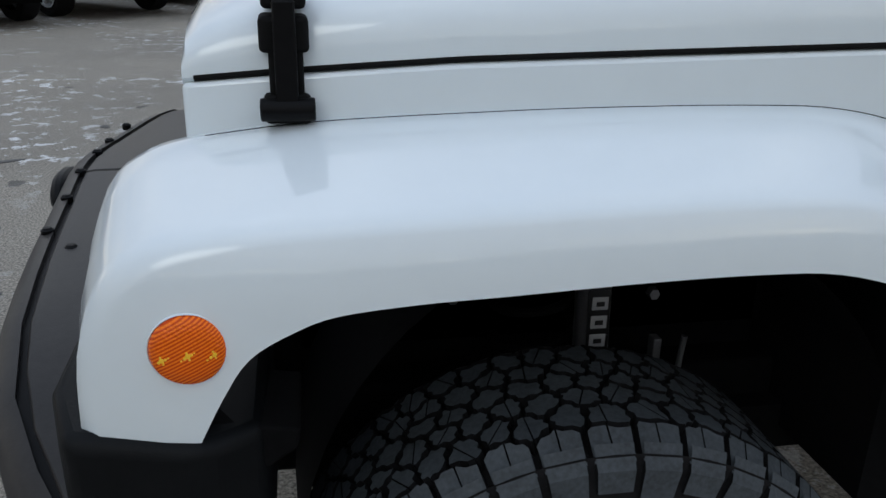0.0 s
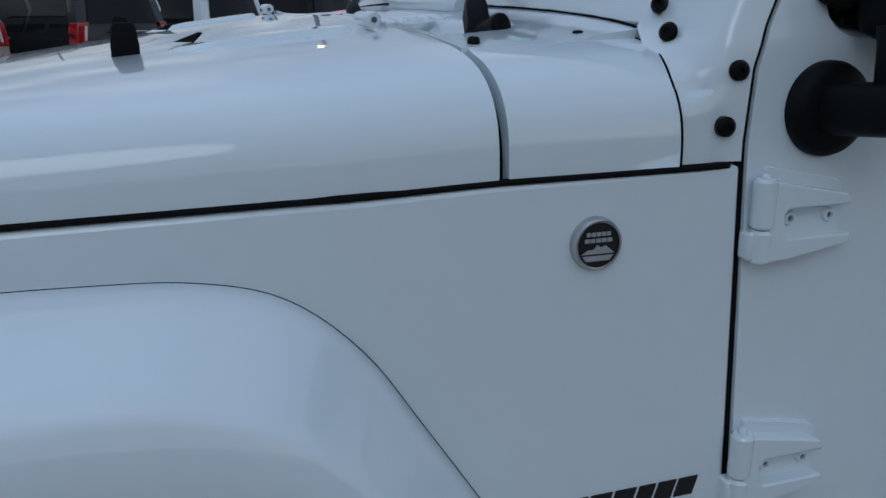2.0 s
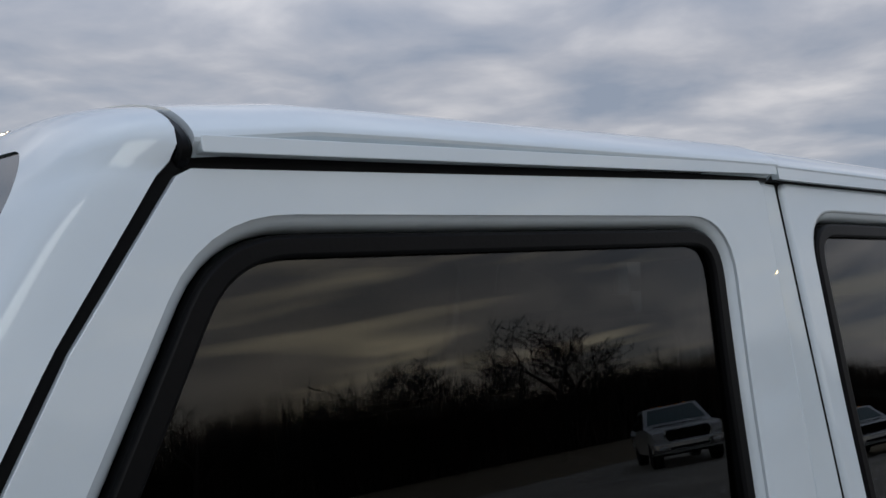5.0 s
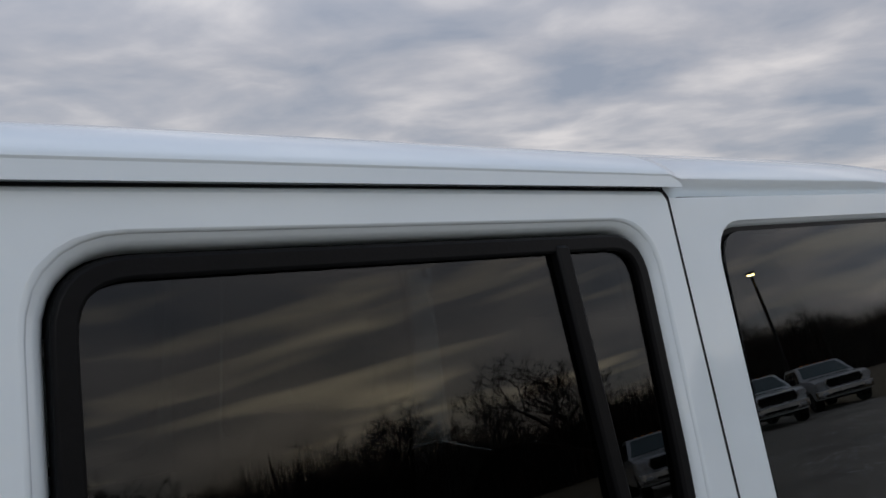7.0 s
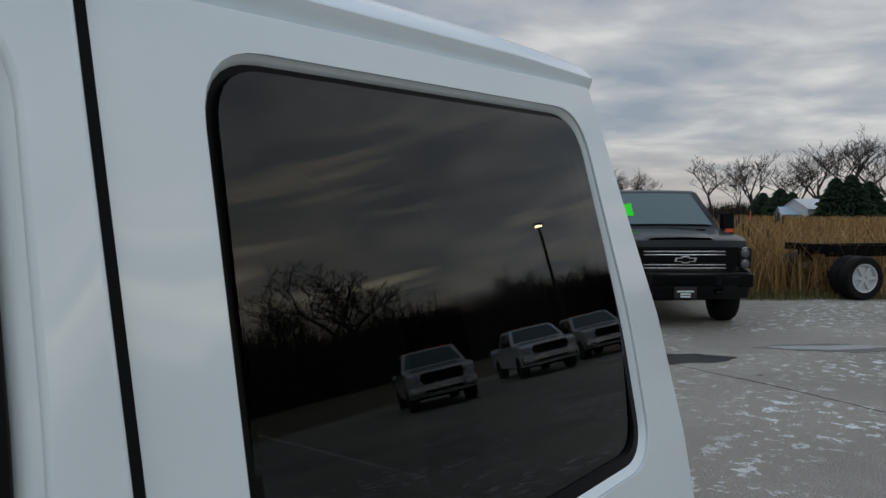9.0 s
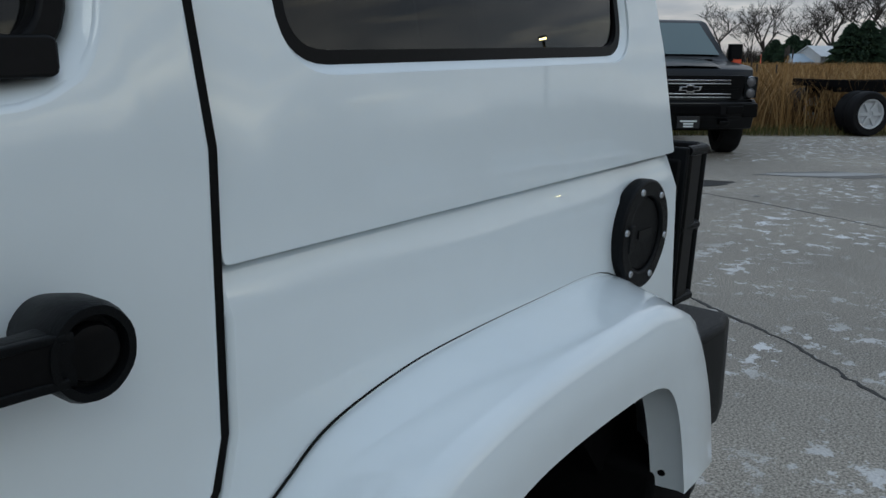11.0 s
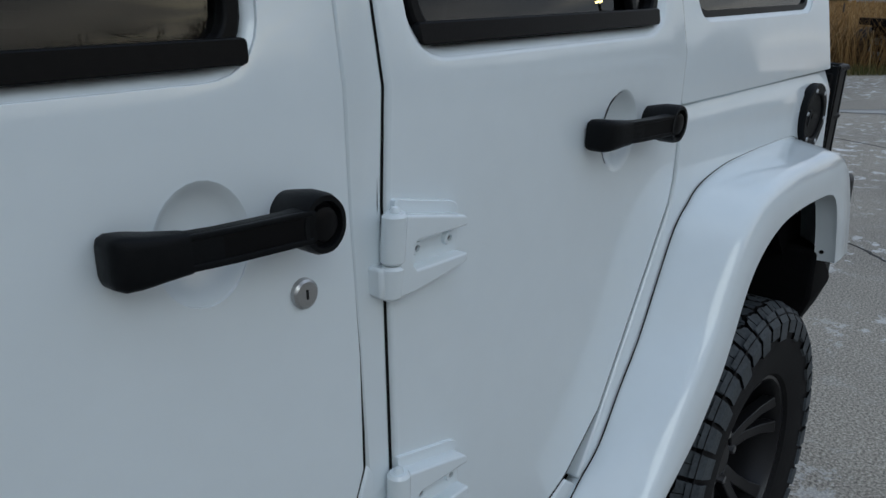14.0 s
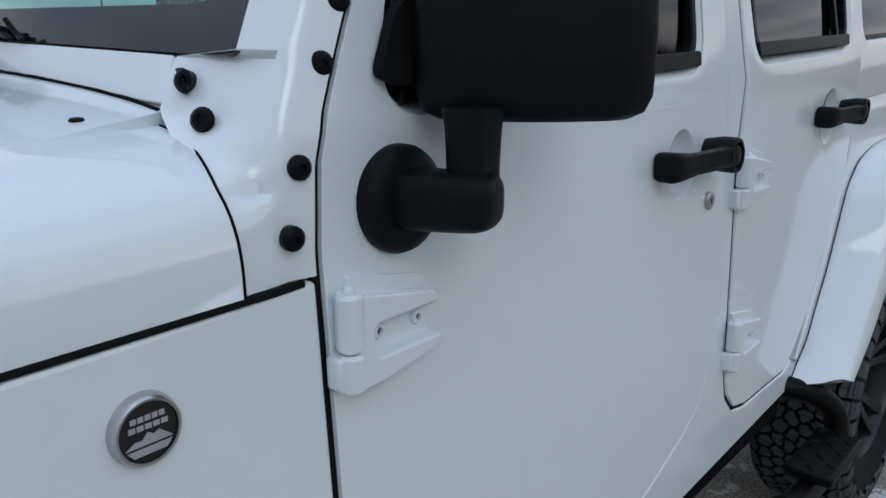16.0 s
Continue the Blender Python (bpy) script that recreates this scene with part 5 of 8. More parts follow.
def slanted_bar(x0, x1, z0, z1, slant=0.35):
    d = (z1 - z0) * slant
    return panel([(x0, z0), (x1, z0), (x1 + d, z1), (x0 + d, z1)], thick=0.0012, off=-0.0011, cuts=(), xcuts=())


dc = thing("side_lettering", "", "")
dc.parent = car
for k, w in enumerate((0.044, 0.028, 0.030, 0.030, 0.030, 0.024, 0.026, 0.028)):
    x0 = 0.607 + sum((0.044, 0.028, 0.030, 0.030, 0.030, 0.024, 0.026, 0.028)[:k]) + 0.0022 * k
    part("decal_bar", slanted_bar(x0, x0 + w - 0.002, 0.793, 0.816), M["decal"], dc, "black slanted decal bar")
for k, w in enumerate((0.022, 0.022, 0.018, 0.008, 0.026, 0.008, 0.019, 0.019, 0.021)):
    x0 = 0.651 + sum((0.022, 0.022, 0.018, 0.008, 0.026, 0.008, 0.019, 0.019, 0.021)[:k]) + 0.002 * k
    part("decal_bar", slanted_bar(x0, x0 + w - 0.002, 0.770, 0.786), M["decal"], dc)


# wheels ---------------------------------------------------------------------
def clipped(poly, px, py, nx, ny):
    """The part of a polygon on the inner side of a line through (px, py)."""
    res = []
    for (xa, ya), (xb, yb) in zip(poly, poly[1:] + poly[:1]):
        da, db = (xa - px) * nx + (ya - py) * ny, (xb - px) * nx + (yb - py) * ny
        if da <= 0:
            res.append((xa, ya))
        if (da < 0) != (db < 0):
            t = da / (da - db)
            res.append((xa + (xb - xa) * t, ya + (yb - ya) * t))
    return res


@functools.lru_cache(None)
def tread_blocks(span, half):
    """Uneven interlocking blocks on one fifth of a tyre's round: (outline, shoulder or not)."""
    rnd = random.Random(17)
    seeds = []
    for r, c in enumerate((-0.86, -0.52, -0.24, 0.04, 0.32, 0.58, 0.88)):
        n = 8 if abs(c) > 0.7 else 11
        for k in range(n):
            j = 0.0 if abs(c) > 0.7 else 0.25
            seeds.append(((k + 0.5 * (r % 2) + rnd.uniform(-j, j)) * span / n, (c + rnd.uniform(-0.07, 0.07) * (abs(c) < 0.7)) * half, abs(c) > 0.7))
    ring3 = [(u + k * span, v) for k in (-1, 0, 1) for u, v, o in seeds]
    res = []
    for u, v, outer in seeds:
        poly = [(u - 0.09, -half), (u + 0.09, -half), (u + 0.09, half), (u - 0.09, half)]
        for a, b in ring3:
            d = math.hypot(a - u, b - v)
            if 1e-6 < d < 0.16:
                poly = clipped(poly, (a + u) / 2 - (a - u) / d * 0.0042, (b + v) / 2 - (b - v) / d * 0.0042, (a - u) / d, (b - v) / d)
        # wavy flanks that answer one another across the groove
        wavy = []
        for (ua, va), (ub, vb) in zip(poly, poly[1:] + poly[:1]):
            wavy.append((ua, va))
            run = math.hypot(ub - ua, vb - va)
            if run > 0.014 and max(abs(va), abs(vb)) < half * 0.98:
                um, vm = (ua + ub) / 2, (va + vb) / 2
                sg = math.copysign(0.0023, math.sin(um % span * 310.0 + vm * 170.0))
                n = (-(vb - va) / run, (ub - ua) / run)
                n = n if n[1] + 0.3 * n[0] > 0 else (-n[0], -n[1])
                tn = (ub - ua, vb - va) if ub - ua + 0.2 * (vb - va) > 0 else (ua - ub, va - vb)
                order = (-1, 1) if tn == (ub - ua, vb - va) else (1, -1)
                for f, o in zip((0.34, 0.66), order):
                    wavy.append((ua + (ub - ua) * f + n[0] * sg * o, va + (vb - va) * f + n[1] * sg * o))
        # a thin sipe across each block
        ang = rnd.uniform(0.9, 2.2) if not outer else rnd.uniform(1.35, 1.75)
        nx, ny = math.sin(ang), math.cos(ang)
        if not outer and rnd.random() < 0.45:
            res.append((wavy, outer))
            continue
        for sgn in (1, -1):
            half_block = clipped(wavy, u - sgn * nx * 0.0007, v - sgn * ny * 0.0007, sgn * nx, sgn * ny)
            if len(half_block) > 2:
                res.append((half_block, outer))
    return res


def wheel(x, y, z, R, half, far=False, detail=True):
    """A wheel whose middle is at y; its outer side faces -y."""
    w = thing("wheel", "", "")
    w.parent = car
    prof = [(0.215, -half * 0.78), (0.23, -half * 0.93), (0.27, -half * 1.0), (0.33, -half * 1.02), (0.375, -half * 0.97), (R - 0.028, -half * 0.86), (R - 0.018, -half * 0.70), (R - 0.013, 0.0), (R - 0.018, half * 0.70), (R - 0.028, half * 0.86), (0.33, half * 1.0), (0.23, half * 0.93), (0.215, half * 0.78)]
    case = lathe(prof, 60, "y", (x, y, z))
    bm, walls = bmesh.new(), bmesh.new()
    for poly, outer in tread_blocks(2 * math.pi * R / 5, half):
        for turn5 in range(5):
            base_a = 2 * math.pi * turn5 / 5
            lo, hi = [], []
            cu, cv = sum(q[0] for q in poly) / len(poly), sum(q[1] for q in poly) / len(poly)
            for u, v in poly:
                edge = max(0.0, abs(v) / half - 0.72) / 0.3
                for lst, rr, k in ((lo, R - 0.020 - 0.034 * edge ** 2, 1.02), (hi, R - 0.030 * edge ** 2, 0.97)):
                    uu, vv = cu + (u - cu) * k, cv + (v - cv) * k
                    a = base_a + uu / R
                    lst.append((x + rr * math.cos(a), y + vv, z + rr * math.sin(a)))
            n2 = len(lo)
            low, high = [walls.verts.new(q) for q in lo], [walls.verts.new(q) for q in hi]
            for i in range(n2):
                j = (i + 1) % n2
                walls.faces.new((low[i], low[j], high[j], high[i]))
            bm.faces.new([bm.verts.new(q) for q in hi])
    for k in range(40):
        # shoulder lugs running down the sidewall
        a0, da = 2 * math.pi * k / 40, 2 * math.pi / 40
        q = []
        for rr, yy in ((R - 0.009, -half * 0.90), (R - 0.034, -half * 1.045), (R - 0.062 - 0.014 * (k % 2), -half * 1.06), (R - 0.066 - 0.014 * (k % 2), -half * 1.0)):
            q.append([bm.verts.new((x + rr * math.cos(a0 + t * da * 0.40), y + yy, z + rr * math.sin(a0 + t * da * 0.40))) for t in (-1, 1)])
        for s1, s2 in zip(q, q[1:]):
            bm.faces.new((s1[0], s1[1], s2[1], s2[0]))
    if far:
        other_side(bm)
        other_side(walls)
        other_side(case)
    part("tyre", case, M["rubber_dark"], w, "black all-terrain tyre", angle=30)
    # block flanks take the dark rubber, which paints the shade down the grooves
    tagged(part("tread_side", walls, M["rubber_dark"], w, "tread block flanks with the groove shade put into their colour", angle=30), kind="stuff")
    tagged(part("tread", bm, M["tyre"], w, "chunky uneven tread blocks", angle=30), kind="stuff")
    rim = lathe([(0.222, -half * 0.80), (0.226, -half * 0.86), (0.216, -half * 0.86), (0.206, -half * 0.70), (0.200, -half * 0.2), (0.196, half * 0.7)], 48, "y", (x, y, z))
    lathe([(0.0, -half * 0.42), (0.035, -half * 0.44), (0.040, -half * 0.36), (0.075, -half * 0.34), (0.085, -half * 0.20), (0.0, -half * 0.18)], 24, "y", (x, y, z), rim)
    if far:
        other_side(rim)
    part("rim", rim, M["rim"], w, "black alloy rim")
    for k in range(5):
        for s in (-1, 1):
            a = 2 * math.pi * k / 5 + 0.3
            rings = []
            for r, wd, yy in ((0.06, 0.016, -0.40), (0.12, 0.014, -0.50), (0.17, 0.014, -0.64), (0.205, 0.018, -0.80)):
                aa = a + s * (0.10 + 0.10 * (r - 0.06) / 0.14)
                c = Vector((x + r * math.cos(aa), y + half * yy, z + r * math.sin(aa)))
                t = Vector((-math.sin(aa), 0, math.cos(aa)))
                rings.append([c - t * wd, c + t * wd, c + t * wd * 0.9 + Vector((0, 0.03, 0)), c - t * wd * 0.9 + Vector((0, 0.03, 0))])
            sp = loft(rings)
            if far:
                other_side(sp)
            part("spoke", sp, M["rim"], w, bevel=0.003)
    for k in range(5):
        a = 2 * math.pi * k / 5
        nt = lathe([(0.0, -half * 0.46), (0.010, -half * 0.46), (0.011, -half * 0.34)], 6, "y", (x + 0.0635 * math.cos(a), y, z + 0.0635 * math.sin(a)))
        part("wheel_nut", other_side(nt) if far else nt, M["steel"], w)
    disc = lathe([(0.06, half * 0.05), (0.165, half * 0.05), (0.165, half * 0.15), (0.06, half * 0.15)], 30, "y", (x, y, z))
    part("brake_disc", other_side(disc) if far else disc, M["shock"], w)


for wx, wz in ((0.038, 0.371), (2.985, 0.380)):
    wheel(wx, 0.038, wz, 0.394, 0.131)
    wheel(wx, 0.038, wz, 0.394, 0.131, far=True)
    part("axle_tube", tube([(wx, 0.15, 0.415), (wx, 2 * YC - 0.15, 0.415)], 0.045, 14), M["under"], car)
for wx, s in ((0.038, 1), (2.985, -1)):
    for yy in (0.20, 2 * YC - 0.20):
        part("shock_absorber", tube([(wx + 0.082, yy, 0.40), (wx + 0.074, yy, 0.55), (wx + 0.0735, yy, 0.56), (wx + 0.062, yy, 1.0)], 0.026, 20, taper=[0.016, 0.016, 0.026, 0.026]), M["shock"], car, "grey shock absorber with dark lettering bars")
        co = []
        for k in range(90):
            a = k * 0.42
            co.append((wx + 0.0 + 0.062 * math.cos(a), yy + (0.07 if yy < YC else -0.07) + 0.062 * math.sin(a), 0.50 + k * 0.0040))
        part("coil_spring", tube(co, 0.008, 6), M["under"], car)
part("shock_mark", panel(rounded([(0.090, 0.735), (0.123, 0.735), (0.121, 0.830), (0.088, 0.830)], 0.006, 2), thick=0.003, off=0.1720, fy=lambda x, z: 0.0, cuts=(), xcuts=()), M["decal"], car, "black label on the shock absorber")
for k in range(3):
    part("shock_mark", box(0.094, 0.118, 0.1703, 0.1725, 0.741 + k * 0.029, 0.761 + k * 0.029), M["letter"], car, "pale lettering bar", bevel=0.001)
    part("shock_mark", box(0.100, 0.112, 0.1696, 0.1708, 0.747 + k * 0.029, 0.754 + k * 0.029), M["decal"], car)
part("brake_bracket", box(0.172, 0.186, 0.20, 0.22, 0.66, 0.73), M["shock"], car, "small bare metal bracket", bevel=0.002)
part("brake_bracket", tube([(0.20, 0.205, 0.64), (0.222, 0.205, 0.665), (0.228, 0.205, 0.73)], 0.005, 8), M["shock"], car)
for p in ((-0.26, 0.24, 0.80), (-0.16, 0.24, 0.80), (0.18, 0.24, 0.79), (-0.33, 0.22, 0.72)):
    part("well_bolt", lathe([(0.0, -0.012), (0.009, -0.012), (0.011, 0.0)], 6, "y", p), M["shock"], car)
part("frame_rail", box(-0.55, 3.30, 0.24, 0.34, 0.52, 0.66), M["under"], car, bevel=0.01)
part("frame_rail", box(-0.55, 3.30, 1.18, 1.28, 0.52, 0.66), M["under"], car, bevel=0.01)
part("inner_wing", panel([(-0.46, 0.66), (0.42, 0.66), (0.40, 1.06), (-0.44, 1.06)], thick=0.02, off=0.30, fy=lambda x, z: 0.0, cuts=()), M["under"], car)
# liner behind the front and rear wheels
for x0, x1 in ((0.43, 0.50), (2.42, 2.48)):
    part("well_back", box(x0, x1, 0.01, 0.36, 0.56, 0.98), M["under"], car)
# added black plate that hides the pale quarter panel inside the arch
part("arch_liner", panel([(3.07, 1.00), (3.19, 0.84), (3.315, 0.84), (3.315, 1.03), (3.17, 1.07)], thick=0.02, off=-0.006, cuts=()), M["under"], car, "black cover plate added inside the rear arch")
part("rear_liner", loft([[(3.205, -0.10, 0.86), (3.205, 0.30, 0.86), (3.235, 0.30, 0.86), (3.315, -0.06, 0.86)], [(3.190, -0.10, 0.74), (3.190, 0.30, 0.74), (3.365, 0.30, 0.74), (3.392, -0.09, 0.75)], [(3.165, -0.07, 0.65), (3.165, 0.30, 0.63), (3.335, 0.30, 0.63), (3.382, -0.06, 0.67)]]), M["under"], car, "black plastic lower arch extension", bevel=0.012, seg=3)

# grille and headlamps at the nose
part("grille", box(-0.44, -0.40, 0.31, 2 * YC - 0.31, 0.78, 1.15), PAINT, car, "white upright grille panel", bevel=0.015, seg=3)
for k in range(7):
    y = YC + (k - 3) * 0.085
    part("grille_slot", box(-0.445, -0.439, y - 0.025, y + 0.025, 0.86, 1.12), M["decal"], car, bevel=0.002)
for y in (0.40, 2 * YC - 0.40):
    part("headlamp", lathe([(0.0, -0.47), (0.05, -0.467), (0.085, -0.455), (0.092, -0.44), (0.092, -0.42)], 32, "x", (0, y, 1.0)), M["lens"], car, "round headlamp")

# front steel bumper with bolted plates
def bumper_front():
    b = thing("front_bumper", "", "")
    b.parent = car
    YS = (-0.12, -0.06, 0.03, 0.15, 0.28, 0.40, 0.60, 0.72, YC)
    seam = lambda y: float(np.interp(min(y, 2 * YC - y), YS, (-0.630, -0.672, -0.715, -0.738, -0.754, -0.768, -0.788, -0.800, -0.802)))
    top = lambda y: float(np.interp(min(y, 2 * YC - y), YS, (0.735, 0.770, 0.805, 0.838, 0.852, 0.858, 0.866, 0.872, 0.874)))
    ys = list(YS) + [2 * YC - y for y in YS[-2::-1]]
    part("bumper_beam", loft([[(seam(y) - 0.030, y, top(y) - 0.022), (seam(y) - 0.040, y, top(y) - 0.05), (seam(y) - 0.030, y, top(y) - 0.19), (-0.52, y, top(y) - 0.19), (-0.52, y, top(y) - 0.008), (seam(y) - 0.020, y, top(y) - 0.010)] for y in ys]), SATIN, b, "black steel bumper with bolted top plates", bevel=0.006, seg=2)
    part("bumper_lip", loft([[(seam(y) - 0.006, y, top(y) - 0.012), (seam(y) - 0.006, y, top(y) - 0.002), (seam(y) - 0.026, y, top(y) - 0.007), (seam(y) - 0.040, y, top(y) - 0.030), (seam(y) - 0.034, y, top(y) - 0.034)] for y in ys]), M["plate_steel"], b, "dark steel bumper lip", angle=50)
    for y0, y1 in ((-0.09, 0.715), (0.722, 1.69)):
        rows = [y0 + (y1 - y0) * k / 10 for k in range(11)]
        part("bumper_plate", loft([[(seam(y) + 0.003, y, top(y) - 0.012), (seam(y) + 0.003, y, top(y) - 0.003), (seam(y) + 0.02, y, top(y)), (-0.53, y, top(y) + 0.004), (-0.53, y, top(y) - 0.012)] for y in rows]), M["plate_steel"], b, "dark steel top plate", bevel=0.003, angle=50)
    for x, y in ((-0.808, 1.16), (-0.808, 0.98), (-0.806, 0.86), (-0.805, 0.72), (-0.795, 0.58), (-0.786, 0.43), (-0.735, 0.36)):
        part("bumper_bolt", lathe([(0.0, 0.006), (0.006, 0.0055), (0.008, 0.003), (0.010, 0.002), (0.010, -0.010)], 14, "z", (x, y, top(y) - 0.002)), SATIN, b)
    part("bumper_end_cap", loft([[(-0.632, -0.122, z0), (-0.50, -0.140, z0 - 0.01), (-0.44, -0.10, z0 - 0.01), (-0.44, 0.10, z0), (-0.66, 0.10, z0 + 0.02), (-0.655, -0.05, z0 + 0.02)] for z0 in (0.838, 0.78, 0.68)]), PLASTIC, b, "black plastic corner", bevel=0.015, seg=3)
    part("corner_bracket", loft([[(-0.50, y, 0.835), (-0.405, y, 0.818), (-0.41, y, 0.795), (-0.44, y, 0.775), (-0.52, y, 0.76)] for y in (-0.10, 0.02)]), M["under"], b, bevel=0.004)
    part("tow_hook", tube(curve([(-0.79, 0.68, 0.80), (-0.835, 0.68, 0.815), (-0.845, 0.72, 0.845), (-0.845, 0.80, 0.845), (-0.835, 0.84, 0.815), (-0.79, 0.84, 0.80)], 4), 0.014, 10), SATIN, b, "black tow hook")


bumper_front()


def bumper_rear():
    b = thing("rear_bumper", "", "")
    b.parent = car
    part("bumper_beam", loft([[(3.38, y, 0.66), (3.50, y, 0.66), (3.535, y, 0.70), (3.535, y, 0.80), (3.50, y, 0.84), (3.38, y, 0.84)] for y in (-0.02, 0.1, 1.42, 1.54)]), PLASTIC, b, "black rear bumper", bevel=0.012, seg=3)
    part("bumper_corner", loft([[(3.300, -0.050, z), (3.46, -0.060, z), (3.530, -0.045, z), (3.540, 0.02, z), (3.535, 0.20, z), (3.30, 0.20, z)] for z in (0.815, 0.84, 0.965, 0.985)]), PLASTIC, b, "black bumper corner", bevel=0.012, seg=3)


bumper_rear()

# side steps
def steps():
    s = thing("side_step", "", "")
    s.parent = car
    part("step_tube", tube(curve([(0.95, 0.10, 0.55), (1.0, -0.03, 0.50), (1.2, -0.10, 0.46), (1.55, -0.12, 0.45), (1.70, -0.12, 0.50), (1.82, -0.125, 0.525), (1.95, -0.13, 0.49), (2.05, -0.13, 0.46), (2.20, -0.13, 0.45), (2.34, -0.125, 0.47), (2.36, -0.11, 0.54), (2.30, -0.07, 0.60), (2.24, 0.02, 0.62)], 6), 0.028, 14), SATIN, s, "black tubular side step", angle=60)
    part("step_pad", box(2.10, 2.33, -0.185, -0.085, 0.485, 0.510), PLASTIC, s, "black chequered step pad", bevel=0.006)
    for i in range(7):
        for j in range(3):
            x, y = 2.118 + i * 0.033, -0.165 + j * 0.030
            d = 0.009 if (i + j) % 2 else -0.009
            part("step_stud", loft([[(x - 0.009, y - d - 0.003, 0.510), (x + 0.009, y + d - 0.003, 0.510), (x + 0.009, y + d + 0.003, 0.510), (x - 0.009, y - d + 0.003, 0.510)], [(x - 0.006, y - d * 0.7 - 0.001, 0.513), (x + 0.006, y + d * 0.7 - 0.001, 0.513), (x + 0.006, y + d * 0.7 + 0.001, 0.513), (x - 0.006, y - d * 0.7 + 0.001, 0.513)]]), PLASTIC, s)
    part("step_pad", box(1.20, 1.50, -0.185, -0.085, 0.475, 0.500), PLASTIC, s, bevel=0.006)


steps()

# wipers ---------------------------------------------------------------------
def wiper(piv, elbow, tip, bl, br):
    w = thing("windscreen_wiper", "", "")
    w.parent = car
    piv, elbow, tip = Vector(piv), Vector(elbow), Vector(tip)
    side = Vector((0.28, -0.92, 0.12)).normalized()
    foot = piv + Vector((-0.013, 0.036, -0.010))
    part("wiper_pivot", tube([foot, piv - side * 0.012, piv - side * 0.004, piv, piv + side * 0.003], 0.017, 20, taper=[0.014, 0.015, 0.0175, 0.0175, 0.013]), SATIN, w, "black wiper pivot cap", angle=40)
    d = (tip - elbow).normalized()
    sd = d.cross(FWD).normalized()
    out = sd.cross(d).normalized()
    if out.dot(FWD) < 0:
        out = -out
    rib = lambda p, wd, th: [p + sd * wd, p + sd * wd * 0.9 + out * th * 0.6, p + sd * wd * 0.15 + out * th, p - sd * wd * 0.85 + out * th * 0.7, p - sd * wd, p - sd * wd * 0.8 - out * th * 0.3, p + sd * wd * 0.8 - out * th * 0.3]
    root = foot + (foot - elbow) * 0.15
    part("wiper_head", loft([rib(root, 0.015, 0.016), rib(foot, 0.021, 0.022), rib(foot.lerp(elbow, 0.6), 0.021, 0.020), rib(elbow, 0.017, 0.014), rib(elbow.lerp(tip, 0.04), 0.0155, 0.010)]), PLASTIC, w, "black wiper arm head", bevel=0.002, angle=30)
    part("wiper_arm", loft([rib(elbow.lerp(tip, f), wd, th) for f, wd, th in ((0.02, 0.0165, 0.012), (0.10, 0.0165, 0.012), (0.35, 0.0120, 0.010), (0.70, 0.0075, 0.009), (1.0, 0.0045, 0.007))]), SATIN, w, "black tapered wiper arm", angle=30)
    bl, br = Vector(bl), Vector(br)
    along = (br - bl).normalized()
    part("blade_spine", tube([bl, bl.lerp(br, 0.3) + FWD * 0.010, bl.lerp(br, 0.5) + FWD * 0.013, bl.lerp(br, 0.7) + FWD * 0.010, br], 0.0045, 8), SATIN, w, "black wiper blade")
    part("blade_rubber", tube([bl - FWD * 0.010 - along * 0.01, br - FWD * 0.010 + along * 0.02], 0.0035, 6), RUBBER, w)
    for f in (0.04, 0.2, 0.34, 0.46, 0.54, 0.66, 0.8, 0.96):
        c = bl.lerp(br, f)
        part("blade_clip", loft([[c + along * q + UPW * 0.007 * m - FWD * 0.009, c + along * q + UPW * 0.004 * m + FWD * 0.011, c + along * q - UPW * 0.004 * m + FWD * 0.011, c + along * q - UPW * 0.007 * m - FWD * 0.009] for q, m in ((-0.016, 0.6), (-0.010, 1.0), (0.010, 1.0), (0.016, 0.6))]), SATIN, w, bevel=0.001)
    part("blade_end", tube([br + FWD * 0.010 + UPW * 0.012, br + along * 0.012, br + along * 0.030 - UPW * 0.016 - FWD * 0.006], 0.0032, 8), SATIN, w)


wiper((0.733, 0.282, 1.340), (0.728, 0.358, 1.372), ws(0.730, 0.040, 0.030), ws(0.905, 0.026, 0.020), ws(0.466, 0.014, 0.020))
wiper((0.738, 0.930, 1.322), (0.730, 1.018, 1.352), ws(1.40, 0.036, 0.030), ws(1.47, 0.026, 0.020), ws(1.06, 0.006, 0.020))

# cabin ----------------------------------------------------------------------
part("dashboard", loft([[(0.90, y, 1.26), (0.93, y, 1.394), (1.02, y, 1.408), (1.16, y, 1.396), (1.24, y, 1.345), (1.26, y, 1.10), (0.95, y, 1.05)] for y in (0.06, 0.3, 0.80, 1.3, 1.54)]), M["interior"], car, "dark dashboard", bevel=0.015, seg=3)
part("cabin_floor", box(0.80, 3.25, 0.08, 1.52, 0.62, 0.70), M["interior"], car)


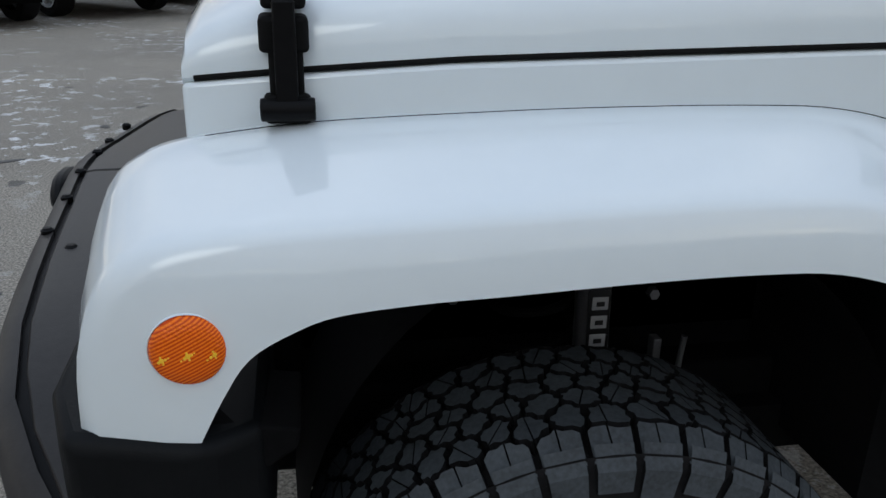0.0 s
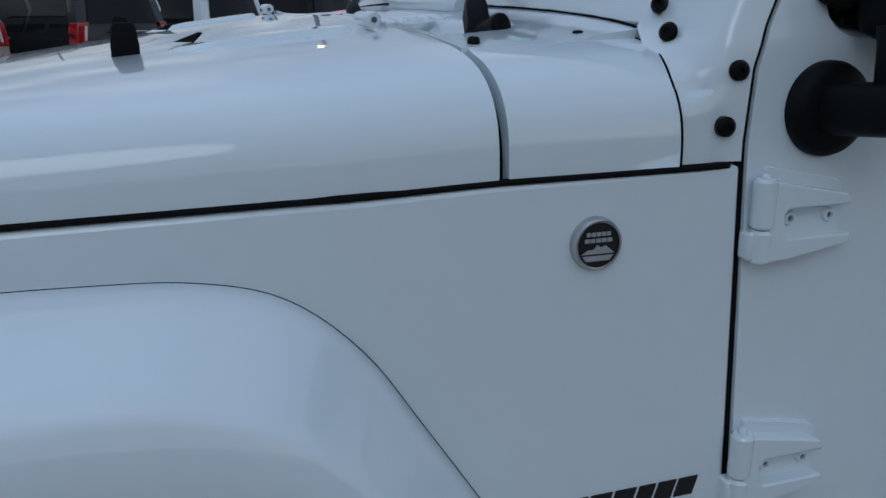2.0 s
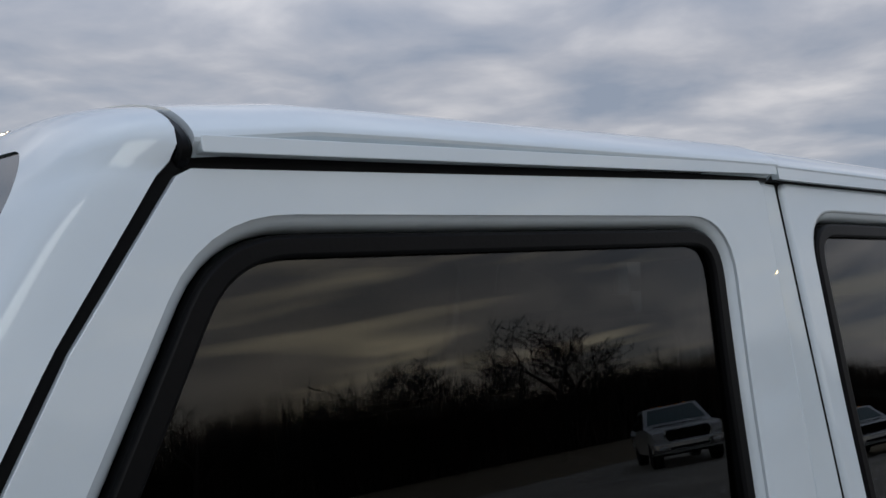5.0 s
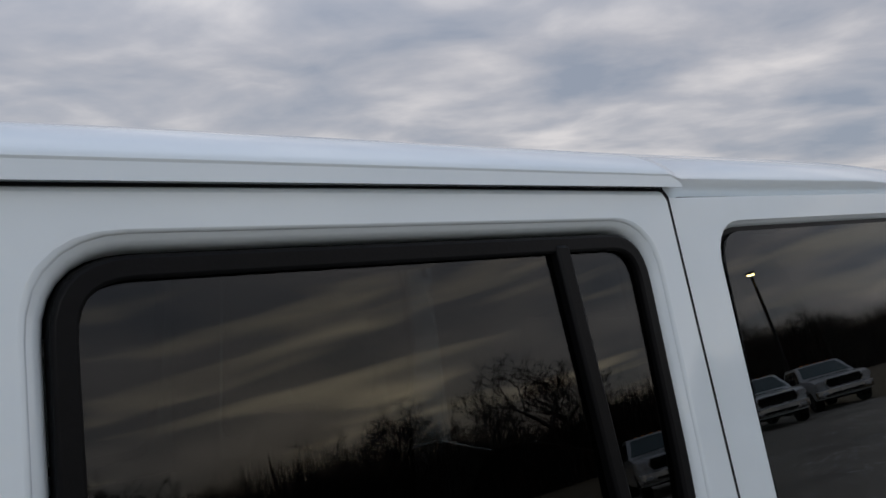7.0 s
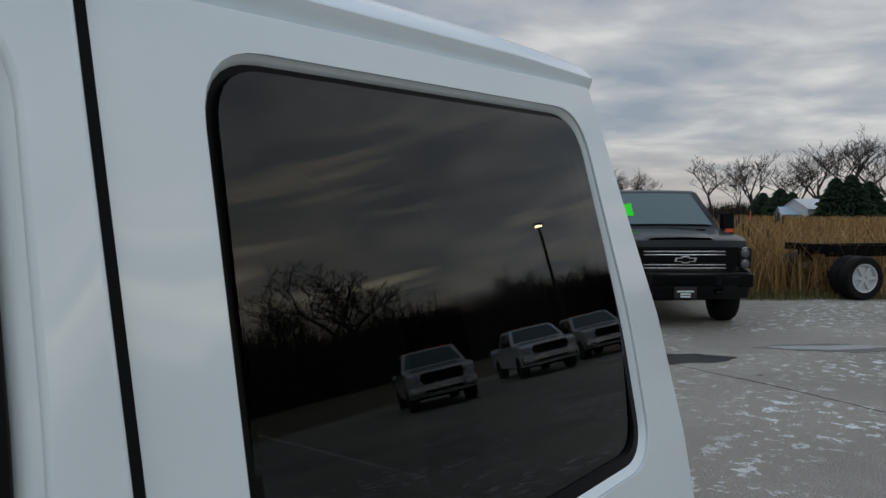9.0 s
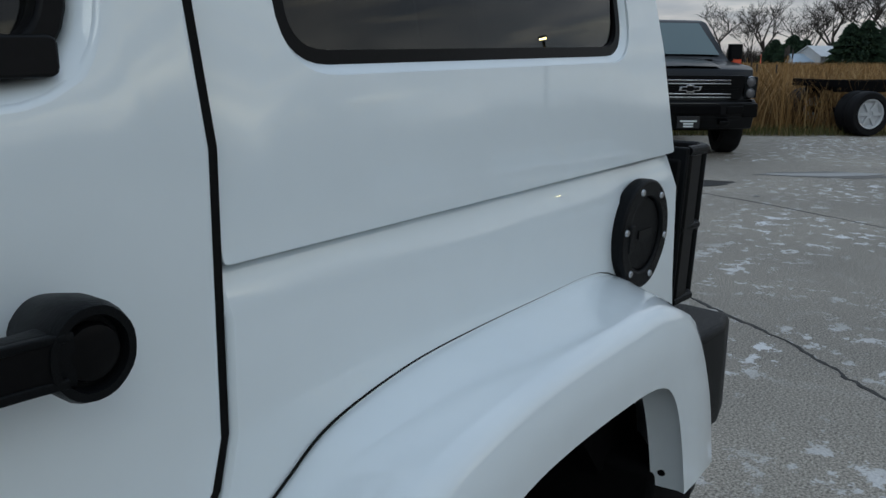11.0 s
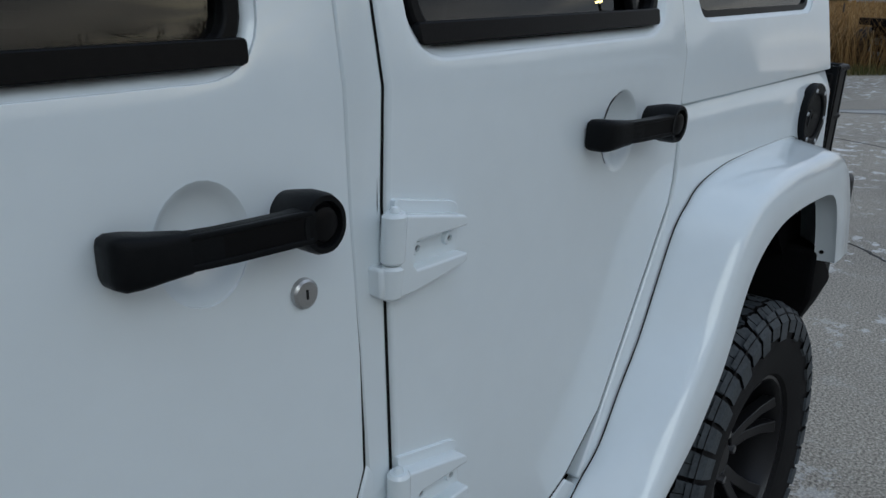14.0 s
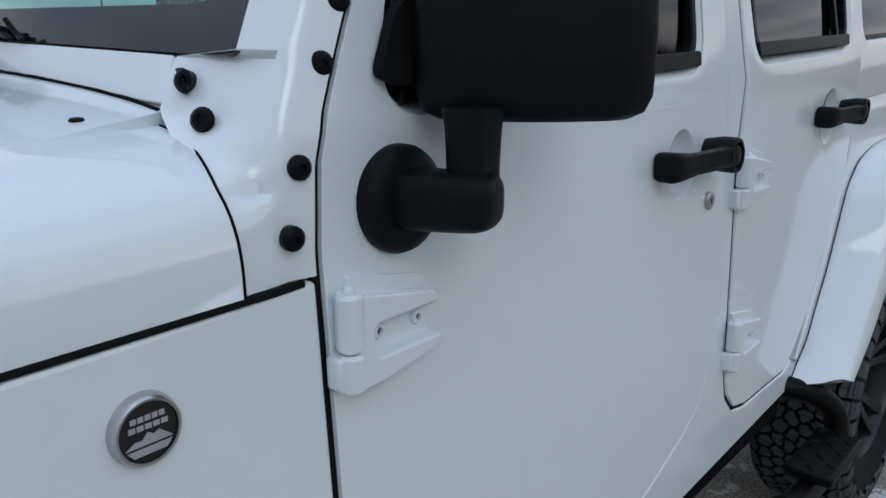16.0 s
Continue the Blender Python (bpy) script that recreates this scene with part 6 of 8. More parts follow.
def seat(x, y):
    s = thing("seat", "", "")
    s.parent = car
    part("seat_cushion", loft([[(x + dx, y + dy, z) for dx, dy in rounded([(-0.25, -0.24), (0.25, -0.24), (0.25, 0.24), (-0.25, 0.24)], 0.06, 3)] for z in (0.78, 0.95, 0.98)]), M["seat"], s, angle=50)
    part("seat_back", loft([[(x + 0.22 + h * 0.22 + dx, y + dy * w, 0.95 + h) for dx, dy in rounded([(-0.06, -0.24), (0.06, -0.24), (0.06, 0.24), (-0.06, 0.24)], 0.05, 3)] for h, w in ((0.0, 1.0), (0.25, 1.02), (0.45, 0.95), (0.52, 0.8))]), M["seat"], s, angle=50)
    part("headrest", loft([[(x + 0.36 + dx, y + dy * w, z) for dx, dy in rounded([(-0.05, -0.13), (0.05, -0.13), (0.05, 0.13), (-0.05, 0.13)], 0.04, 3)] for z, w in ((1.50, 0.85), (1.54, 1.0), (1.66, 1.0), (1.70, 0.85))]), M["seat"], s, angle=50)
    for dy in (-0.06, 0.06):
        part("headrest_post", tube([(x + 0.35, y + dy, 1.40), (x + 0.36, y + dy, 1.54)], 0.006, 8), M["steel"], s)


for sx, sy in ((1.55, 0.40), (1.55, 1.20), (2.45, 0.40), (2.45, 1.20)):
    seat(sx, sy)
for y in (0.17, 2 * YC - 0.17):
    part("roll_bar", tube(curve([(1.20, y, 1.36), (1.27, y, 1.76), (1.45, y + (0.02 if y < YC else -0.02), 1.83), (1.90, y, 1.84), (2.75, y, 1.82), (3.05, y, 1.60), (3.12, y, 1.1)], 5), 0.035, 12), M["interior"], car, "padded black roll bar")
    part("roll_bar", tube([(1.92, y, 0.8), (1.91, y, 1.82)], 0.035, 12), M["interior"], car)
part("roll_bar", tube([(1.91, 0.17, 1.84), (1.91, 1.43, 1.84)], 0.035, 12), M["interior"], car)
part("roll_bar", tube([(2.72, 0.17, 1.82), (2.72, 1.43, 1.82)], 0.03, 12), M["interior"], car)
part("sun_visor", loft([[(1.17, 0.22, 1.80), (1.17, 0.64, 1.80), (1.30, 0.64, 1.84), (1.30, 0.22, 1.84)], [(1.17, 0.22, 1.79), (1.17, 0.64, 1.79), (1.30, 0.64, 1.83), (1.30, 0.22, 1.83)]]), M["interior"], car, bevel=0.003)
sw = thing("steering_wheel", "", "")
sw.parent = car
cw, dwv = Vector((1.36, 0.40, 1.28)), Vector((0.92, 0, 0.40)).normalized()
uw = Vector((0, 1, 0))
vw = dwv.cross(uw)
part("wheel_rim", tube([cw + 0.185 * (math.cos(2 * math.pi * k / 36) * uw + math.sin(2 * math.pi * k / 36) * vw) for k in range(37)], 0.015, 10), M["interior"], sw)
for a in (0.0, 3.14, 4.7):
    part("wheel_spoke", tube([cw, cw + 0.18 * (math.cos(a) * uw + math.sin(a) * vw)], 0.016, 8), M["interior"], sw)
im = thing("inside_mirror", "", "")
im.parent = car
part("mirror_shell", loft([[(1.13 + dx, y, 1.735 + dz) for dx, dz in rounded([(-0.012, -0.03), (0.012, -0.03), (0.012, 0.03), (-0.012, 0.03)], 0.01, 3)] for y in (0.64, 0.65, 0.87, 0.88)]), SATIN, im)
part("mirror_stem", tube([(1.13, YC, 1.745), (1.115, YC, 1.80)], 0.010, 8), SATIN, im)
part("sensor_cover", box(1.105, 1.135, 0.70, 0.82, 1.795, 1.825), SATIN, im, bevel=0.008)
# stickers behind the glass
for y, v0, v1, w in ((0.197, 0.388, 0.455, 0.052), (1.30, LEN - 0.150, LEN - 0.086, 0.056)):
    k = -0.009 if y < YC else 0.006
    part("glass_sticker", loft([[ws(y + dk, v, o) for dk, v in ((-w / 2 + k, v0), (w / 2 + k, v0), (w / 2 - k, v1), (-w / 2 - k, v1))] for o in (-0.0045, -0.0055)]), M["paper"], car, "pale sticker inside the windscreen")
# green folder and papers on the dashboard
def sheet(pts, z, t=0.0015):
    return loft([[(x, y, z + h + dz) for x, y, dz in pts] for h in (0.0, t)])


lone("paper_sheet", sheet([(0.945, 0.300, 0.0), (0.895, 0.500, 0.0), (0.905, 0.640, 0.0), (1.05, 0.735, 0.002), (1.14, 0.42, 0.002), (1.06, 0.305, 0.0)], 1.4235), M["paper"], "white papers lying under a green folder on the dashboard", "paper")
folder = thing("green_folder", "fluorescent green paper folder lying on the dark dashboard", "folder")
part("folder_cover", sheet([(0.907, 0.512, 0.0), (0.917, 0.585, 0.0), (1.071, 0.704, 0.002), (1.150, 0.716, 0.003), (1.233, 0.729, 0.004), (1.241, 0.578, 0.004), (1.075, 0.349, 0.0), (0.988, 0.328, 0.0)], 1.4290, 0.002), M["green"], folder)
# grey patch laid on the cover paints the shade inside the notch
part("folder_notch", sheet([(1.105, 0.690, 0.0), (1.118, 0.716, 0.0), (1.140, 0.722, 0.0), (1.136, 0.700, 0.0)], 1.4345, 0.001), M["shadow_grey"], folder, "grey patch drawn for the shaded cut-out at the folder's edge")
for k, w in ((0, 0.016), (1, 0.030), (2, 0.034)):
    c = Vector((1.108 - 0.018 * k, 0.418 - 0.010 * k))
    part("print_bar", sheet([(c.x - 0.003, c.y - w / 2, 0.0), (c.x + 0.003, c.y - w / 2 - 0.002, 0.0), (c.x + 0.005, c.y + w / 2, 0.0), (c.x - 0.001, c.y + w / 2, 0.0)], 1.4335, 0.0006), M["ink"], folder, "dark printed line")


# the drawn sections are drawn out: shorten the nose, lower the roof's front
def settle(root, keep):
    for ob in root.children_recursive:
        if ob.type != "MESH" or ob.name.split(".")[0] in keep or (ob.parent and ob.parent.name.split(".")[0] in keep):
            continue
        kind = ob.name.split(".")[0]
        for v in ob.data.vertices:
            x, z = v.co.x, v.co.z
            if x < 0.57:
                v.co.x = x + 0.1 * (0.57 - max(x, -0.22 if kind in ("bonnet", "bonnet_seal", "front_wing") else -0.29 if kind in ("bonnet_catch", "catch_arm") else -0.42))
            if v.co.y > 0.12 and kind != "dashboard" and ob.parent.name != "front_bumper":
                k = (v.co.y - 0.12) * max(0.0, min(1.0, (1.9 - x) / 0.6))
                v.co.x -= 0.055 * k
                v.co.z += 0.026 * k * max(0.0, min(1.0, (1.90 - z) / 0.45)) * max(0.0, min(1.0, x / 0.6))
            if z > 1.4:
                v.co.z = z - (z - 1.4) * float(np.interp(x, (1.25, 1.9, 2.6, 3.25), (0.055, 0.022, 0.018, 0.004)))
            if z > 1.10 and x > 0.86:
                far = v.co.y > YC
                y = 2 * YC - v.co.y if far else v.co.y
                skin = max(0.0, min(1.0, (0.26 - y) / 0.10)) * min(1.0, (z - 1.10) / 0.24)
                dy = skin * (0.008 + 0.010 * (z - 1.325) if x < 1.87 else -0.012 + 0.060 * (z - 1.325))
                v.co.y += -dy if far else dy



settle(car, ("door_mirror", "wheel", "axle_tube", "shock_absorber", "coil_spring", "shock_mark", "side_marker", "front_flare", "rear_flare", "flare_seal"))
for ob in car.children:
    kind = ob.name.split(".")[0]
    if kind == "side_marker":
        ob.matrix_basis = pose(0.122, 0, -0.022)
    if kind == "tail_lamp":
        ob.matrix_basis = pose(0.098, 0, -0.012)
    if kind == "rear_bumper":
        ob.matrix_basis = pose(0.042, -0.018, -0.006)
car.matrix_basis = pose(0, -0.008, 0.014)

# ---------------------------------------------------------------- other vehicles
M["black_paint"] = mat("black_car_paint", (0.003, 0.0035, 0.0045), 0.30, coat=0.25, spec=0.1, var=0.1, scale=3)
M["dark_paint"] = mat("dark_grey_car_paint", (0.016, 0.018, 0.021), 0.30, coat=0.7, spec=0.15, var=0.1, scale=3)
M["gold_paint"] = mat("pale_gold_car_paint", (0.38, 0.34, 0.27), 0.35, coat=1.0, var=0.04, scale=3)
M["silver_paint"] = mat("silver_car_paint", (0.50, 0.52, 0.54), 0.32, coat=1.0, var=0.04, scale=3)
M["blue_paint"] = mat("dark_blue_car_paint", (0.012, 0.025, 0.12), 0.3, coat=1.0, var=0.1, scale=3)
M["glass"] = mat("dark_car_glass", (0.010, 0.012, 0.014), 0.05, var=0, spec=0.28)
# teal base colour carries part of the sky's reflection
M["screen"] = mat("sky_toned_windscreen_glass", (0.09, 0.13, 0.135), 0.06, var=0, spec=0.8)
M["plate"] = mat("black_plate", (0.02, 0.02, 0.022), 0.4, var=0.1, scale=10)
M["marker"] = mat("amber_marker", (0.8, 0.30, 0.03), 0.2, var=0.1, scale=20)


def arch(cx, r, z0, n=12, cz=0.40):
    """Points over a wheel opening, from front to back."""
    a0 = math.asin(max(-1.0, min(1.0, (z0 - cz) / r)))
    return [(cx + r * math.cos(a0 + (math.pi - 2 * a0) * i / n), cz + r * math.sin(a0 + (math.pi - 2 * a0) * i / n)) for i in range(n + 1)]


def hull(outline, width, belt, lean, nose=0.10, tail=0.06, end=None):
    """A vehicle's body: its side outline drawn across the width, leaning in above the belt, bowed at both ends."""
    bm = bmesh.new()
    vs = [bm.verts.new((x, 0, z)) for x, z in outline]
    edges = [bm.edges.new((vs[i], vs[(i + 1) % len(vs)])) for i in range(len(vs))]
    bmesh.ops.triangle_fill(bm, edges=edges, use_beauty=True, use_dissolve=False, normal=(0, 1, 0))
    x0, x1 = min(p[0] for p in outline), max(p[0] for p in outline)
    for z in (0.62, 0.80, belt - 0.10, belt, belt + 0.25):
        bmesh.ops.bisect_plane(bm, geom=bm.verts[:] + bm.edges[:] + bm.faces[:], plane_co=(0, 0, z), plane_no=(0, 0, 1))
    for x in (x0 + 0.12, x0 + 0.35, x1 - 0.15, x1 - 0.45, x1 - 0.9):
        bmesh.ops.bisect_plane(bm, geom=bm.verts[:] + bm.edges[:] + bm.faces[:], plane_co=(x, 0, 0), plane_no=(1, 0, 0))
    ext = bmesh.ops.extrude_face_region(bm, geom=bm.faces[:])
    for v in ext["geom"]:
        if isinstance(v, bmesh.types.BMVert):
            v.co.y = 1.0
    for v in bm.verts:
        v.co.y = -1.0 if v.co.y < 0.5 else 1.0
    for y in (-0.85, -0.55, 0.0, 0.55, 0.85):
        bmesh.ops.bisect_plane(bm, geom=bm.verts[:] + bm.edges[:] + bm.faces[:], plane_co=(0, y, 0), plane_no=(0, 1, 0))
    for v in bm.verts:
        v.co = hull_point(v.co.x, v.co.y, v.co.z, width, belt, lean, x0, x1, nose, tail)
    return bm


def hull_point(x, s, z, width, belt, lean, x0, x1, nose=0.10, tail=0.06, out=0.0):
    """Where the body's drawn point (x, z) lies for s from -1 to 1 across; out: proud of the side."""
    w = width / 2 + out
    if z > belt:
        w -= (z - belt) * lean
    elif z < 0.8:
        w -= (0.8 - z) * 0.10
    for e, k in ((x - x0, 0.35), (x1 - x, 0.45)):
        if e < k:
            w -= 0.10 * (1 - e / k) ** 2
    y = w * s
    f = max(0.0, min(1.0, (x - (x1 - 1.0)) / 1.0))
    g = max(0.0, min(1.0, ((x0 + 0.6) - x) / 0.6))
    return Vector((x - nose * f * s * s * s * s + tail * g * s ** 4, y, z + (0.015 * (1 - s * s) if z > 1.0 else 0)))


def side_piece(poly, s, spec, thick=0.012):
    """A pane or strip on the body's side (s = 1 or -1)."""
    a = [hull_point(x, s, z, *spec, out=0.006) for x, z in poly]
    b = [hull_point(x, s, z, *spec, out=0.006 - thick) for x, z in poly]
    return loft([a, b])


def band(p, q, w0, w1, spec, lift=0.010):
    """A pane across the body between two outline points: windscreen or rear window."""
    rows = []
    d = Vector((q[0] - p[0], 0, q[1] - p[1])).normalized()
    n = Vector((-d.z, 0, d.x)) * lift
    if n.z < 0:
        n = -n
    for k in range(5):
        t = k / 4
        x, z = p[0] + (q[0] - p[0]) * t, p[1] + (q[1] - p[1]) * t
        w = w0 + (w1 - w0) * t
        rows.append([hull_point(x, s * w, z, *spec) + n for s in (-1, -0.85, -0.5, 0, 0.5, 0.85, 1)])
    return loft(rows, closed=False)


def road_wheel(parent, x, y, R, wd, side, rim_mat):
    w = thing("wheel", "", "")
    w.parent = parent
    h = wd / 2 * side
    part("tyre", lathe([(R * 0.62, -h), (R * 0.70, h * 1.02), (R * 0.92, h * 1.04), (R * 0.98, h * 0.85), (R, h * 0.6), (R, -h * 0.6), (R * 0.96, -h), (R * 0.62, -h)], 36, "y", (x, y, R)), M["rubber_dark"], w)
    part("rim", lathe([(0.0, h * 0.62), (R * 0.14, h * 0.66), (R * 0.17, h * 0.5), (R * 0.52, h * 0.38), (R * 0.60, h * 0.88), (R * 0.66, h * 0.95), (R * 0.66, 0.0)], 30, "y", (x, y, R)), rim_mat, w)
    for k in range(6):
        a = math.pi * k / 3
        c, s2 = math.cos(a), math.sin(a)
        u = Vector((c, 0, s2)); v = Vector((-s2, 0, c))
        o = Vector((x, y, R))
        part("spoke", loft([[o + u * r + v * k2 * ww + Vector((0, yy, 0)) for k2, yy in ((-1, h * 0.78), (1, h * 0.78), (1, h * 0.4), (-1, h * 0.4))] for r, ww in ((R * 0.12, 0.035), (R * 0.60, 0.028))]), rim_mat, w)


def lamp_block(name, parent, x, y0, y1, z0, z1, material, d=0.05, label=""):
    return part(name, box(x, x + d, y0, y1, z0, z1), material, parent, label, bevel=0.012, seg=2)


def bars(parent, x, y, z, wide, rows, face):
    """A plate's lettering as plain bars."""
    for k in range(rows):
        w = wide * (1.0 if k == 0 else 0.6)
        part("plate_bar", box(x, x + 0.004 * face, y - w / 2, y + w / 2, z - 0.035 * k - 0.011, z - 0.035 * k + 0.011) if face > 0 else box(x - 0.004, x, y - w / 2, y + w / 2, z - 0.035 * k - 0.011, z - 0.035 * k + 0.011), M["paper"], parent)


SUV_SIDE = [(-2.46, 0.46), (-2.60, 0.52), (-2.62, 0.76), (-2.52, 0.84), (-2.50, 1.15), (-2.40, 1.60), (-2.34, 1.80), (-2.36, 1.84), (-1.9, 1.875), (-0.5, 1.90), (0.35, 1.86), (0.55, 1.82), (1.22, 1.28), (1.30, 1.24), (2.10, 1.18), (2.42, 1.10), (2.52, 0.98), (2.58, 0.72), (2.56, 0.45), (2.40, 0.36)] + arch(1.50, 0.44, 0.36) + [(-1.0, 0.36)] + arch(-1.45, 0.44, 0.36) + [(-2.2, 0.40)]


def suv(paint, label, lamp, loc, rz, group=""):
    """A large sport utility vehicle; its front looks along +x."""
    c = thing("sport_utility_vehicle", label, "car", group, loc, rz)
    spec = (2.02, 1.10, 0.26, -2.62, 2.58)
    part("body", hull(SUV_SIDE, *spec[:3]), paint, c, bevel=0.03, seg=2, angle=40)
    part("underbody", box(-2.2, 2.2, -0.80, 0.80, 0.30, 0.62), M["under"], c)
    for s in (1, -1):
        for poly in ([(0.50, 1.16), (1.02, 1.16), (0.52, 1.70), (-0.02, 1.74), (-0.02, 1.16)], [(-0.10, 1.16), (-0.10, 1.74), (-1.10, 1.76), (-1.30, 1.50), (-1.20, 1.16)], [(-1.30, 1.18), (-1.40, 1.52), (-1.22, 1.76), (-2.18, 1.73), (-2.30, 1.24)]):
            part("side_window", side_piece(poly, s, spec), M["glass"], c)
        part("roof_rail", tube([hull_point(x, s * 0.93, 1.90, *spec) + Vector((0, 0, dz)) for x, dz in ((-2.0, 0.0), (-1.9, 0.04), (0.0, 0.05), (0.15, 0.0))], 0.018, 8), M["satin"], c)
        for x in (0.30, -0.95):
            part("door_handle", side_piece([(x, 1.05), (x + 0.20, 1.05), (x + 0.20, 1.085), (x, 1.085)], s, (2.06, *spec[1:]), 0.03), M["chrome"], c, "chrome door handle")
        part("side_moulding", side_piece([(-0.95, 0.60), (0.95, 0.60), (0.95, 0.635), (-0.95, 0.635)], s, (2.05, *spec[1:]), 0.02), M["chrome"], c)
        part("tail_lamp", loft([[hull_point(x, s * q, z, *spec) + Vector((dx, 0.012 * s, 0)) for x, q, z, dx in ((-2.50, 0.80, za, -0.02), (-2.50, 1.0, za, -0.02), (-2.34, 1.0, za, 0.0), (-2.34, 0.86, za, 0.05))] for za in (0.96, 1.20, lamp)]), M["red"], c, "tall red tail lamp", bevel=0.01)
        part("lamp_streak", loft([[hull_point(-2.50, s * q, za, *spec) + Vector((-0.032, 0, 0)) for q in (0.85, 0.89)] + [hull_point(-2.50, s * q, za, *spec) + Vector((-0.02, 0, 0)) for q in (0.89, 0.85)] for za in (1.02, 1.24)]), M["lens"], c)
        part("door_mirror", loft([[hull_point(x, s, z, *spec) + Vector((0, s * y, 0)) for x, y in ((0.92, 0.02), (0.92, 0.22), (0.80, 0.24), (0.78, 0.02))] for z in (1.16, 1.30)]), paint, c, bevel=0.03)
        for x in (1.50, -1.45):
            road_wheel(c, x, s * 0.86, 0.40, 0.27, s, M["silver_paint"])
    part("rear_window", band((-2.475, 1.27), (-2.365, 1.76), 0.80, 0.76, spec), M["glass"], c, "dark rear window")
    part("windscreen", band((1.16, 1.33), (0.60, 1.79), 0.88, 0.84, spec), M["glass"], c)
    part("spoiler", loft([[Vector((x, y, z)) for x, z in ((-2.30, 1.90), (-2.52, 1.835), (-2.50, 1.79), (-2.30, 1.80))] for y in (-0.74, -0.6, 0.0, 0.6, 0.74)]), paint, c, bevel=0.012)
    part("brake_lamp", box(-2.525, -2.51, -0.16, 0.16, 1.80, 1.825), M["red"], c)
    part("tailgate_handle", box(-2.60, -2.52, -0.36, 0.36, 1.125, 1.165), M["chrome"], c, "chrome tailgate bar", bevel=0.012)
    part("number_plate", box(-2.565, -2.535, -0.17, 0.17, 0.93, 1.07), M["plate"], c, "black dealer plate with pale bars", bevel=0.004)
    bars(c, -2.565, 0.0, 1.015, 0.22, 2, -1)
    part("bumper_step", box(-2.66, -2.48, -0.80, 0.80, 0.66, 0.76), M["plastic"], c, "dark bumper step pad", bevel=0.02)
    part("bumper_strip", box(-2.665, -2.64, -0.72, 0.72, 0.615, 0.632), M["chrome"], c)
    part("exhaust_skirt", box(-2.60, -2.45, -0.70, 0.70, 0.42, 0.50), M["under"], c, bevel=0.02)
    part("grille", box(2.50, 2.60, -0.60, 0.60, 0.70, 1.02), M["satin"], c, bevel=0.02)
    for s in (1, -1):
        part("headlamp", box(2.40, 2.545, s * 0.80 - 0.14, s * 0.80 + 0.14, 0.86, 1.04), M["lens"], c, bevel=0.02)
    return c


def at_rear(x, y, az, back=2.62):
    """Place and heading of a vehicle whose tail stands at (x, y) and which looks along az, degrees from +y towards +x."""
    d = Vector((math.sin(radians(az)), math.cos(radians(az)), 0))
    return (x + d.x * back, y + d.y * back, 0), 90 - az


ROW = "vehicles parked in a slanting row"
for paint, label, lamp, x, y, az in (
        ("paint", "white sport utility vehicle with red tail lamps parked in the row", 1.30, -4.15, 10.9, -45),
        ("gold_paint", "pale gold sport utility vehicle with a black plate", 1.32, -2.62, 12.75, -45),
        ("dark_paint", "dark grey sport utility vehicle with a chrome tailgate bar", 1.30, -0.28, 14.2, -45),
        ("paint", "white sport utility vehicle with broad red tail lamps", 1.24, 1.70, 16.2, -45),
        ("black_paint", "black sport utility vehicle with a chrome bumper strip", 1.30, 3.95, 17.8, -45)):
    loc, rz = at_rear(x, y, az)
    suv(M[paint], label, lamp, loc, rz, ROW)
suv(M["black_paint"], "black sport utility vehicle standing broadside behind the row", 1.30, (6.9, 23.6, 0), 4, ROW)
suv(M["blue_paint"], "dark blue sport utility vehicle parked behind a black one", 1.30, (10.2, 26.6, 0), 60, ROW)
for k, paint in enumerate(("black_paint", "dark_paint", "silver_paint", "black_paint")):
    loc, rz = at_rear(-6.6 - 2.6 * k, 9.2 - 2.4 * k, -45)
    suv(M[paint], "sport utility vehicle parked further along the slanting row", 1.30, loc, rz, ROW)


# ---------------------------------------------------------------- pickups
def pickup_side(bed=True):
    top = [(-2.95, 0.62), (-3.02, 0.72), (-2.98, 1.30)] + ([(-0.98, 1.36), (-0.94, 1.40)] if bed else [(-2.90, 1.10), (-0.96, 1.10)])
    return top + [(-0.86, 1.86), (-0.70, 1.93), (0.30, 1.93), (0.52, 1.89), (1.25, 1.34), (1.36, 1.30), (2.30, 1.24), (2.56, 1.19), (2.66, 1.08), (2.70, 0.92), (2.76, 0.80), (2.76, 0.55), (2.66, 0.44)] + arch(1.78, 0.47, 0.44, cz=0.42) + [(-1.2, 0.46)] + arch(-1.75, 0.47, 0.46, cz=0.42)


def cab(c, paint, spec, bed=True):
    part("body", hull(pickup_side(bed), *spec[:3], nose=0.16), paint, c, bevel=0.035, seg=2, angle=40)
    part("underbody", box(-2.8, 2.4, -0.7, 0.7, 0.36, 0.66), M["under"], c)
    for s in (1, -1):
        part("side_window", side_piece([(0.55, 1.30), (1.12, 1.30), (0.52, 1.80), (0.25, 1.82), (0.25, 1.30)], s, spec), M["glass"], c)
        part("side_window", side_piece([(0.18, 1.30), (0.18, 1.82), (-0.72, 1.80), (-0.80, 1.30)], s, spec), M["glass"], c)
        for x in (1.78, -1.75):
            road_wheel(c, x, s * 0.86, 0.42, 0.29, s, M["rim"])
    part("windscreen", band((1.20, 1.385), (0.56, 1.865), 0.90, 0.84, spec), M["screen"], c, "windscreen with the sky's reflection put into its colour")
    part("cowl", box(1.18, 1.36, -0.72, 0.72, 1.30, 1.335), M["satin"], c, bevel=0.01)


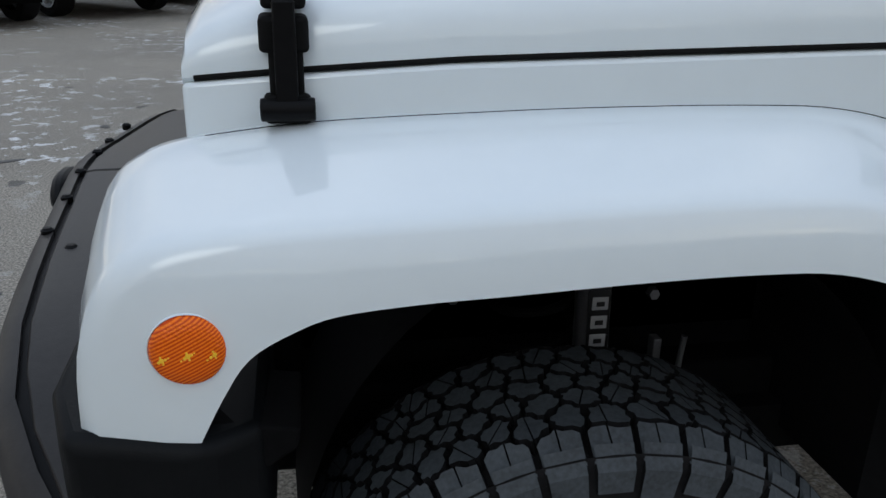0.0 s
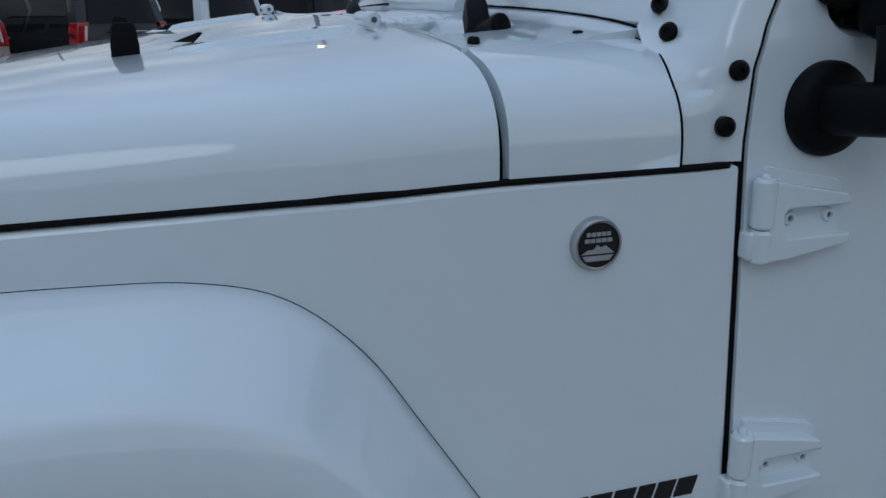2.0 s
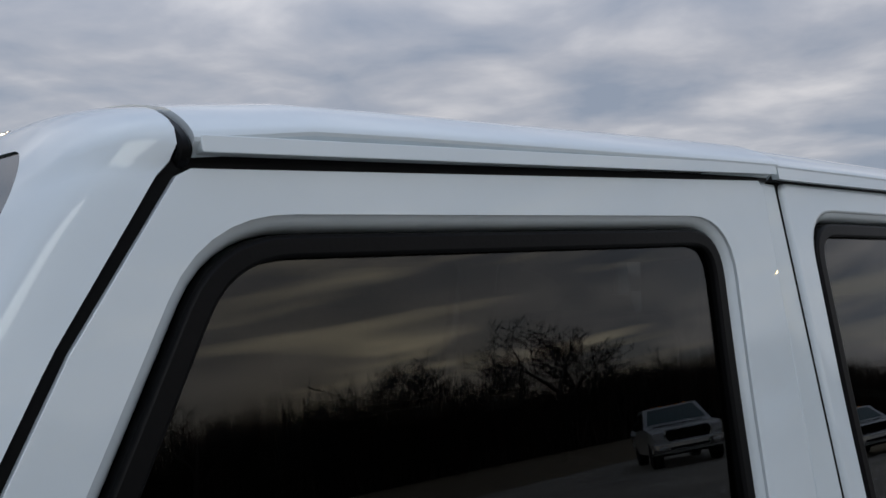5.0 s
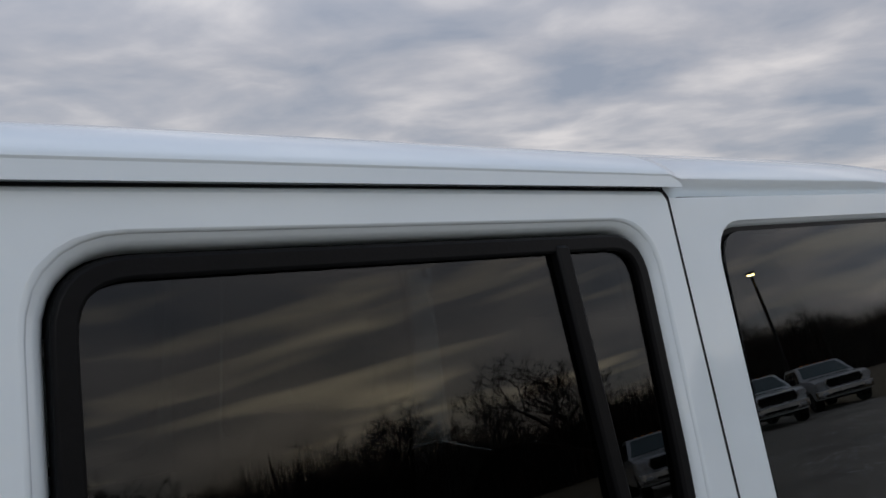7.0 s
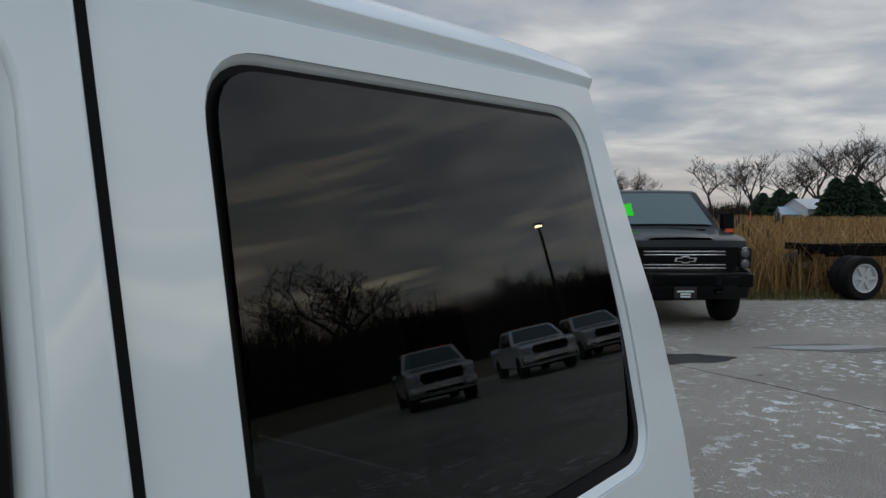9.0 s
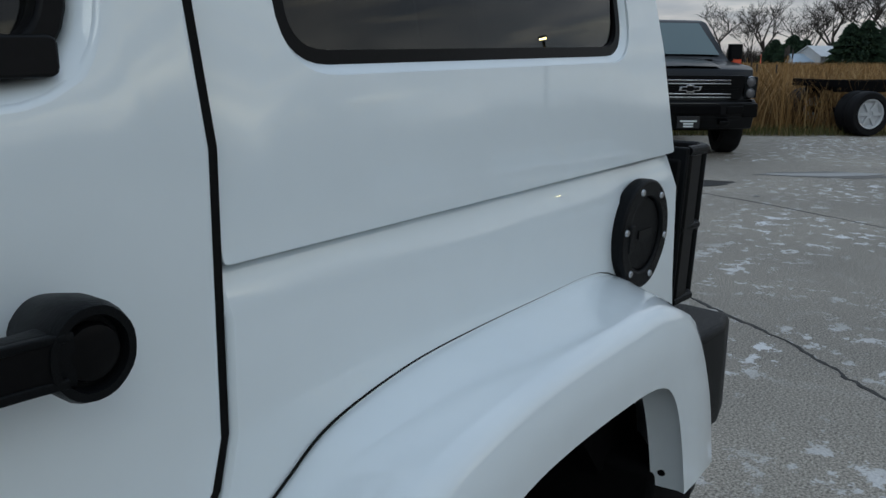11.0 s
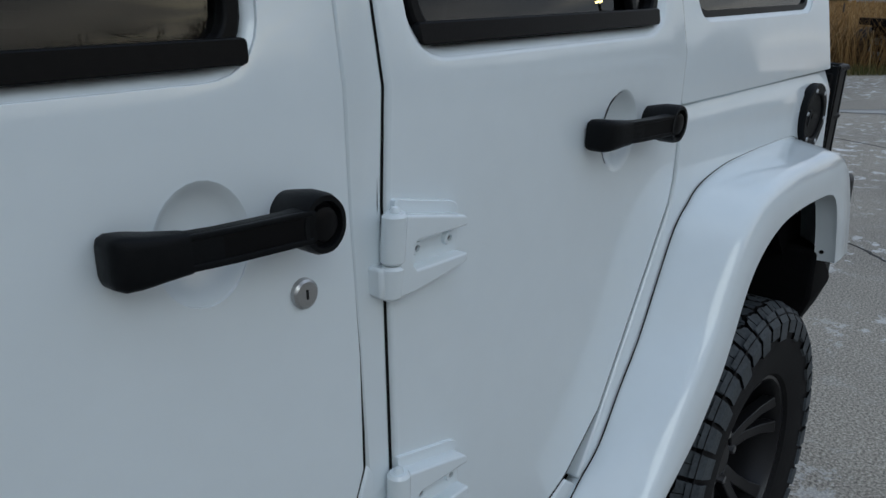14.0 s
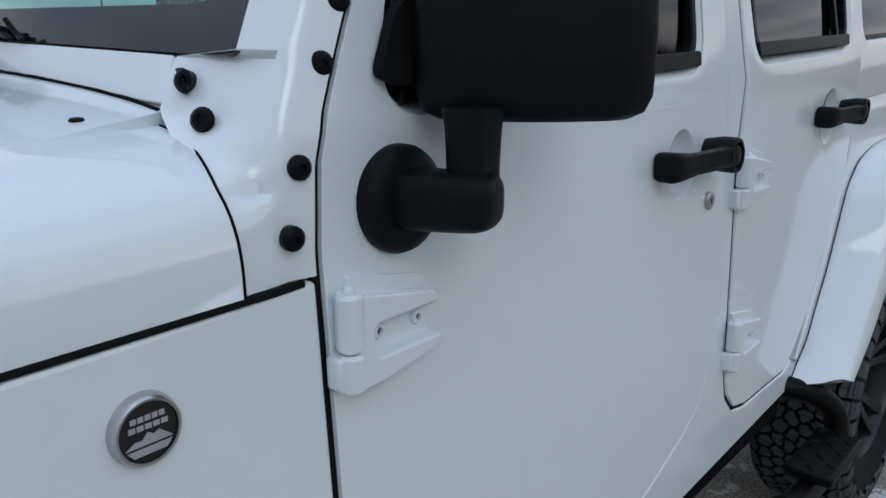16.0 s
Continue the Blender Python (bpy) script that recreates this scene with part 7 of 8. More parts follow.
def black_pickup(loc, rz):
    c = thing("pickup_truck", "black pickup truck with a chrome-barred grille and a green windscreen tag", "truck", "", loc, rz)
    spec = (2.04, 1.22, 0.30, -3.02, 2.76)
    cab(c, M["black_paint"], spec)
    part("bonnet_bulge", loft([[(x, y * w, z + dz) for y, dz in ((-0.62, -0.01), (-0.50, 0.035), (0.0, 0.045), (0.50, 0.035), (0.62, -0.01))] for x, z, w in ((1.30, 1.315, 1.0), (1.8, 1.285, 0.95), (2.35, 1.24, 0.9), (2.52, 1.20, 0.85))], closed=False), M["black_paint"], c, "raised bonnet centre")
    part("grille", loft([[(x, y, z) for y, z in rounded([(-0.74, 0.80), (0.74, 0.80), (0.80, 1.12), (-0.80, 1.12)], 0.04, 3)] for x in (2.60, 2.735)]), M["satin"], c, "black grille", bevel=0.01)
    for z, w in ((1.055, 0.78), (1.010, 0.77), (0.875, 0.73), (0.830, 0.72)):
        part("grille_bar", loft([[(2.735 - 0.05 * (abs(y) / 0.8) ** 2, y, z - 0.013), (2.765 - 0.05 * (abs(y) / 0.8) ** 2, y, z - 0.008), (2.765 - 0.05 * (abs(y) / 0.8) ** 2, y, z + 0.008), (2.735 - 0.05 * (abs(y) / 0.8) ** 2, y, z + 0.013)] for y in (-w, -w / 2, 0, w / 2, w)]), M["chrome"], c, "chrome grille bar", bevel=0.003)
    for z in (1.09, 0.97, 0.935, 0.90):
        part("grille_slat", box(2.72, 2.745, -0.70, 0.70, z - 0.006, z + 0.006), M["plastic"], c)
    cross = [(-0.165, -0.028), (-0.055, -0.028), (-0.055, -0.052), (0.055, -0.052), (0.055, -0.028), (0.145, -0.028), (0.165, 0.028), (0.055, 0.028), (0.055, 0.052), (-0.055, 0.052), (-0.055, 0.028), (-0.145, 0.028)]
    part("emblem", loft([[(x, y, 0.945 + z) for y, z in cross] for x in (2.745, 2.785)]), M["chrome"], c, "plain chrome cross-shaped emblem", bevel=0.006)
    part("emblem_face", loft([[(x, y * 0.78, 0.945 + z * 0.62) for y, z in cross] for x in (2.783, 2.790)]), M["satin"], c)
    for s in (1, -1):
        lampbox = thing("headlamp", "", "")
        lampbox.parent = c
        part("lamp_housing", loft([[(x, s * y, z) for y, z in ((0.80, 0.815), (0.985, 0.82), (0.995, 1.10), (0.80, 1.12))] for x in (2.40, 2.60, 2.665)]), M["glass"], lampbox, "dark headlamp glass", bevel=0.015)
        for z in (1.035, 0.885):
            part("projector", lathe([(0.0, 2.685), (0.035, 2.682), (0.055, 2.672), (0.060, 2.655)], 20, "x", (0, s * 0.89, z)), M["shock"], lampbox, "round dim projector lamp")
            part("projector_ring", lathe([(0.060, 2.665), (0.068, 2.676), (0.074, 2.664), (0.074, 2.65)], 24, "x", (0, s * 0.89, z)), M["chrome"], lampbox)
        part("turn_lamp", loft([[(x, s * y, z) for y, z in ((0.955, 0.82), (0.998, 0.83), (0.998, 0.94), (0.955, 0.95))] for x in (2.45, 2.62)]), M["marker"], lampbox)
        part("fog_lamp", lathe([(0.0, 2.795), (0.04, 2.79), (0.062, 2.775), (0.066, 2.75)], 20, "x", (-0.09, s * 0.90, 0.66)), M["lens"], c, "round fog lamp")
        part("fog_pocket", box(2.60, 2.705, s * 0.90 - 0.11, s * 0.90 + 0.11, 0.56, 0.75), M["satin"], c, bevel=0.02)
        m = thing("tow_mirror", "", "")
        m.parent = c
        part("mirror_arm", box(0.92, 1.0, min(s * 0.92, s * 1.16), max(s * 0.92, s * 1.16), 1.30, 1.335), M["plastic"], m)
        part("mirror_head", loft([[(0.90 + dx, s * (1.22 + dy), z) for dx, dy in rounded([(-0.06, -0.12), (0.07, -0.10), (0.07, 0.10), (-0.06, 0.12)], 0.04, 3)] for z in (1.25, 1.28, 1.52, 1.56)]), M["plastic"], m, "tall black towing mirror", angle=50)
        part("mirror_lamp", box(0.965, 0.98, s * 1.22 - 0.08, s * 1.22 + 0.08, 1.27, 1.33), M["dot"], m, "orange-red marker lamp")
        part("tow_hook", box(2.66, 2.79, s * 0.52 - 0.07, s * 0.52 + 0.07, 0.46, 0.52), M["satin"], c, bevel=0.015)
    part("bumper", loft([[(2.74 - 0.16 * (abs(y) / 1.0) ** 3 - dx, y, z) for dx, z in ((0.30, 0.80), (0.02, 0.80), (-0.05, 0.76), (-0.05, 0.60), (0.0, 0.54), (0.06, 0.40), (0.30, 0.38))] for y in (-1.0, -0.85, -0.5, 0, 0.5, 0.85, 1.0)]), M["black_paint"], c, "black front bumper", bevel=0.015)
    part("bumper_opening", box(2.755, 2.80, -0.46, 0.46, 0.60, 0.73), M["under"], c, bevel=0.02)
    for s in (1, -1):
        part("bumper_opening", box(2.70, 2.775, s * 0.66 - 0.12, s * 0.66 + 0.12, 0.61, 0.72), M["satin"], c, bevel=0.015)
    part("number_plate", box(2.77, 2.80, -0.16, 0.16, 0.42, 0.58), M["plate"], c, "black dealer plate with pale bars", bevel=0.004)
    bars(c, 2.80, 0.0, 0.515, 0.24, 3, 1)
    part("roof_antenna", loft([[(-0.10, -0.02, 1.935), (0.06, -0.02, 1.935), (0.06, 0.02, 1.935), (-0.10, 0.02, 1.935)], [(-0.10, -0.006, 2.01), (-0.05, -0.006, 2.01), (-0.05, 0.006, 2.01), (-0.10, 0.006, 2.01)]]), M["satin"], c, "black roof fin")
    part("windscreen_tag", loft([[(p[0] + dx, y, p[1] + dx * 0.6) for p, y in (((1.04, 1.52), -0.36), ((1.04, 1.52), -0.58), ((0.80, 1.72), -0.58), ((0.83, 1.70), -0.47), ((0.80, 1.72), -0.36))] for dx in (0.012, 0.016)]), M["green"], c, "fluorescent green tag in the windscreen")
    return c


HEAD = Vector((-0.80, -0.60, 0)).normalized()
front = Vector((13.75, 3.95, 0))
base = front - HEAD * 2.78
tall = black_pickup((base.x, base.y, 0), math.degrees(math.atan2(HEAD.y, HEAD.x)))
tall.matrix_basis = tall.matrix_basis @ Matrix.Diagonal((1, 1, 1.06, 1))


def work_truck(paint, label, loc, rz, chrome=True):
    c = thing("pickup_truck", label, "truck", "work trucks facing the lot", loc, rz)
    spec = (2.06, 1.22, 0.30, -3.02, 2.76)
    cab(c, paint, spec, bed=False)
    part("grille", loft([[(x, y, z) for y, z in rounded([(-0.56, 0.84), (0.56, 0.84), (0.66, 1.02), (0.58, 1.18), (-0.58, 1.18), (-0.66, 1.02)], 0.06, 3)] for x in (2.55, 2.75)]), M["satin"], c, "dark hexagonal grille", bevel=0.02)
    trim = M["chrome"] if chrome else paint
    for pts in ([(-0.58, 1.19), (0.58, 1.19)], [(-0.57, 0.83), (0.57, 0.83)], [(-0.58, 1.19), (-0.67, 1.02), (-0.57, 0.83)], [(0.58, 1.19), (0.67, 1.02), (0.57, 0.83)]):
        part("grille_surround", tube([(2.75, y, z) for y, z in pts], 0.022, 8), trim, c)
    for k in range(3):
        part("grille_bar", box(2.74, 2.765, -0.60, 0.60, 0.92 + k * 0.08, 0.935 + k * 0.08), M["plastic"], c)
    for s in (1, -1):
        part("headlamp", loft([[(x, s * y, z) for y, z in ((0.68, 0.92), (0.98, 0.95), (0.99, 1.14), (0.70, 1.16))] for x in (2.40, 2.66)]), M["lens"], c, "clear headlamp", bevel=0.02)
        part("fog_lamp", box(2.70, 2.78, s * 0.75 - 0.10, s * 0.75 + 0.10, 0.60, 0.70), M["lens"], c, bevel=0.02)
        part("door_mirror", loft([[(0.92 + dx, s * (1.17 + dy), z) for dx, dy in ((-0.05, -0.10), (0.06, -0.10), (0.06, 0.10), (-0.05, 0.10))] for z in (1.30, 1.52)]), M["plastic"], c, bevel=0.03)
    part("bumper", loft([[(2.76 - 0.14 * abs(y) ** 3 - dx, y, z) for dx, z in ((0.25, 0.80), (-0.04, 0.79), (-0.05, 0.60), (0.02, 0.50), (0.25, 0.46))] for y in (-1.0, -0.8, -0.4, 0, 0.4, 0.8, 1.0)]), trim, c, "bright steel front bumper", bevel=0.015)
    part("bumper_opening", box(2.77, 2.81, -0.55, 0.55, 0.56, 0.64), M["under"], c, bevel=0.01)
    for y in (-0.5, -0.25, 0.0, 0.25, 0.5):
        part("roof_marker", box(0.28, 0.36, y - 0.045, y + 0.045, 1.94, 1.975), M["marker"], c, bevel=0.01)
    part("rear_bed", box(-2.95, -0.98, -0.95, 0.95, 1.04, 1.12), M["satin"], c, "bare black flat bed", bevel=0.01)
    part("headboard", box(-1.04, -0.98, -0.98, 0.98, 1.10, 1.95), M["satin"], c, "black bed headboard")
    return c


def facing(x, y, hx, hy, ahead=2.76):
    d = Vector((hx, hy, 0)).normalized()
    return (x - d.x * ahead, y - d.y * ahead, 0), math.degrees(math.atan2(hy, hx))


for paint, lab, x, y, hx, hy, ch in (("silver_paint", "silver work truck with roof marker lamps", 20.5, -14.2, -0.70, 0.74, True), ("paint", "white work truck with a black flat bed", 26.5, -14.15, -0.70, 0.74, True), ("silver_paint", "silver work truck with a steel bumper", 30.8, -14.0, -0.70, 0.74, True)):
    loc, rz = facing(x, y, hx, hy)
    work_truck(M[paint], lab, loc, rz, ch)


# bare chassis truck with paired rear wheels at the grass edge
def chassis():
    c = thing("truck_chassis", "black bare truck chassis with paired rear wheels by the grass", "truck", "", (20.15, 3.45, 0), -40)
    for y in (-0.42, 0.42):
        part("frame_rail", box(-0.35, 4.6, y - 0.04, y + 0.04, 0.80, 1.02), M["under"], c, bevel=0.01)
    for x in (-0.2, 0.5, 1.6, 2.8):
        part("cross_member", box(x - 0.05, x + 0.05, -0.42, 0.42, 0.84, 0.98), M["under"], c)
    part("rear_plate", box(-0.42, -0.35, -0.80, 0.80, 0.90, 1.04), M["under"], c, bevel=0.01)
    for s in (1, -1):
        road_wheel(c, 0.0, s * 0.96, 0.42, 0.24, s, M["silver_paint"])
        road_wheel(c, 0.0, s * 0.69, 0.42, 0.24, s, M["silver_paint"])
        road_wheel(c, 4.0, s * 0.90, 0.42, 0.26, s, M["silver_paint"])
    part("axle", tube([(0, -0.9, 0.42), (0, 0.9, 0.42)], 0.07, 12), M["under"], c)


chassis()


# far row of light vans ------------------------------------------------------
VAN = [(-2.6, 0.45), (-2.62, 1.2), (-2.55, 2.05), (-2.45, 2.12), (1.0, 2.12), (1.25, 2.05), (1.95, 1.35), (2.55, 1.15), (2.65, 0.9), (2.68, 0.5), (2.5, 0.40)] + arch(1.75, 0.42, 0.40) + arch(-1.6, 0.42, 0.40)


def van(loc, rz, paint):
    c = thing("delivery_van", "light-coloured van parked in a distant row", "van", "vans in the distant row", loc, rz)
    spec = (1.98, 1.15, 0.12, -2.62, 2.68)
    part("body", hull(VAN, *spec[:3]), paint, c, bevel=0.03, angle=40)
    part("windscreen", band((1.90, 1.42), (1.32, 2.0), 0.88, 0.84, spec), M["glass"], c)
    for s in (1, -1):
        part("side_window", side_piece([(0.7, 1.25), (1.6, 1.25), (1.15, 1.9), (0.7, 1.9)], s, spec), M["glass"], c)
        part("side_window", side_piece([(-2.2, 1.30), (-0.4, 1.30), (-0.4, 1.85), (-2.2, 1.85)], s, spec), M["glass"], c)
        part("headlamp", box(2.45, 2.67, s * 0.72 - 0.16, s * 0.72 + 0.16, 0.86, 1.04), M["lens"], c, bevel=0.02)
        for x in (1.75, -1.6):
            road_wheel(c, x, s * 0.84, 0.36, 0.24, s, M["silver_paint"])
    part("grille", box(2.58, 2.69, -0.5, 0.5, 0.66, 0.98), M["satin"], c, bevel=0.02)
    part("bumper", box(2.45, 2.76, -0.92, 0.92, 0.42, 0.62), M["plastic"], c, bevel=0.03)
    return c


first = van((11.5, 47.0, 0), -78, M["paint"])
paints = (M["paint"], M["silver_paint"], M["paint"])
rnd = random.Random(5)
for k in range(1, 9):
    copy_thing(first, pose(11.5 + 2.9 * k, 47.0 - 0.55 * k + rnd.uniform(-0.4, 0.4), 0, 0, 0, -78 + rnd.uniform(-3, 3)))
other = van((9.0, 51.0, 0), -70, M["dark_paint"])
for k in range(1, 8):
    copy_thing(other, pose(9.0 + 3.6 * k, 51.5 - 0.5 * k + rnd.uniform(-0.4, 0.4), 0, 0, 0, -72 + rnd.uniform(-5, 5)))

# ---------------------------------------------------------------- field, trees and distance
def tinted(name, stops, rough=0.9):
    """A plant material whose colour varies from piece to piece."""
    m = bpy.data.materials.new(name)
    m.use_nodes = True
    nt = m.node_tree
    b = nt.nodes["Principled BSDF"]
    g, r = nt.nodes.new("ShaderNodeNewGeometry"), nt.nodes.new("ShaderNodeValToRGB")
    tc, nz = nt.nodes.new("ShaderNodeTexCoord"), nt.nodes.new("ShaderNodeTexNoise")
    nz.inputs["Scale"].default_value = 0.35
    nt.links.new(tc.outputs["Object"], nz.inputs["Vector"])
    mx = nt.nodes.new("ShaderNodeMix")
    mx.inputs["Factor"].default_value = 0.5
    nt.links.new(g.outputs["Random Per Island"], mx.inputs["A"])
    nt.links.new(nz.outputs["Fac"], mx.inputs["B"])
    e = r.color_ramp.elements
    e[0].position, e[0].color = stops[0][0], (*stops[0][1], 1)
    e[1].position, e[1].color = stops[-1][0], (*stops[-1][1], 1)
    for p, c in stops[1:-1]:
        e.new(p).color = (*c, 1)
    nt.links.new(mx.outputs["Result"], r.inputs[0])
    nt.links.new(r.outputs[0], b.inputs["Base Color"])
    b.inputs["Roughness"].default_value = rough
    b.inputs["Specular IOR Level"].default_value = 0.2
    return m


M["dry_grass"] = tinted("dry_tall_grass", ((0.22, (0.10, 0.06, 0.025)), (0.42, (0.26, 0.16, 0.065)), (0.58, (0.36, 0.22, 0.085)), (0.80, (0.50, 0.37, 0.19))))
M["low_grass"] = tinted("low_green_grass", ((0.25, (0.05, 0.06, 0.02)), (0.5, (0.12, 0.12, 0.045)), (0.8, (0.24, 0.20, 0.09))))
M["brush"] = tinted("bare_brush", ((0.25, (0.020, 0.017, 0.015)), (0.5, (0.045, 0.036, 0.031)), (0.8, (0.085, 0.066, 0.052))))
M["bark"] = mat("grey_brown_bark", (0.060, 0.050, 0.044), 0.9, var=0.3, scale=6, bump=0.5, bscale=40)
M["needles"] = tinted("dark_needles", ((0.25, (0.010, 0.020, 0.012)), (0.5, (0.020, 0.038, 0.020)), (0.8, (0.040, 0.060, 0.030))))
M["white_metal"] = mat("white_metal_siding", (0.62, 0.64, 0.66), 0.5, var=0.12, scale=2, bump=0.3, bscale=12)
M["blue_roof"] = mat("pale_blue_metal_roof", (0.36, 0.44, 0.52), 0.45, var=0.12, scale=2)
M["orange"] = mat("orange_cloth", (0.85, 0.13, 0.03), 0.7, var=0.1, scale=4)
M["wood_pole"] = mat("weathered_wood_pole", (0.09, 0.075, 0.062), 0.85, var=0.3, scale=5)
M["pole"] = mat("dark_bronze_pole", (0.020, 0.019, 0.018), 0.5, var=0.15, scale=4)
M["tar"] = mat("dark_damp_patch", (0.030, 0.030, 0.029), 0.35, var=0.35, scale=3)
M["crack"] = mat("dark_crack_filler", (0.035, 0.034, 0.033), 0.8, var=0.3, scale=8)
M["pale_patch"] = mat("pale_concrete_patch", (0.34, 0.34, 0.33), 0.8, var=0.15, scale=3, bump=0.3, bscale=60)


def glow(name, color, strength):
    m = bpy.data.materials.new(name)
    m.use_nodes = True
    b = m.node_tree.nodes["Principled BSDF"]
    b.inputs["Base Color"].default_value = (*color, 1)
    b.inputs["Emission Color"].default_value = (*color, 1)
    b.inputs["Emission Strength"].default_value = strength
    return m


M["lamp_glow"] = glow("warm_lamp_glow", (1.0, 0.70, 0.25), 45.0)
M["red_glow"] = glow("red_sign_glow", (1.0, 0.10, 0.05), 1.6)

EDGE = Vector((0.81, 0.59))


def in_field(x, y):
    return min(0.81 * x + 0.59 * y - 17.3, 0.52 * x - 1.0 - y)


def blades(name, spots, hmin, hmax, wide, lean, material, label, seed):
    """Thin bent blades, each of three faces, in one mesh."""
    rnd = np.random.RandomState(seed)
    n = len(spots)
    p = np.array(spots, float)
    h = rnd.uniform(hmin, hmax, n)
    a = rnd.uniform(0, 2 * math.pi, n)
    w = wide * rnd.uniform(0.6, 1.4, n)
    la = rnd.uniform(0, 2 * math.pi, n)
    ln = lean * h * rnd.uniform(0.2, 1.0, n)
    dx, dy = np.cos(a) * w / 2, np.sin(a) * w / 2
    lx, ly = np.cos(la) * ln, np.sin(la) * ln
    z0 = np.zeros(n)
    v = np.stack([np.stack([p[:, 0] - dx, p[:, 1] - dy, z0], 1), np.stack([p[:, 0] + dx, p[:, 1] + dy, z0], 1),
                  np.stack([p[:, 0] + dx * 0.8 + lx * 0.35, p[:, 1] + dy * 0.8 + ly * 0.35, h * 0.6], 1), np.stack([p[:, 0] - dx * 0.8 + lx * 0.35, p[:, 1] - dy * 0.8 + ly * 0.35, h * 0.6], 1),
                  np.stack([p[:, 0] + lx, p[:, 1] + ly, h], 1)], 1).reshape(-1, 3)
    k = np.arange(n) * 5
    faces = np.concatenate([np.stack([k, k + 1, k + 2, k + 3], 1).reshape(-1)])
    me = bpy.data.meshes.new(name)
    f4 = np.stack([k, k + 1, k + 2, k + 3], 1).tolist()
    f3 = np.stack([k + 3, k + 2, k + 4], 1).tolist()
    me.from_pydata(v.tolist(), [], f4 + f3)
    me.materials.append(material)
    ob = new(name, me)
    return tagged(ob, label, "grass", "", "stuff")


def scatter(n, x0, x1, y0, y1, lo, hi, seed, clump=0.0):
    rnd = random.Random(seed)
    out = []
    while len(out) < n:
        x, y = rnd.uniform(x0, x1), rnd.uniform(y0, y1)
        d = in_field(x, y) + 0.5 * noise.noise((x * 0.9, y * 0.9, 3.0))
        if lo < d < hi and noise.noise((x * 0.5, y * 0.5, 7.0)) + 0.6 > clump * rnd.random():
            out.append((x, y))
    return out


blades("tall_grass", scatter(30000, 15, 32, -8, 14, 0.7, 4.5, 1, 0.6), 0.35, 1.3, 0.016, 0.75, M["dry_grass"], "tall dry orange-brown grass at the edge of the lot", 11)
blades("tall_grass", scatter(30000, 16, 60, -14, 30, 4.0, 22, 2, 0.5), 0.5, 1.4, 0.04, 0.7, M["dry_grass"], "tall dry grass filling the field", 12)
blades("tall_grass", scatter(26000, 30, 130, -22, 66, 20, 90, 3, 0.3), 0.7, 1.3, 0.16, 0.3, M["dry_grass"], "dry grass reaching to the far trees", 13)
blades("verge_grass", scatter(9000, 15, 26, -6, 10, 0.05, 1.0, 4), 0.05, 0.22, 0.012, 0.6, M["low_grass"], "low green and tan grass along the asphalt", 14)


def cattail(x, y, h, lean):
    c = thing("cattail", "dry cattail with a dark brown head", "plant", "cattails in the field", (x, y, 0), 0)
    part("stem", tube([(0, 0, 0), (lean * 0.4, 0, h * 0.6), (lean, 0, h)], 0.006, 5), M["dry_grass"], c)
    part("head", tube([(lean, 0, h), (lean * 1.02, 0, h + 0.02), (lean * 1.08, 0, h + 0.16), (lean * 1.1, 0, h + 0.18)], 0.014, 7, taper=[0.006, 0.016, 0.016, 0.004]), M["bark"], c, "brown seed head")


rnd = random.Random(21)
for k in range(14):
    cattail(18.9 + rnd.uniform(-0.5, 1.2), 4.6 + rnd.uniform(-0.6, 0.9), rnd.uniform(1.15, 1.5), rnd.uniform(-0.12, 0.12))


# trees ----------------------------------------------------------------------
def bare_tree(name, height, seed, spread=0.55, thin=False):
    rnd = random.Random(seed)
    t = thing(name, "bare leafless tree with a forked crown", "tree", "bare trees")
    trunk, crown = bmesh.new(), bmesh.new()

    def grow(p, d, length, r, level):
        pts = [p]
        for k in range(3):
            d = (d + Vector((rnd.uniform(-1, 1), rnd.uniform(-1, 1), rnd.uniform(-0.3, 0.6))) * 0.16).normalized()
            pts.append(pts[-1] + d * length / 3)
        tube(pts, r, 6 if level < 2 else 3, trunk if level == 0 else crown, [r, r * 0.88, r * 0.75, r * 0.6])
        if level >= 5 or length < 0.12 * height * 0.25:
            return
        for k in range(rnd.choice((3, 4)) if level < 4 else 3):
            a = rnd.uniform(0, 2 * math.pi)
            up = rnd.uniform(0.35, 1.0)
            nd = (d * up + Vector((math.cos(a), math.sin(a), rnd.uniform(-0.05, 0.45))) * spread).normalized()
            f = rnd.uniform(0.55, 1.0)
            base_i = 3 if f > 0.8 else 2
            grow(pts[base_i], nd, length * rnd.uniform(0.58, 0.80), max(r * 0.52, 0.0014 * height), level + 1)

    grow(Vector((0, 0, 0)), Vector((0, 0, 1)), height * 0.30, height * (0.010 if thin else 0.020), 0)
    part("trunk", trunk, M["bark"], t)
    part("crown", crown, M["bark"], t, "bare tangled branches")
    return t


def direction(x, y, d, eye=(2.3, -0.38)):
    v = Vector((x, y)).normalized() * d
    return eye[0] + v.x, eye[1] + v.y


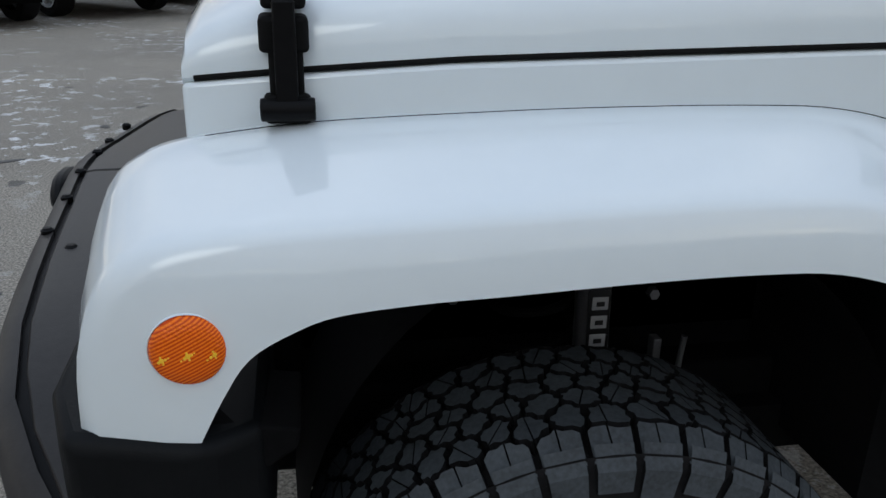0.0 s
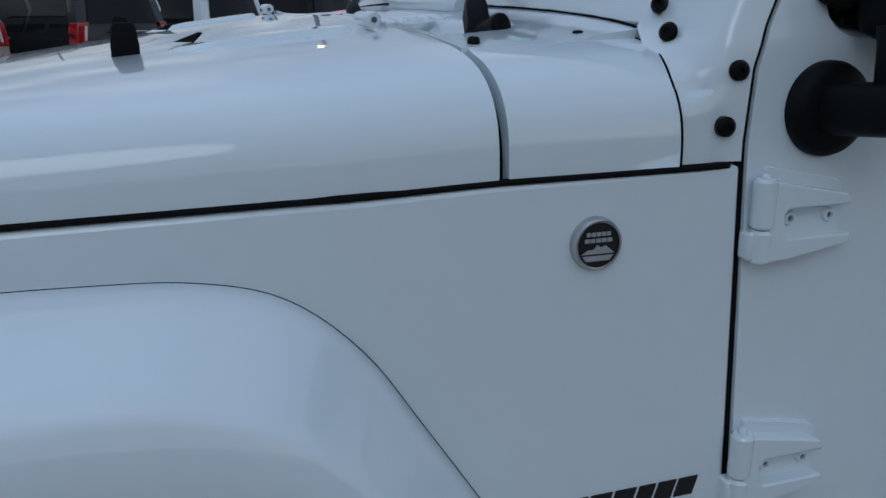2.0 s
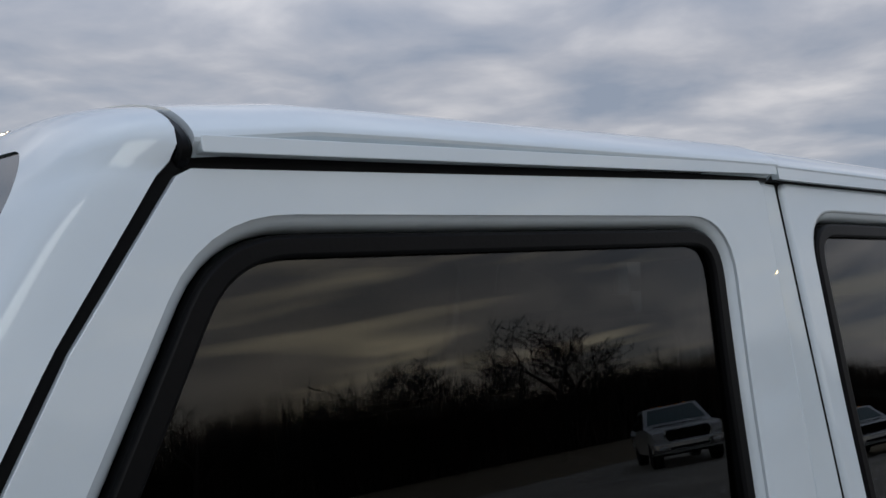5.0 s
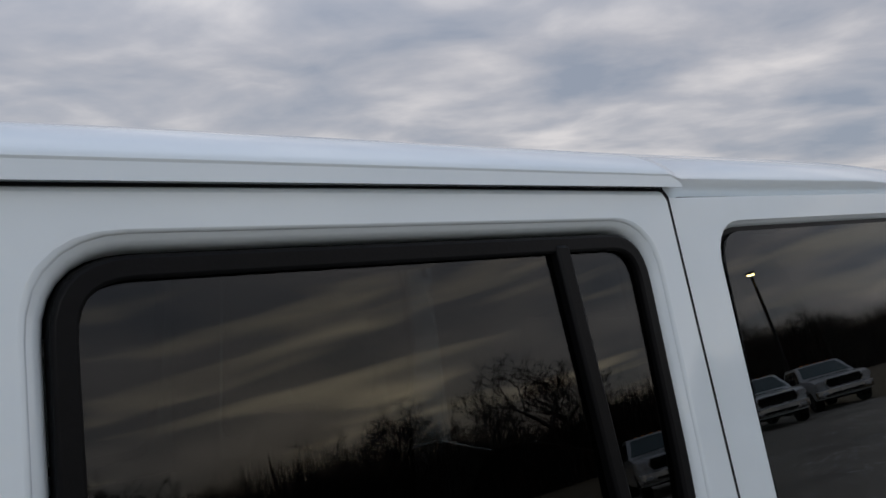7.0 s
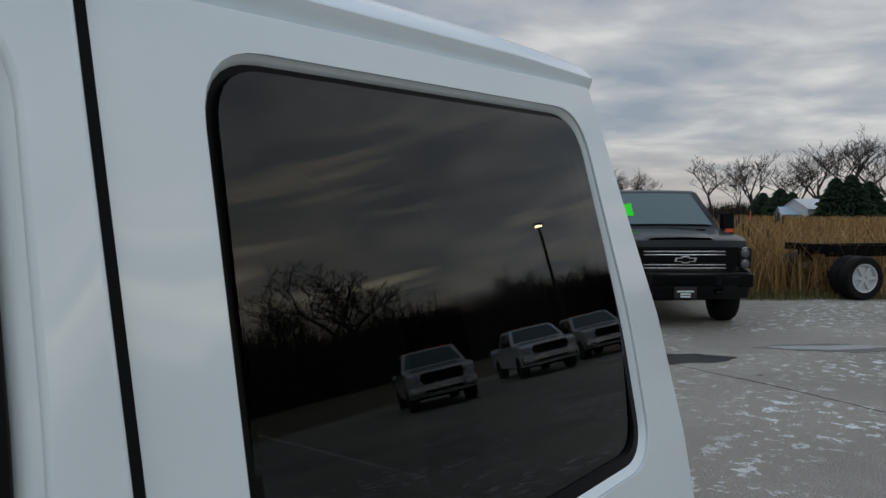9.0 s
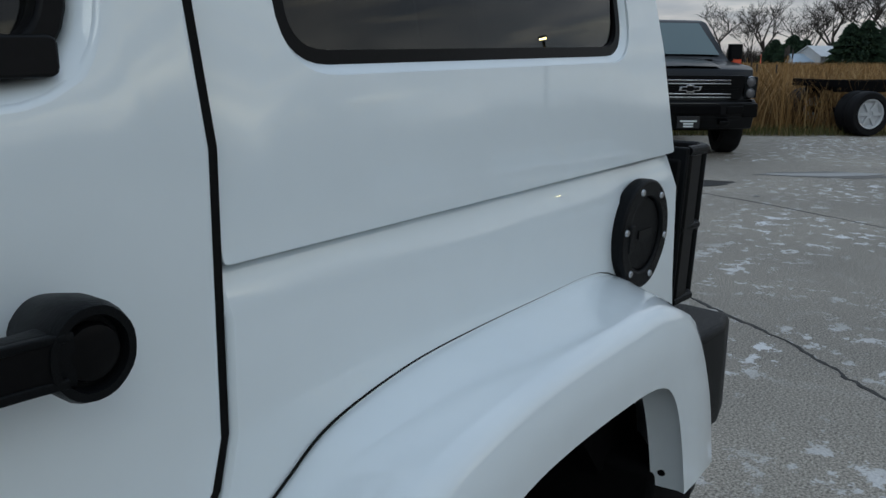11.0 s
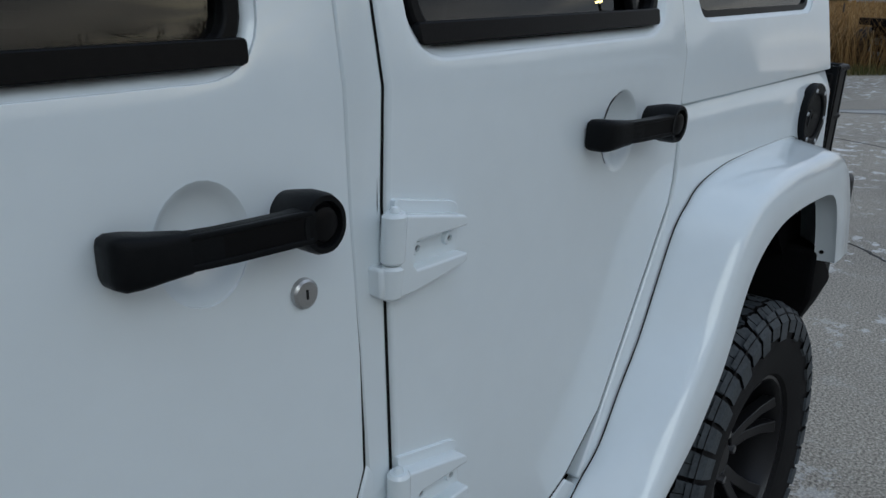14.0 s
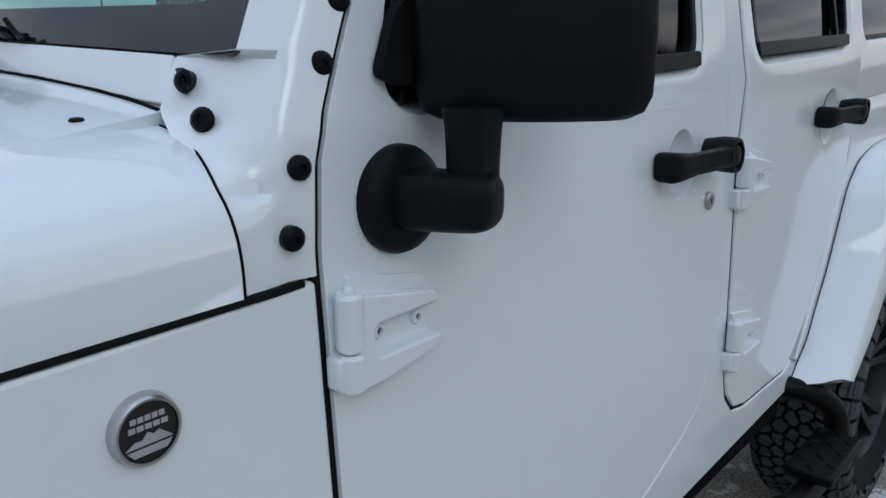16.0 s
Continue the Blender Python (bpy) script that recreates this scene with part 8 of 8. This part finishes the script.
kinds = [bare_tree("bare_tree", 10.0, 3, 0.75), bare_tree("bare_tree", 10.0, 8, 0.5), bare_tree("bare_tree", 10.0, 14, 0.6), bare_tree("bare_tree", 10.0, 29, 0.45, True)]
spots = []
for dx, dy, h, k in ((0.885, 0.465, 8.0, 1), (0.895, 0.446, 9.5, 3), (0.911, 0.411, 8.5, 1), (0.918, 0.396, 7.5, 2), (0.943, 0.329, 10.5, 0), (0.953, 0.300, 9.0, 3), (0.957, 0.290, 11.0, 1), (0.966, 0.255, 10.0, 0), (0.9705, 0.238, 9.0, 2), (0.975, 0.221, 12.0, 1), (0.981, 0.190, 14.0, 2), (0.984, 0.175, 13.0, 0), (0.988, 0.15, 11.0, 1), (0.994, 0.10, 10.0, 2), (0.86, 0.51, 8.0, 2), (0.83, 0.55, 9.0, 1)):
    x, y = direction(dx, dy, 118)
    spots.append((x, y, h * 1.18, k))
rnd = random.Random(31)
for k in range(34):
    x = -70 + k * 6.2 + rnd.uniform(-2.5, 2.5)
    spots.append((x, -64 + rnd.uniform(-6, 4), rnd.uniform(12.0, 17.0) + (1.5 if x > 95 else 0), rnd.randrange(4)))
spots += [(58.0, -56, 21.0, 0), (63.0, -58, 19.0, 2), (52.5, -57, 16.5, 1), (38.0, -56, 16.0, 0), (42.0, -57, 16.5, 2), (22.0, -56, 13.5, 0), (104, -57, 14.5, 1), (112, -58, 15.5, 3), (122, -60, 14.5, 2), (9.2, 33.5, 5.2, 3)]
for i, (x, y, h, k) in enumerate(spots):
    m = pose(x, y, 0, 0, 0, rnd.uniform(0, 360)) @ Matrix.Scale(h / 10.0, 4)
    if i < 4:
        kinds[i].matrix_basis = m
    else:
        c = copy_thing(kinds[k], pose(x, y, 0, 0, 0, rnd.uniform(0, 360)))
        c.matrix_basis = m


def brush_band(path, depth, n, hmin, hmax, label, seed):
    """Dense bare brush: tapered stems, thick along a line."""
    rnd = np.random.RandomState(seed)
    P = np.array(path, float)
    seg = rnd.randint(0, len(P) - 1, n)
    t = rnd.uniform(0, 1, n)
    base = P[seg] + (P[seg + 1] - P[seg]) * t[:, None]
    d = P[seg + 1] - P[seg]
    nrm = np.stack([-d[:, 1], d[:, 0]], 1) / np.linalg.norm(d, axis=1)[:, None]
    base = base + nrm * rnd.uniform(-depth, depth, n)[:, None]
    wave = np.array([0.5 + 0.5 * noise.noise((x * 0.06, y * 0.06, 1.0)) for x, y in base])
    h = (hmin + (hmax - hmin) * wave) * rnd.uniform(0.45, 1.0, n)
    r = rnd.uniform(0.04, 0.11, n)
    a = rnd.uniform(0, 2 * math.pi, n)
    lean = rnd.uniform(0, 0.35, n) * h
    v = []
    for k in range(3):
        an = a + 2 * math.pi * k / 3
        v.append(np.stack([base[:, 0] + np.cos(an) * r, base[:, 1] + np.sin(an) * r, np.zeros(n)], 1))
    v.append(np.stack([base[:, 0] + np.cos(a) * lean, base[:, 1] + np.sin(a) * lean, h], 1))
    v = np.stack(v, 1).reshape(-1, 3)
    k = np.arange(n) * 4
    f = np.concatenate([np.stack([k, k + 1, k + 3], 1), np.stack([k + 1, k + 2, k + 3], 1), np.stack([k + 2, k, k + 3], 1)]).tolist()
    me = bpy.data.meshes.new("brush")
    me.from_pydata(v.tolist(), [], f)
    me.materials.append(M["brush"])
    return tagged(new("brush", me), label, "brush", "", "stuff")


brush_band([(-90, -66), (20, -62), (80, -60), (150, -58)], 6, 40000, 7.0, 13.0, "dense dark bare brush below the trees", 41)
brush_band([(70, 95), (100, 62), (124, 34), (132, 0), (140, -40)], 8, 26000, 2.0, 4.6, "far dark band of bare woods", 42)
brush_band([(-140, 150), (-20, 190), (60, 170), (110, 120)], 8, 20000, 2.0, 5.5, "far dark band of woods beyond the lot", 43)


def evergreen(x, y, h, w, seed):
    t = thing("evergreen", "dark dense evergreen tree", "tree", "evergreens by the shed", (x, y, 0), 0)
    rnd = random.Random(seed)
    part("trunk", tube([(0, 0, 0), (0, 0, h * 0.9)], 0.1, 7, taper=[0.16, 0.03]), M["bark"], t)
    v, f = [], []
    for k in range(1500):
        q = rnd.random() ** 0.8
        z = h * (0.04 + 0.96 * q)
        a = rnd.uniform(0, 2 * math.pi)
        rr = w * (1 - q) ** 0.75 * (0.55 + 0.5 * rnd.random()) * (1 + 0.18 * math.sin(3 * a + seed) + 0.12 * math.sin(7 * q * 6 + a))
        c = Vector((rr * math.cos(a), rr * math.sin(a), z))
        out = Vector((math.cos(a), math.sin(a), rnd.uniform(-0.5, 0.2))) * rnd.uniform(0.25, 0.5)
        sd = Vector((-math.sin(a), math.cos(a), rnd.uniform(-0.4, 0.4))) * rnd.uniform(0.12, 0.25)
        i = len(v)
        v += [tuple(c - out * 0.5 - sd), tuple(c - out * 0.5 + sd), tuple(c + out), tuple(c + Vector((0, 0, 0.22)))]
        f += [(i, i + 1, i + 2), (i, i + 3, i + 2), (i + 1, i + 2, i + 3)]
    me = bpy.data.meshes.new("crown")
    me.from_pydata(v, [], f)
    me.materials.append(M["needles"])
    ob = new("crown", me)
    ob.parent = t


for dx, dy, d, h, w, s in ((0.9610, 0.2765, 108, 4.6, 2.4, 1), (0.9660, 0.2585, 106, 5.2, 3.0, 2), (0.9690, 0.2470, 108, 4.6, 2.4, 3), (0.9790, 0.2040, 96, 6.2, 3.0, 4), (0.9820, 0.1890, 96, 6.6, 3.2, 5), (0.9850, 0.1720, 98, 5.8, 2.6, 6)):
    x, y = direction(dx, dy, d)
    evergreen(x, y, h * 0.8, w * 0.8, s)


def shed(x, y, rz, w, l, h, roof, label):
    s = thing("shed", label, "building", "", (x, y, 0), rz)
    part("shell", loft([[(-l / 2, -w / 2, z), (l / 2, -w / 2, z), (l / 2, w / 2, z), (-l / 2, w / 2, z)] for z in (0, h)]), M["white_metal"], s)
    part("gable", loft([[(x0, -w / 2, h), (x0, w / 2, h), (x0, 0, h + w * 0.28)] for x0 in (-l / 2 + 0.01, l / 2 - 0.01)]), M["white_metal"], s)
    for k in (-1, 1):
        part("roof", loft([[(x0, 0, h + w * 0.28 + dz), (x0, k * (w / 2 + 0.25), h - 0.14 + dz)] + [(x0, k * (w / 2 + 0.25), h - 0.08 + dz), (x0, 0, h + w * 0.28 + 0.06 + dz)] for x0, dz in ((-l / 2 - 0.2, 0.01), (l / 2 + 0.2, 0.01))]), roof, s, "metal roof slope")
    part("door", box(-l / 2 - 0.04, -l / 2 + 0.02, -0.8, 0.8, 0.0, min(2.1, h * 0.9)), M["shock"], s, "grey sliding door")
    return s


x, y = direction(0.9735, 0.2285, 101)
shed(x, y, 150, 3.6, 4.6, 1.9, M["white_metal"], "white metal shed beyond the field")
x, y = direction(0.9700, 0.2430, 100)
shed(x, y, 120, 2.6, 3.6, 1.3, M["blue_roof"], "small pale shed with a bluish roof")


def flag(x, y):
    f = thing("marker_flag", "small orange marker flag on a stake in the grass", "flag", "", (x, y, 0), 20)
    part("stake", tube([(0, 0, 0), (0, 0, 1.75)], 0.015, 6), M["wood_pole"], f)
    part("cloth", loft([[(0.0, dy, 1.2), (0.28 + 0.03 * k, 0.05 * k + dy, 1.25), (0.50, -0.04 * k + dy, 1.15), (0.46, dy, 1.45), (0.22, 0.04 + dy, 1.62), (0.0, dy, 1.70)] for k, dy in ((0, 0.0), (1, 0.012))]), M["orange"], f, "orange cloth")


x, y = direction(0.957, 0.288, 46)
flag(x, y)


# lamp posts, poles and wires -------------------------------------------------
def lamp_post(x, y, h, rz, label):
    p = thing("lamp_post", label, "lamp post", "lot lamp posts", (x, y, 0), rz)
    part("base", lathe([(0.0, 0.0), (0.30, 0.0), (0.30, 0.55), (0.26, 0.6), (0.0, 0.6)], 16, "z"), M["pale_patch"], p, "concrete base")
    part("post", tube([(0, 0, 0.5), (0, 0, h)], 0.08, 10, taper=[0.10, 0.07]), M["pole"], p)
    part("arm", tube([(0, 0, h - 0.05), (0.45, 0, h)], 0.035, 8), M["pole"], p)
    part("lamp_head", loft([[(0.35, -0.22, z), (1.05, -0.20, z), (1.05, 0.20, z), (0.35, 0.22, z)] for z in (h - 0.02, h + 0.09)]), M["pole"], p, bevel=0.03)
    part("lamp_panel", box(0.42, 1.0, -0.17, 0.17, h - 0.055, h - 0.025), M["lamp_glow"], p, "lit warm yellow lamp panel")
    return p


lamp_post(37.1, -19.5, 7.2, 150, "lit lamp post standing before the trees")
lamp_post(-9.6, 38.5, 6.6, -75, "lit lamp post on the far side of the lot")
lamp_post(5.0, 29.0, 8.6, 90, "dark lamp post behind the parked vehicles")
lamp_post(21.0, 60.0, 8.0, -90, "lamp post beyond the row of vans")
lamp_post(33.0, 62.0, 8.0, -90, "lamp post beyond the row of vans")


def utility_pole(x, y, h, rz):
    p = thing("utility_pole", "weathered wooden utility pole with a crossarm", "pole", "utility poles", (x, y, 0), rz)
    part("mast", tube([(0, 0, 0), (0, 0, h)], 0.15, 9, taper=[0.17, 0.11]), M["wood_pole"], p)
    part("crossarm", box(-0.06, 0.06, -1.2, 1.2, h - 0.75, h - 0.62), M["wood_pole"], p)
    for y0 in (-1.1, -0.4, 0.4, 1.1):
        part("insulator", lathe([(0.0, 0.12), (0.04, 0.10), (0.05, 0.03), (0.02, 0.0)], 8, "z", (0, y0, h - 0.62)), M["shock"], p)
    return p


POLES = [(-60.0, 118.0, 10.5), (-14.0, 112.0, 10.5), (12.5, 108.0, 10.5), (40.0, 104.0, 10.5), (70.0, 100.0, 10.5)]
for x, y, h in POLES:
    utility_pole(x, y, h, 8)
for (xa, ya, ha), (xb, yb, hb) in zip(POLES, POLES[1:]):
    for off in (-1.1, 0.4, 1.1):
        pts = [Vector((xa, ya + off, ha - 0.5)).lerp(Vector((xb, yb + off, hb - 0.5)), k / 12) - Vector((0, 0, 1.1 * 4 * (k / 12) * (1 - k / 12))) for k in range(13)]
        lone("power_line", tube(pts, 0.022, 4), M["pole"], "thin dark power line between utility poles", "wire", "power lines")
sg = thing("shop_sign", "small dark roadside sign with a red light", "sign", "", (13.4, 70.0, 0), 5)
part("post", tube([(0, 0, 0), (0, 0, 4.6)], 0.12, 8), M["pole"], sg)
part("board", box(-1.0, 1.0, -0.15, 0.15, 4.2, 5.4), M["pole"], sg, bevel=0.03)
part("red_panel", box(-0.7, 0.7, -0.17, -0.15, 4.3, 4.7), M["red_glow"], sg, "red lit panel")


# marks on the asphalt --------------------------------------------------------
def blot(cx, cy, rx, ry, seed, z=0.004, n=48):
    rnd = random.Random(seed)
    ph = [rnd.uniform(0, 6.28) for _ in range(4)]
    pts = []
    for i in range(n):
        a = 2 * math.pi * i / n
        k = 1 + 0.16 * math.sin(2 * a + ph[0]) + 0.12 * math.sin(3 * a + ph[1]) + 0.07 * math.sin(7 * a + ph[2]) + 0.04 * math.sin(13 * a + ph[3])
        pts.append((cx + rx * k * math.cos(a), cy + ry * k * math.sin(a)))
    bm = bmesh.new()
    bm.faces.new([bm.verts.new((x, y, z)) for x, y in pts])
    ext = bmesh.ops.extrude_face_region(bm, geom=bm.faces[:])
    for v in ext["geom"]:
        if isinstance(v, bmesh.types.BMVert):
            v.co.z = 0.0005
    return bm


def turned(bm, cx, cy, deg):
    bm.transform(Matrix.Translation((cx, cy, 0)) @ Matrix.Rotation(radians(deg), 4, "Z"))
    return bm


lone("oil_stain", turned(blot(0, 0, 0.62, 0.34, 3), 11.35, 3.15, -38), M["tar"], "dark damp stain on the asphalt before the truck", "stain", kind="structure")
lone("asphalt_patch", turned(blot(0, 0, 0.80, 0.27, 5, 0.003), 13.25, 1.95, -52), M["tar"], "dark rim round a pale patch in the asphalt", "patch", kind="structure")
lone("asphalt_patch", turned(blot(0, 0, 0.62, 0.18, 8, 0.007), 13.28, 1.92, -50), M["pale_patch"], "pale worn concrete patch in the asphalt", "patch", kind="structure")


def crack(points, w, seed):
    rnd = random.Random(seed)
    pts = curve([(x, y, 0) for x, y in points], 8)
    L, R = [], []
    for i, p in enumerate(pts):
        d = (pts[min(i + 1, len(pts) - 1)] - pts[max(i - 1, 0)]).normalized()
        s = Vector((-d.y, d.x, 0))
        j = s * rnd.uniform(-0.015, 0.015)
        k = w * rnd.uniform(0.4, 1.2)
        L.append(p + j + s * k)
        R.append(p + j - s * k)
    bm = loft([[(a.x, a.y, 0.003), (b.x, b.y, 0.003), (b.x, b.y, 0.0005), (a.x, a.y, 0.0005)] for a, b in zip(L, R)])
    return bm


lone("asphalt_crack", crack([(8.6, 3.3), (7.6, 2.1), (6.96, 1.28), (6.73, 0.95), (6.5, 0.60), (6.23, 0.29), (6.06, 0.11), (5.7, -0.4), (5.1, -1.2)], 0.012, 2), M["crack"], "dark sealed crack running across the asphalt", "crack", kind="structure")
lone("asphalt_crack", crack([(9.4, -1.5), (9.9, 0.4), (10.6, 1.9), (11.6, 4.6)], 0.008, 3), M["crack"], "thin dark crack in the asphalt", "crack", kind="structure")
rnd = random.Random(9)
for k in range(16):
    x, y = rnd.uniform(-2.6, -0.8), rnd.uniform(1.5, 5.5)
    lone("oil_spot", turned(blot(0, 0, rnd.uniform(0.04, 0.12), rnd.uniform(0.02, 0.05), 50 + k, 0.003, 20), x, y, rnd.uniform(0, 180)), M["tar"], "small dark oil spot on the asphalt", "stain", "oil spots", "structure")
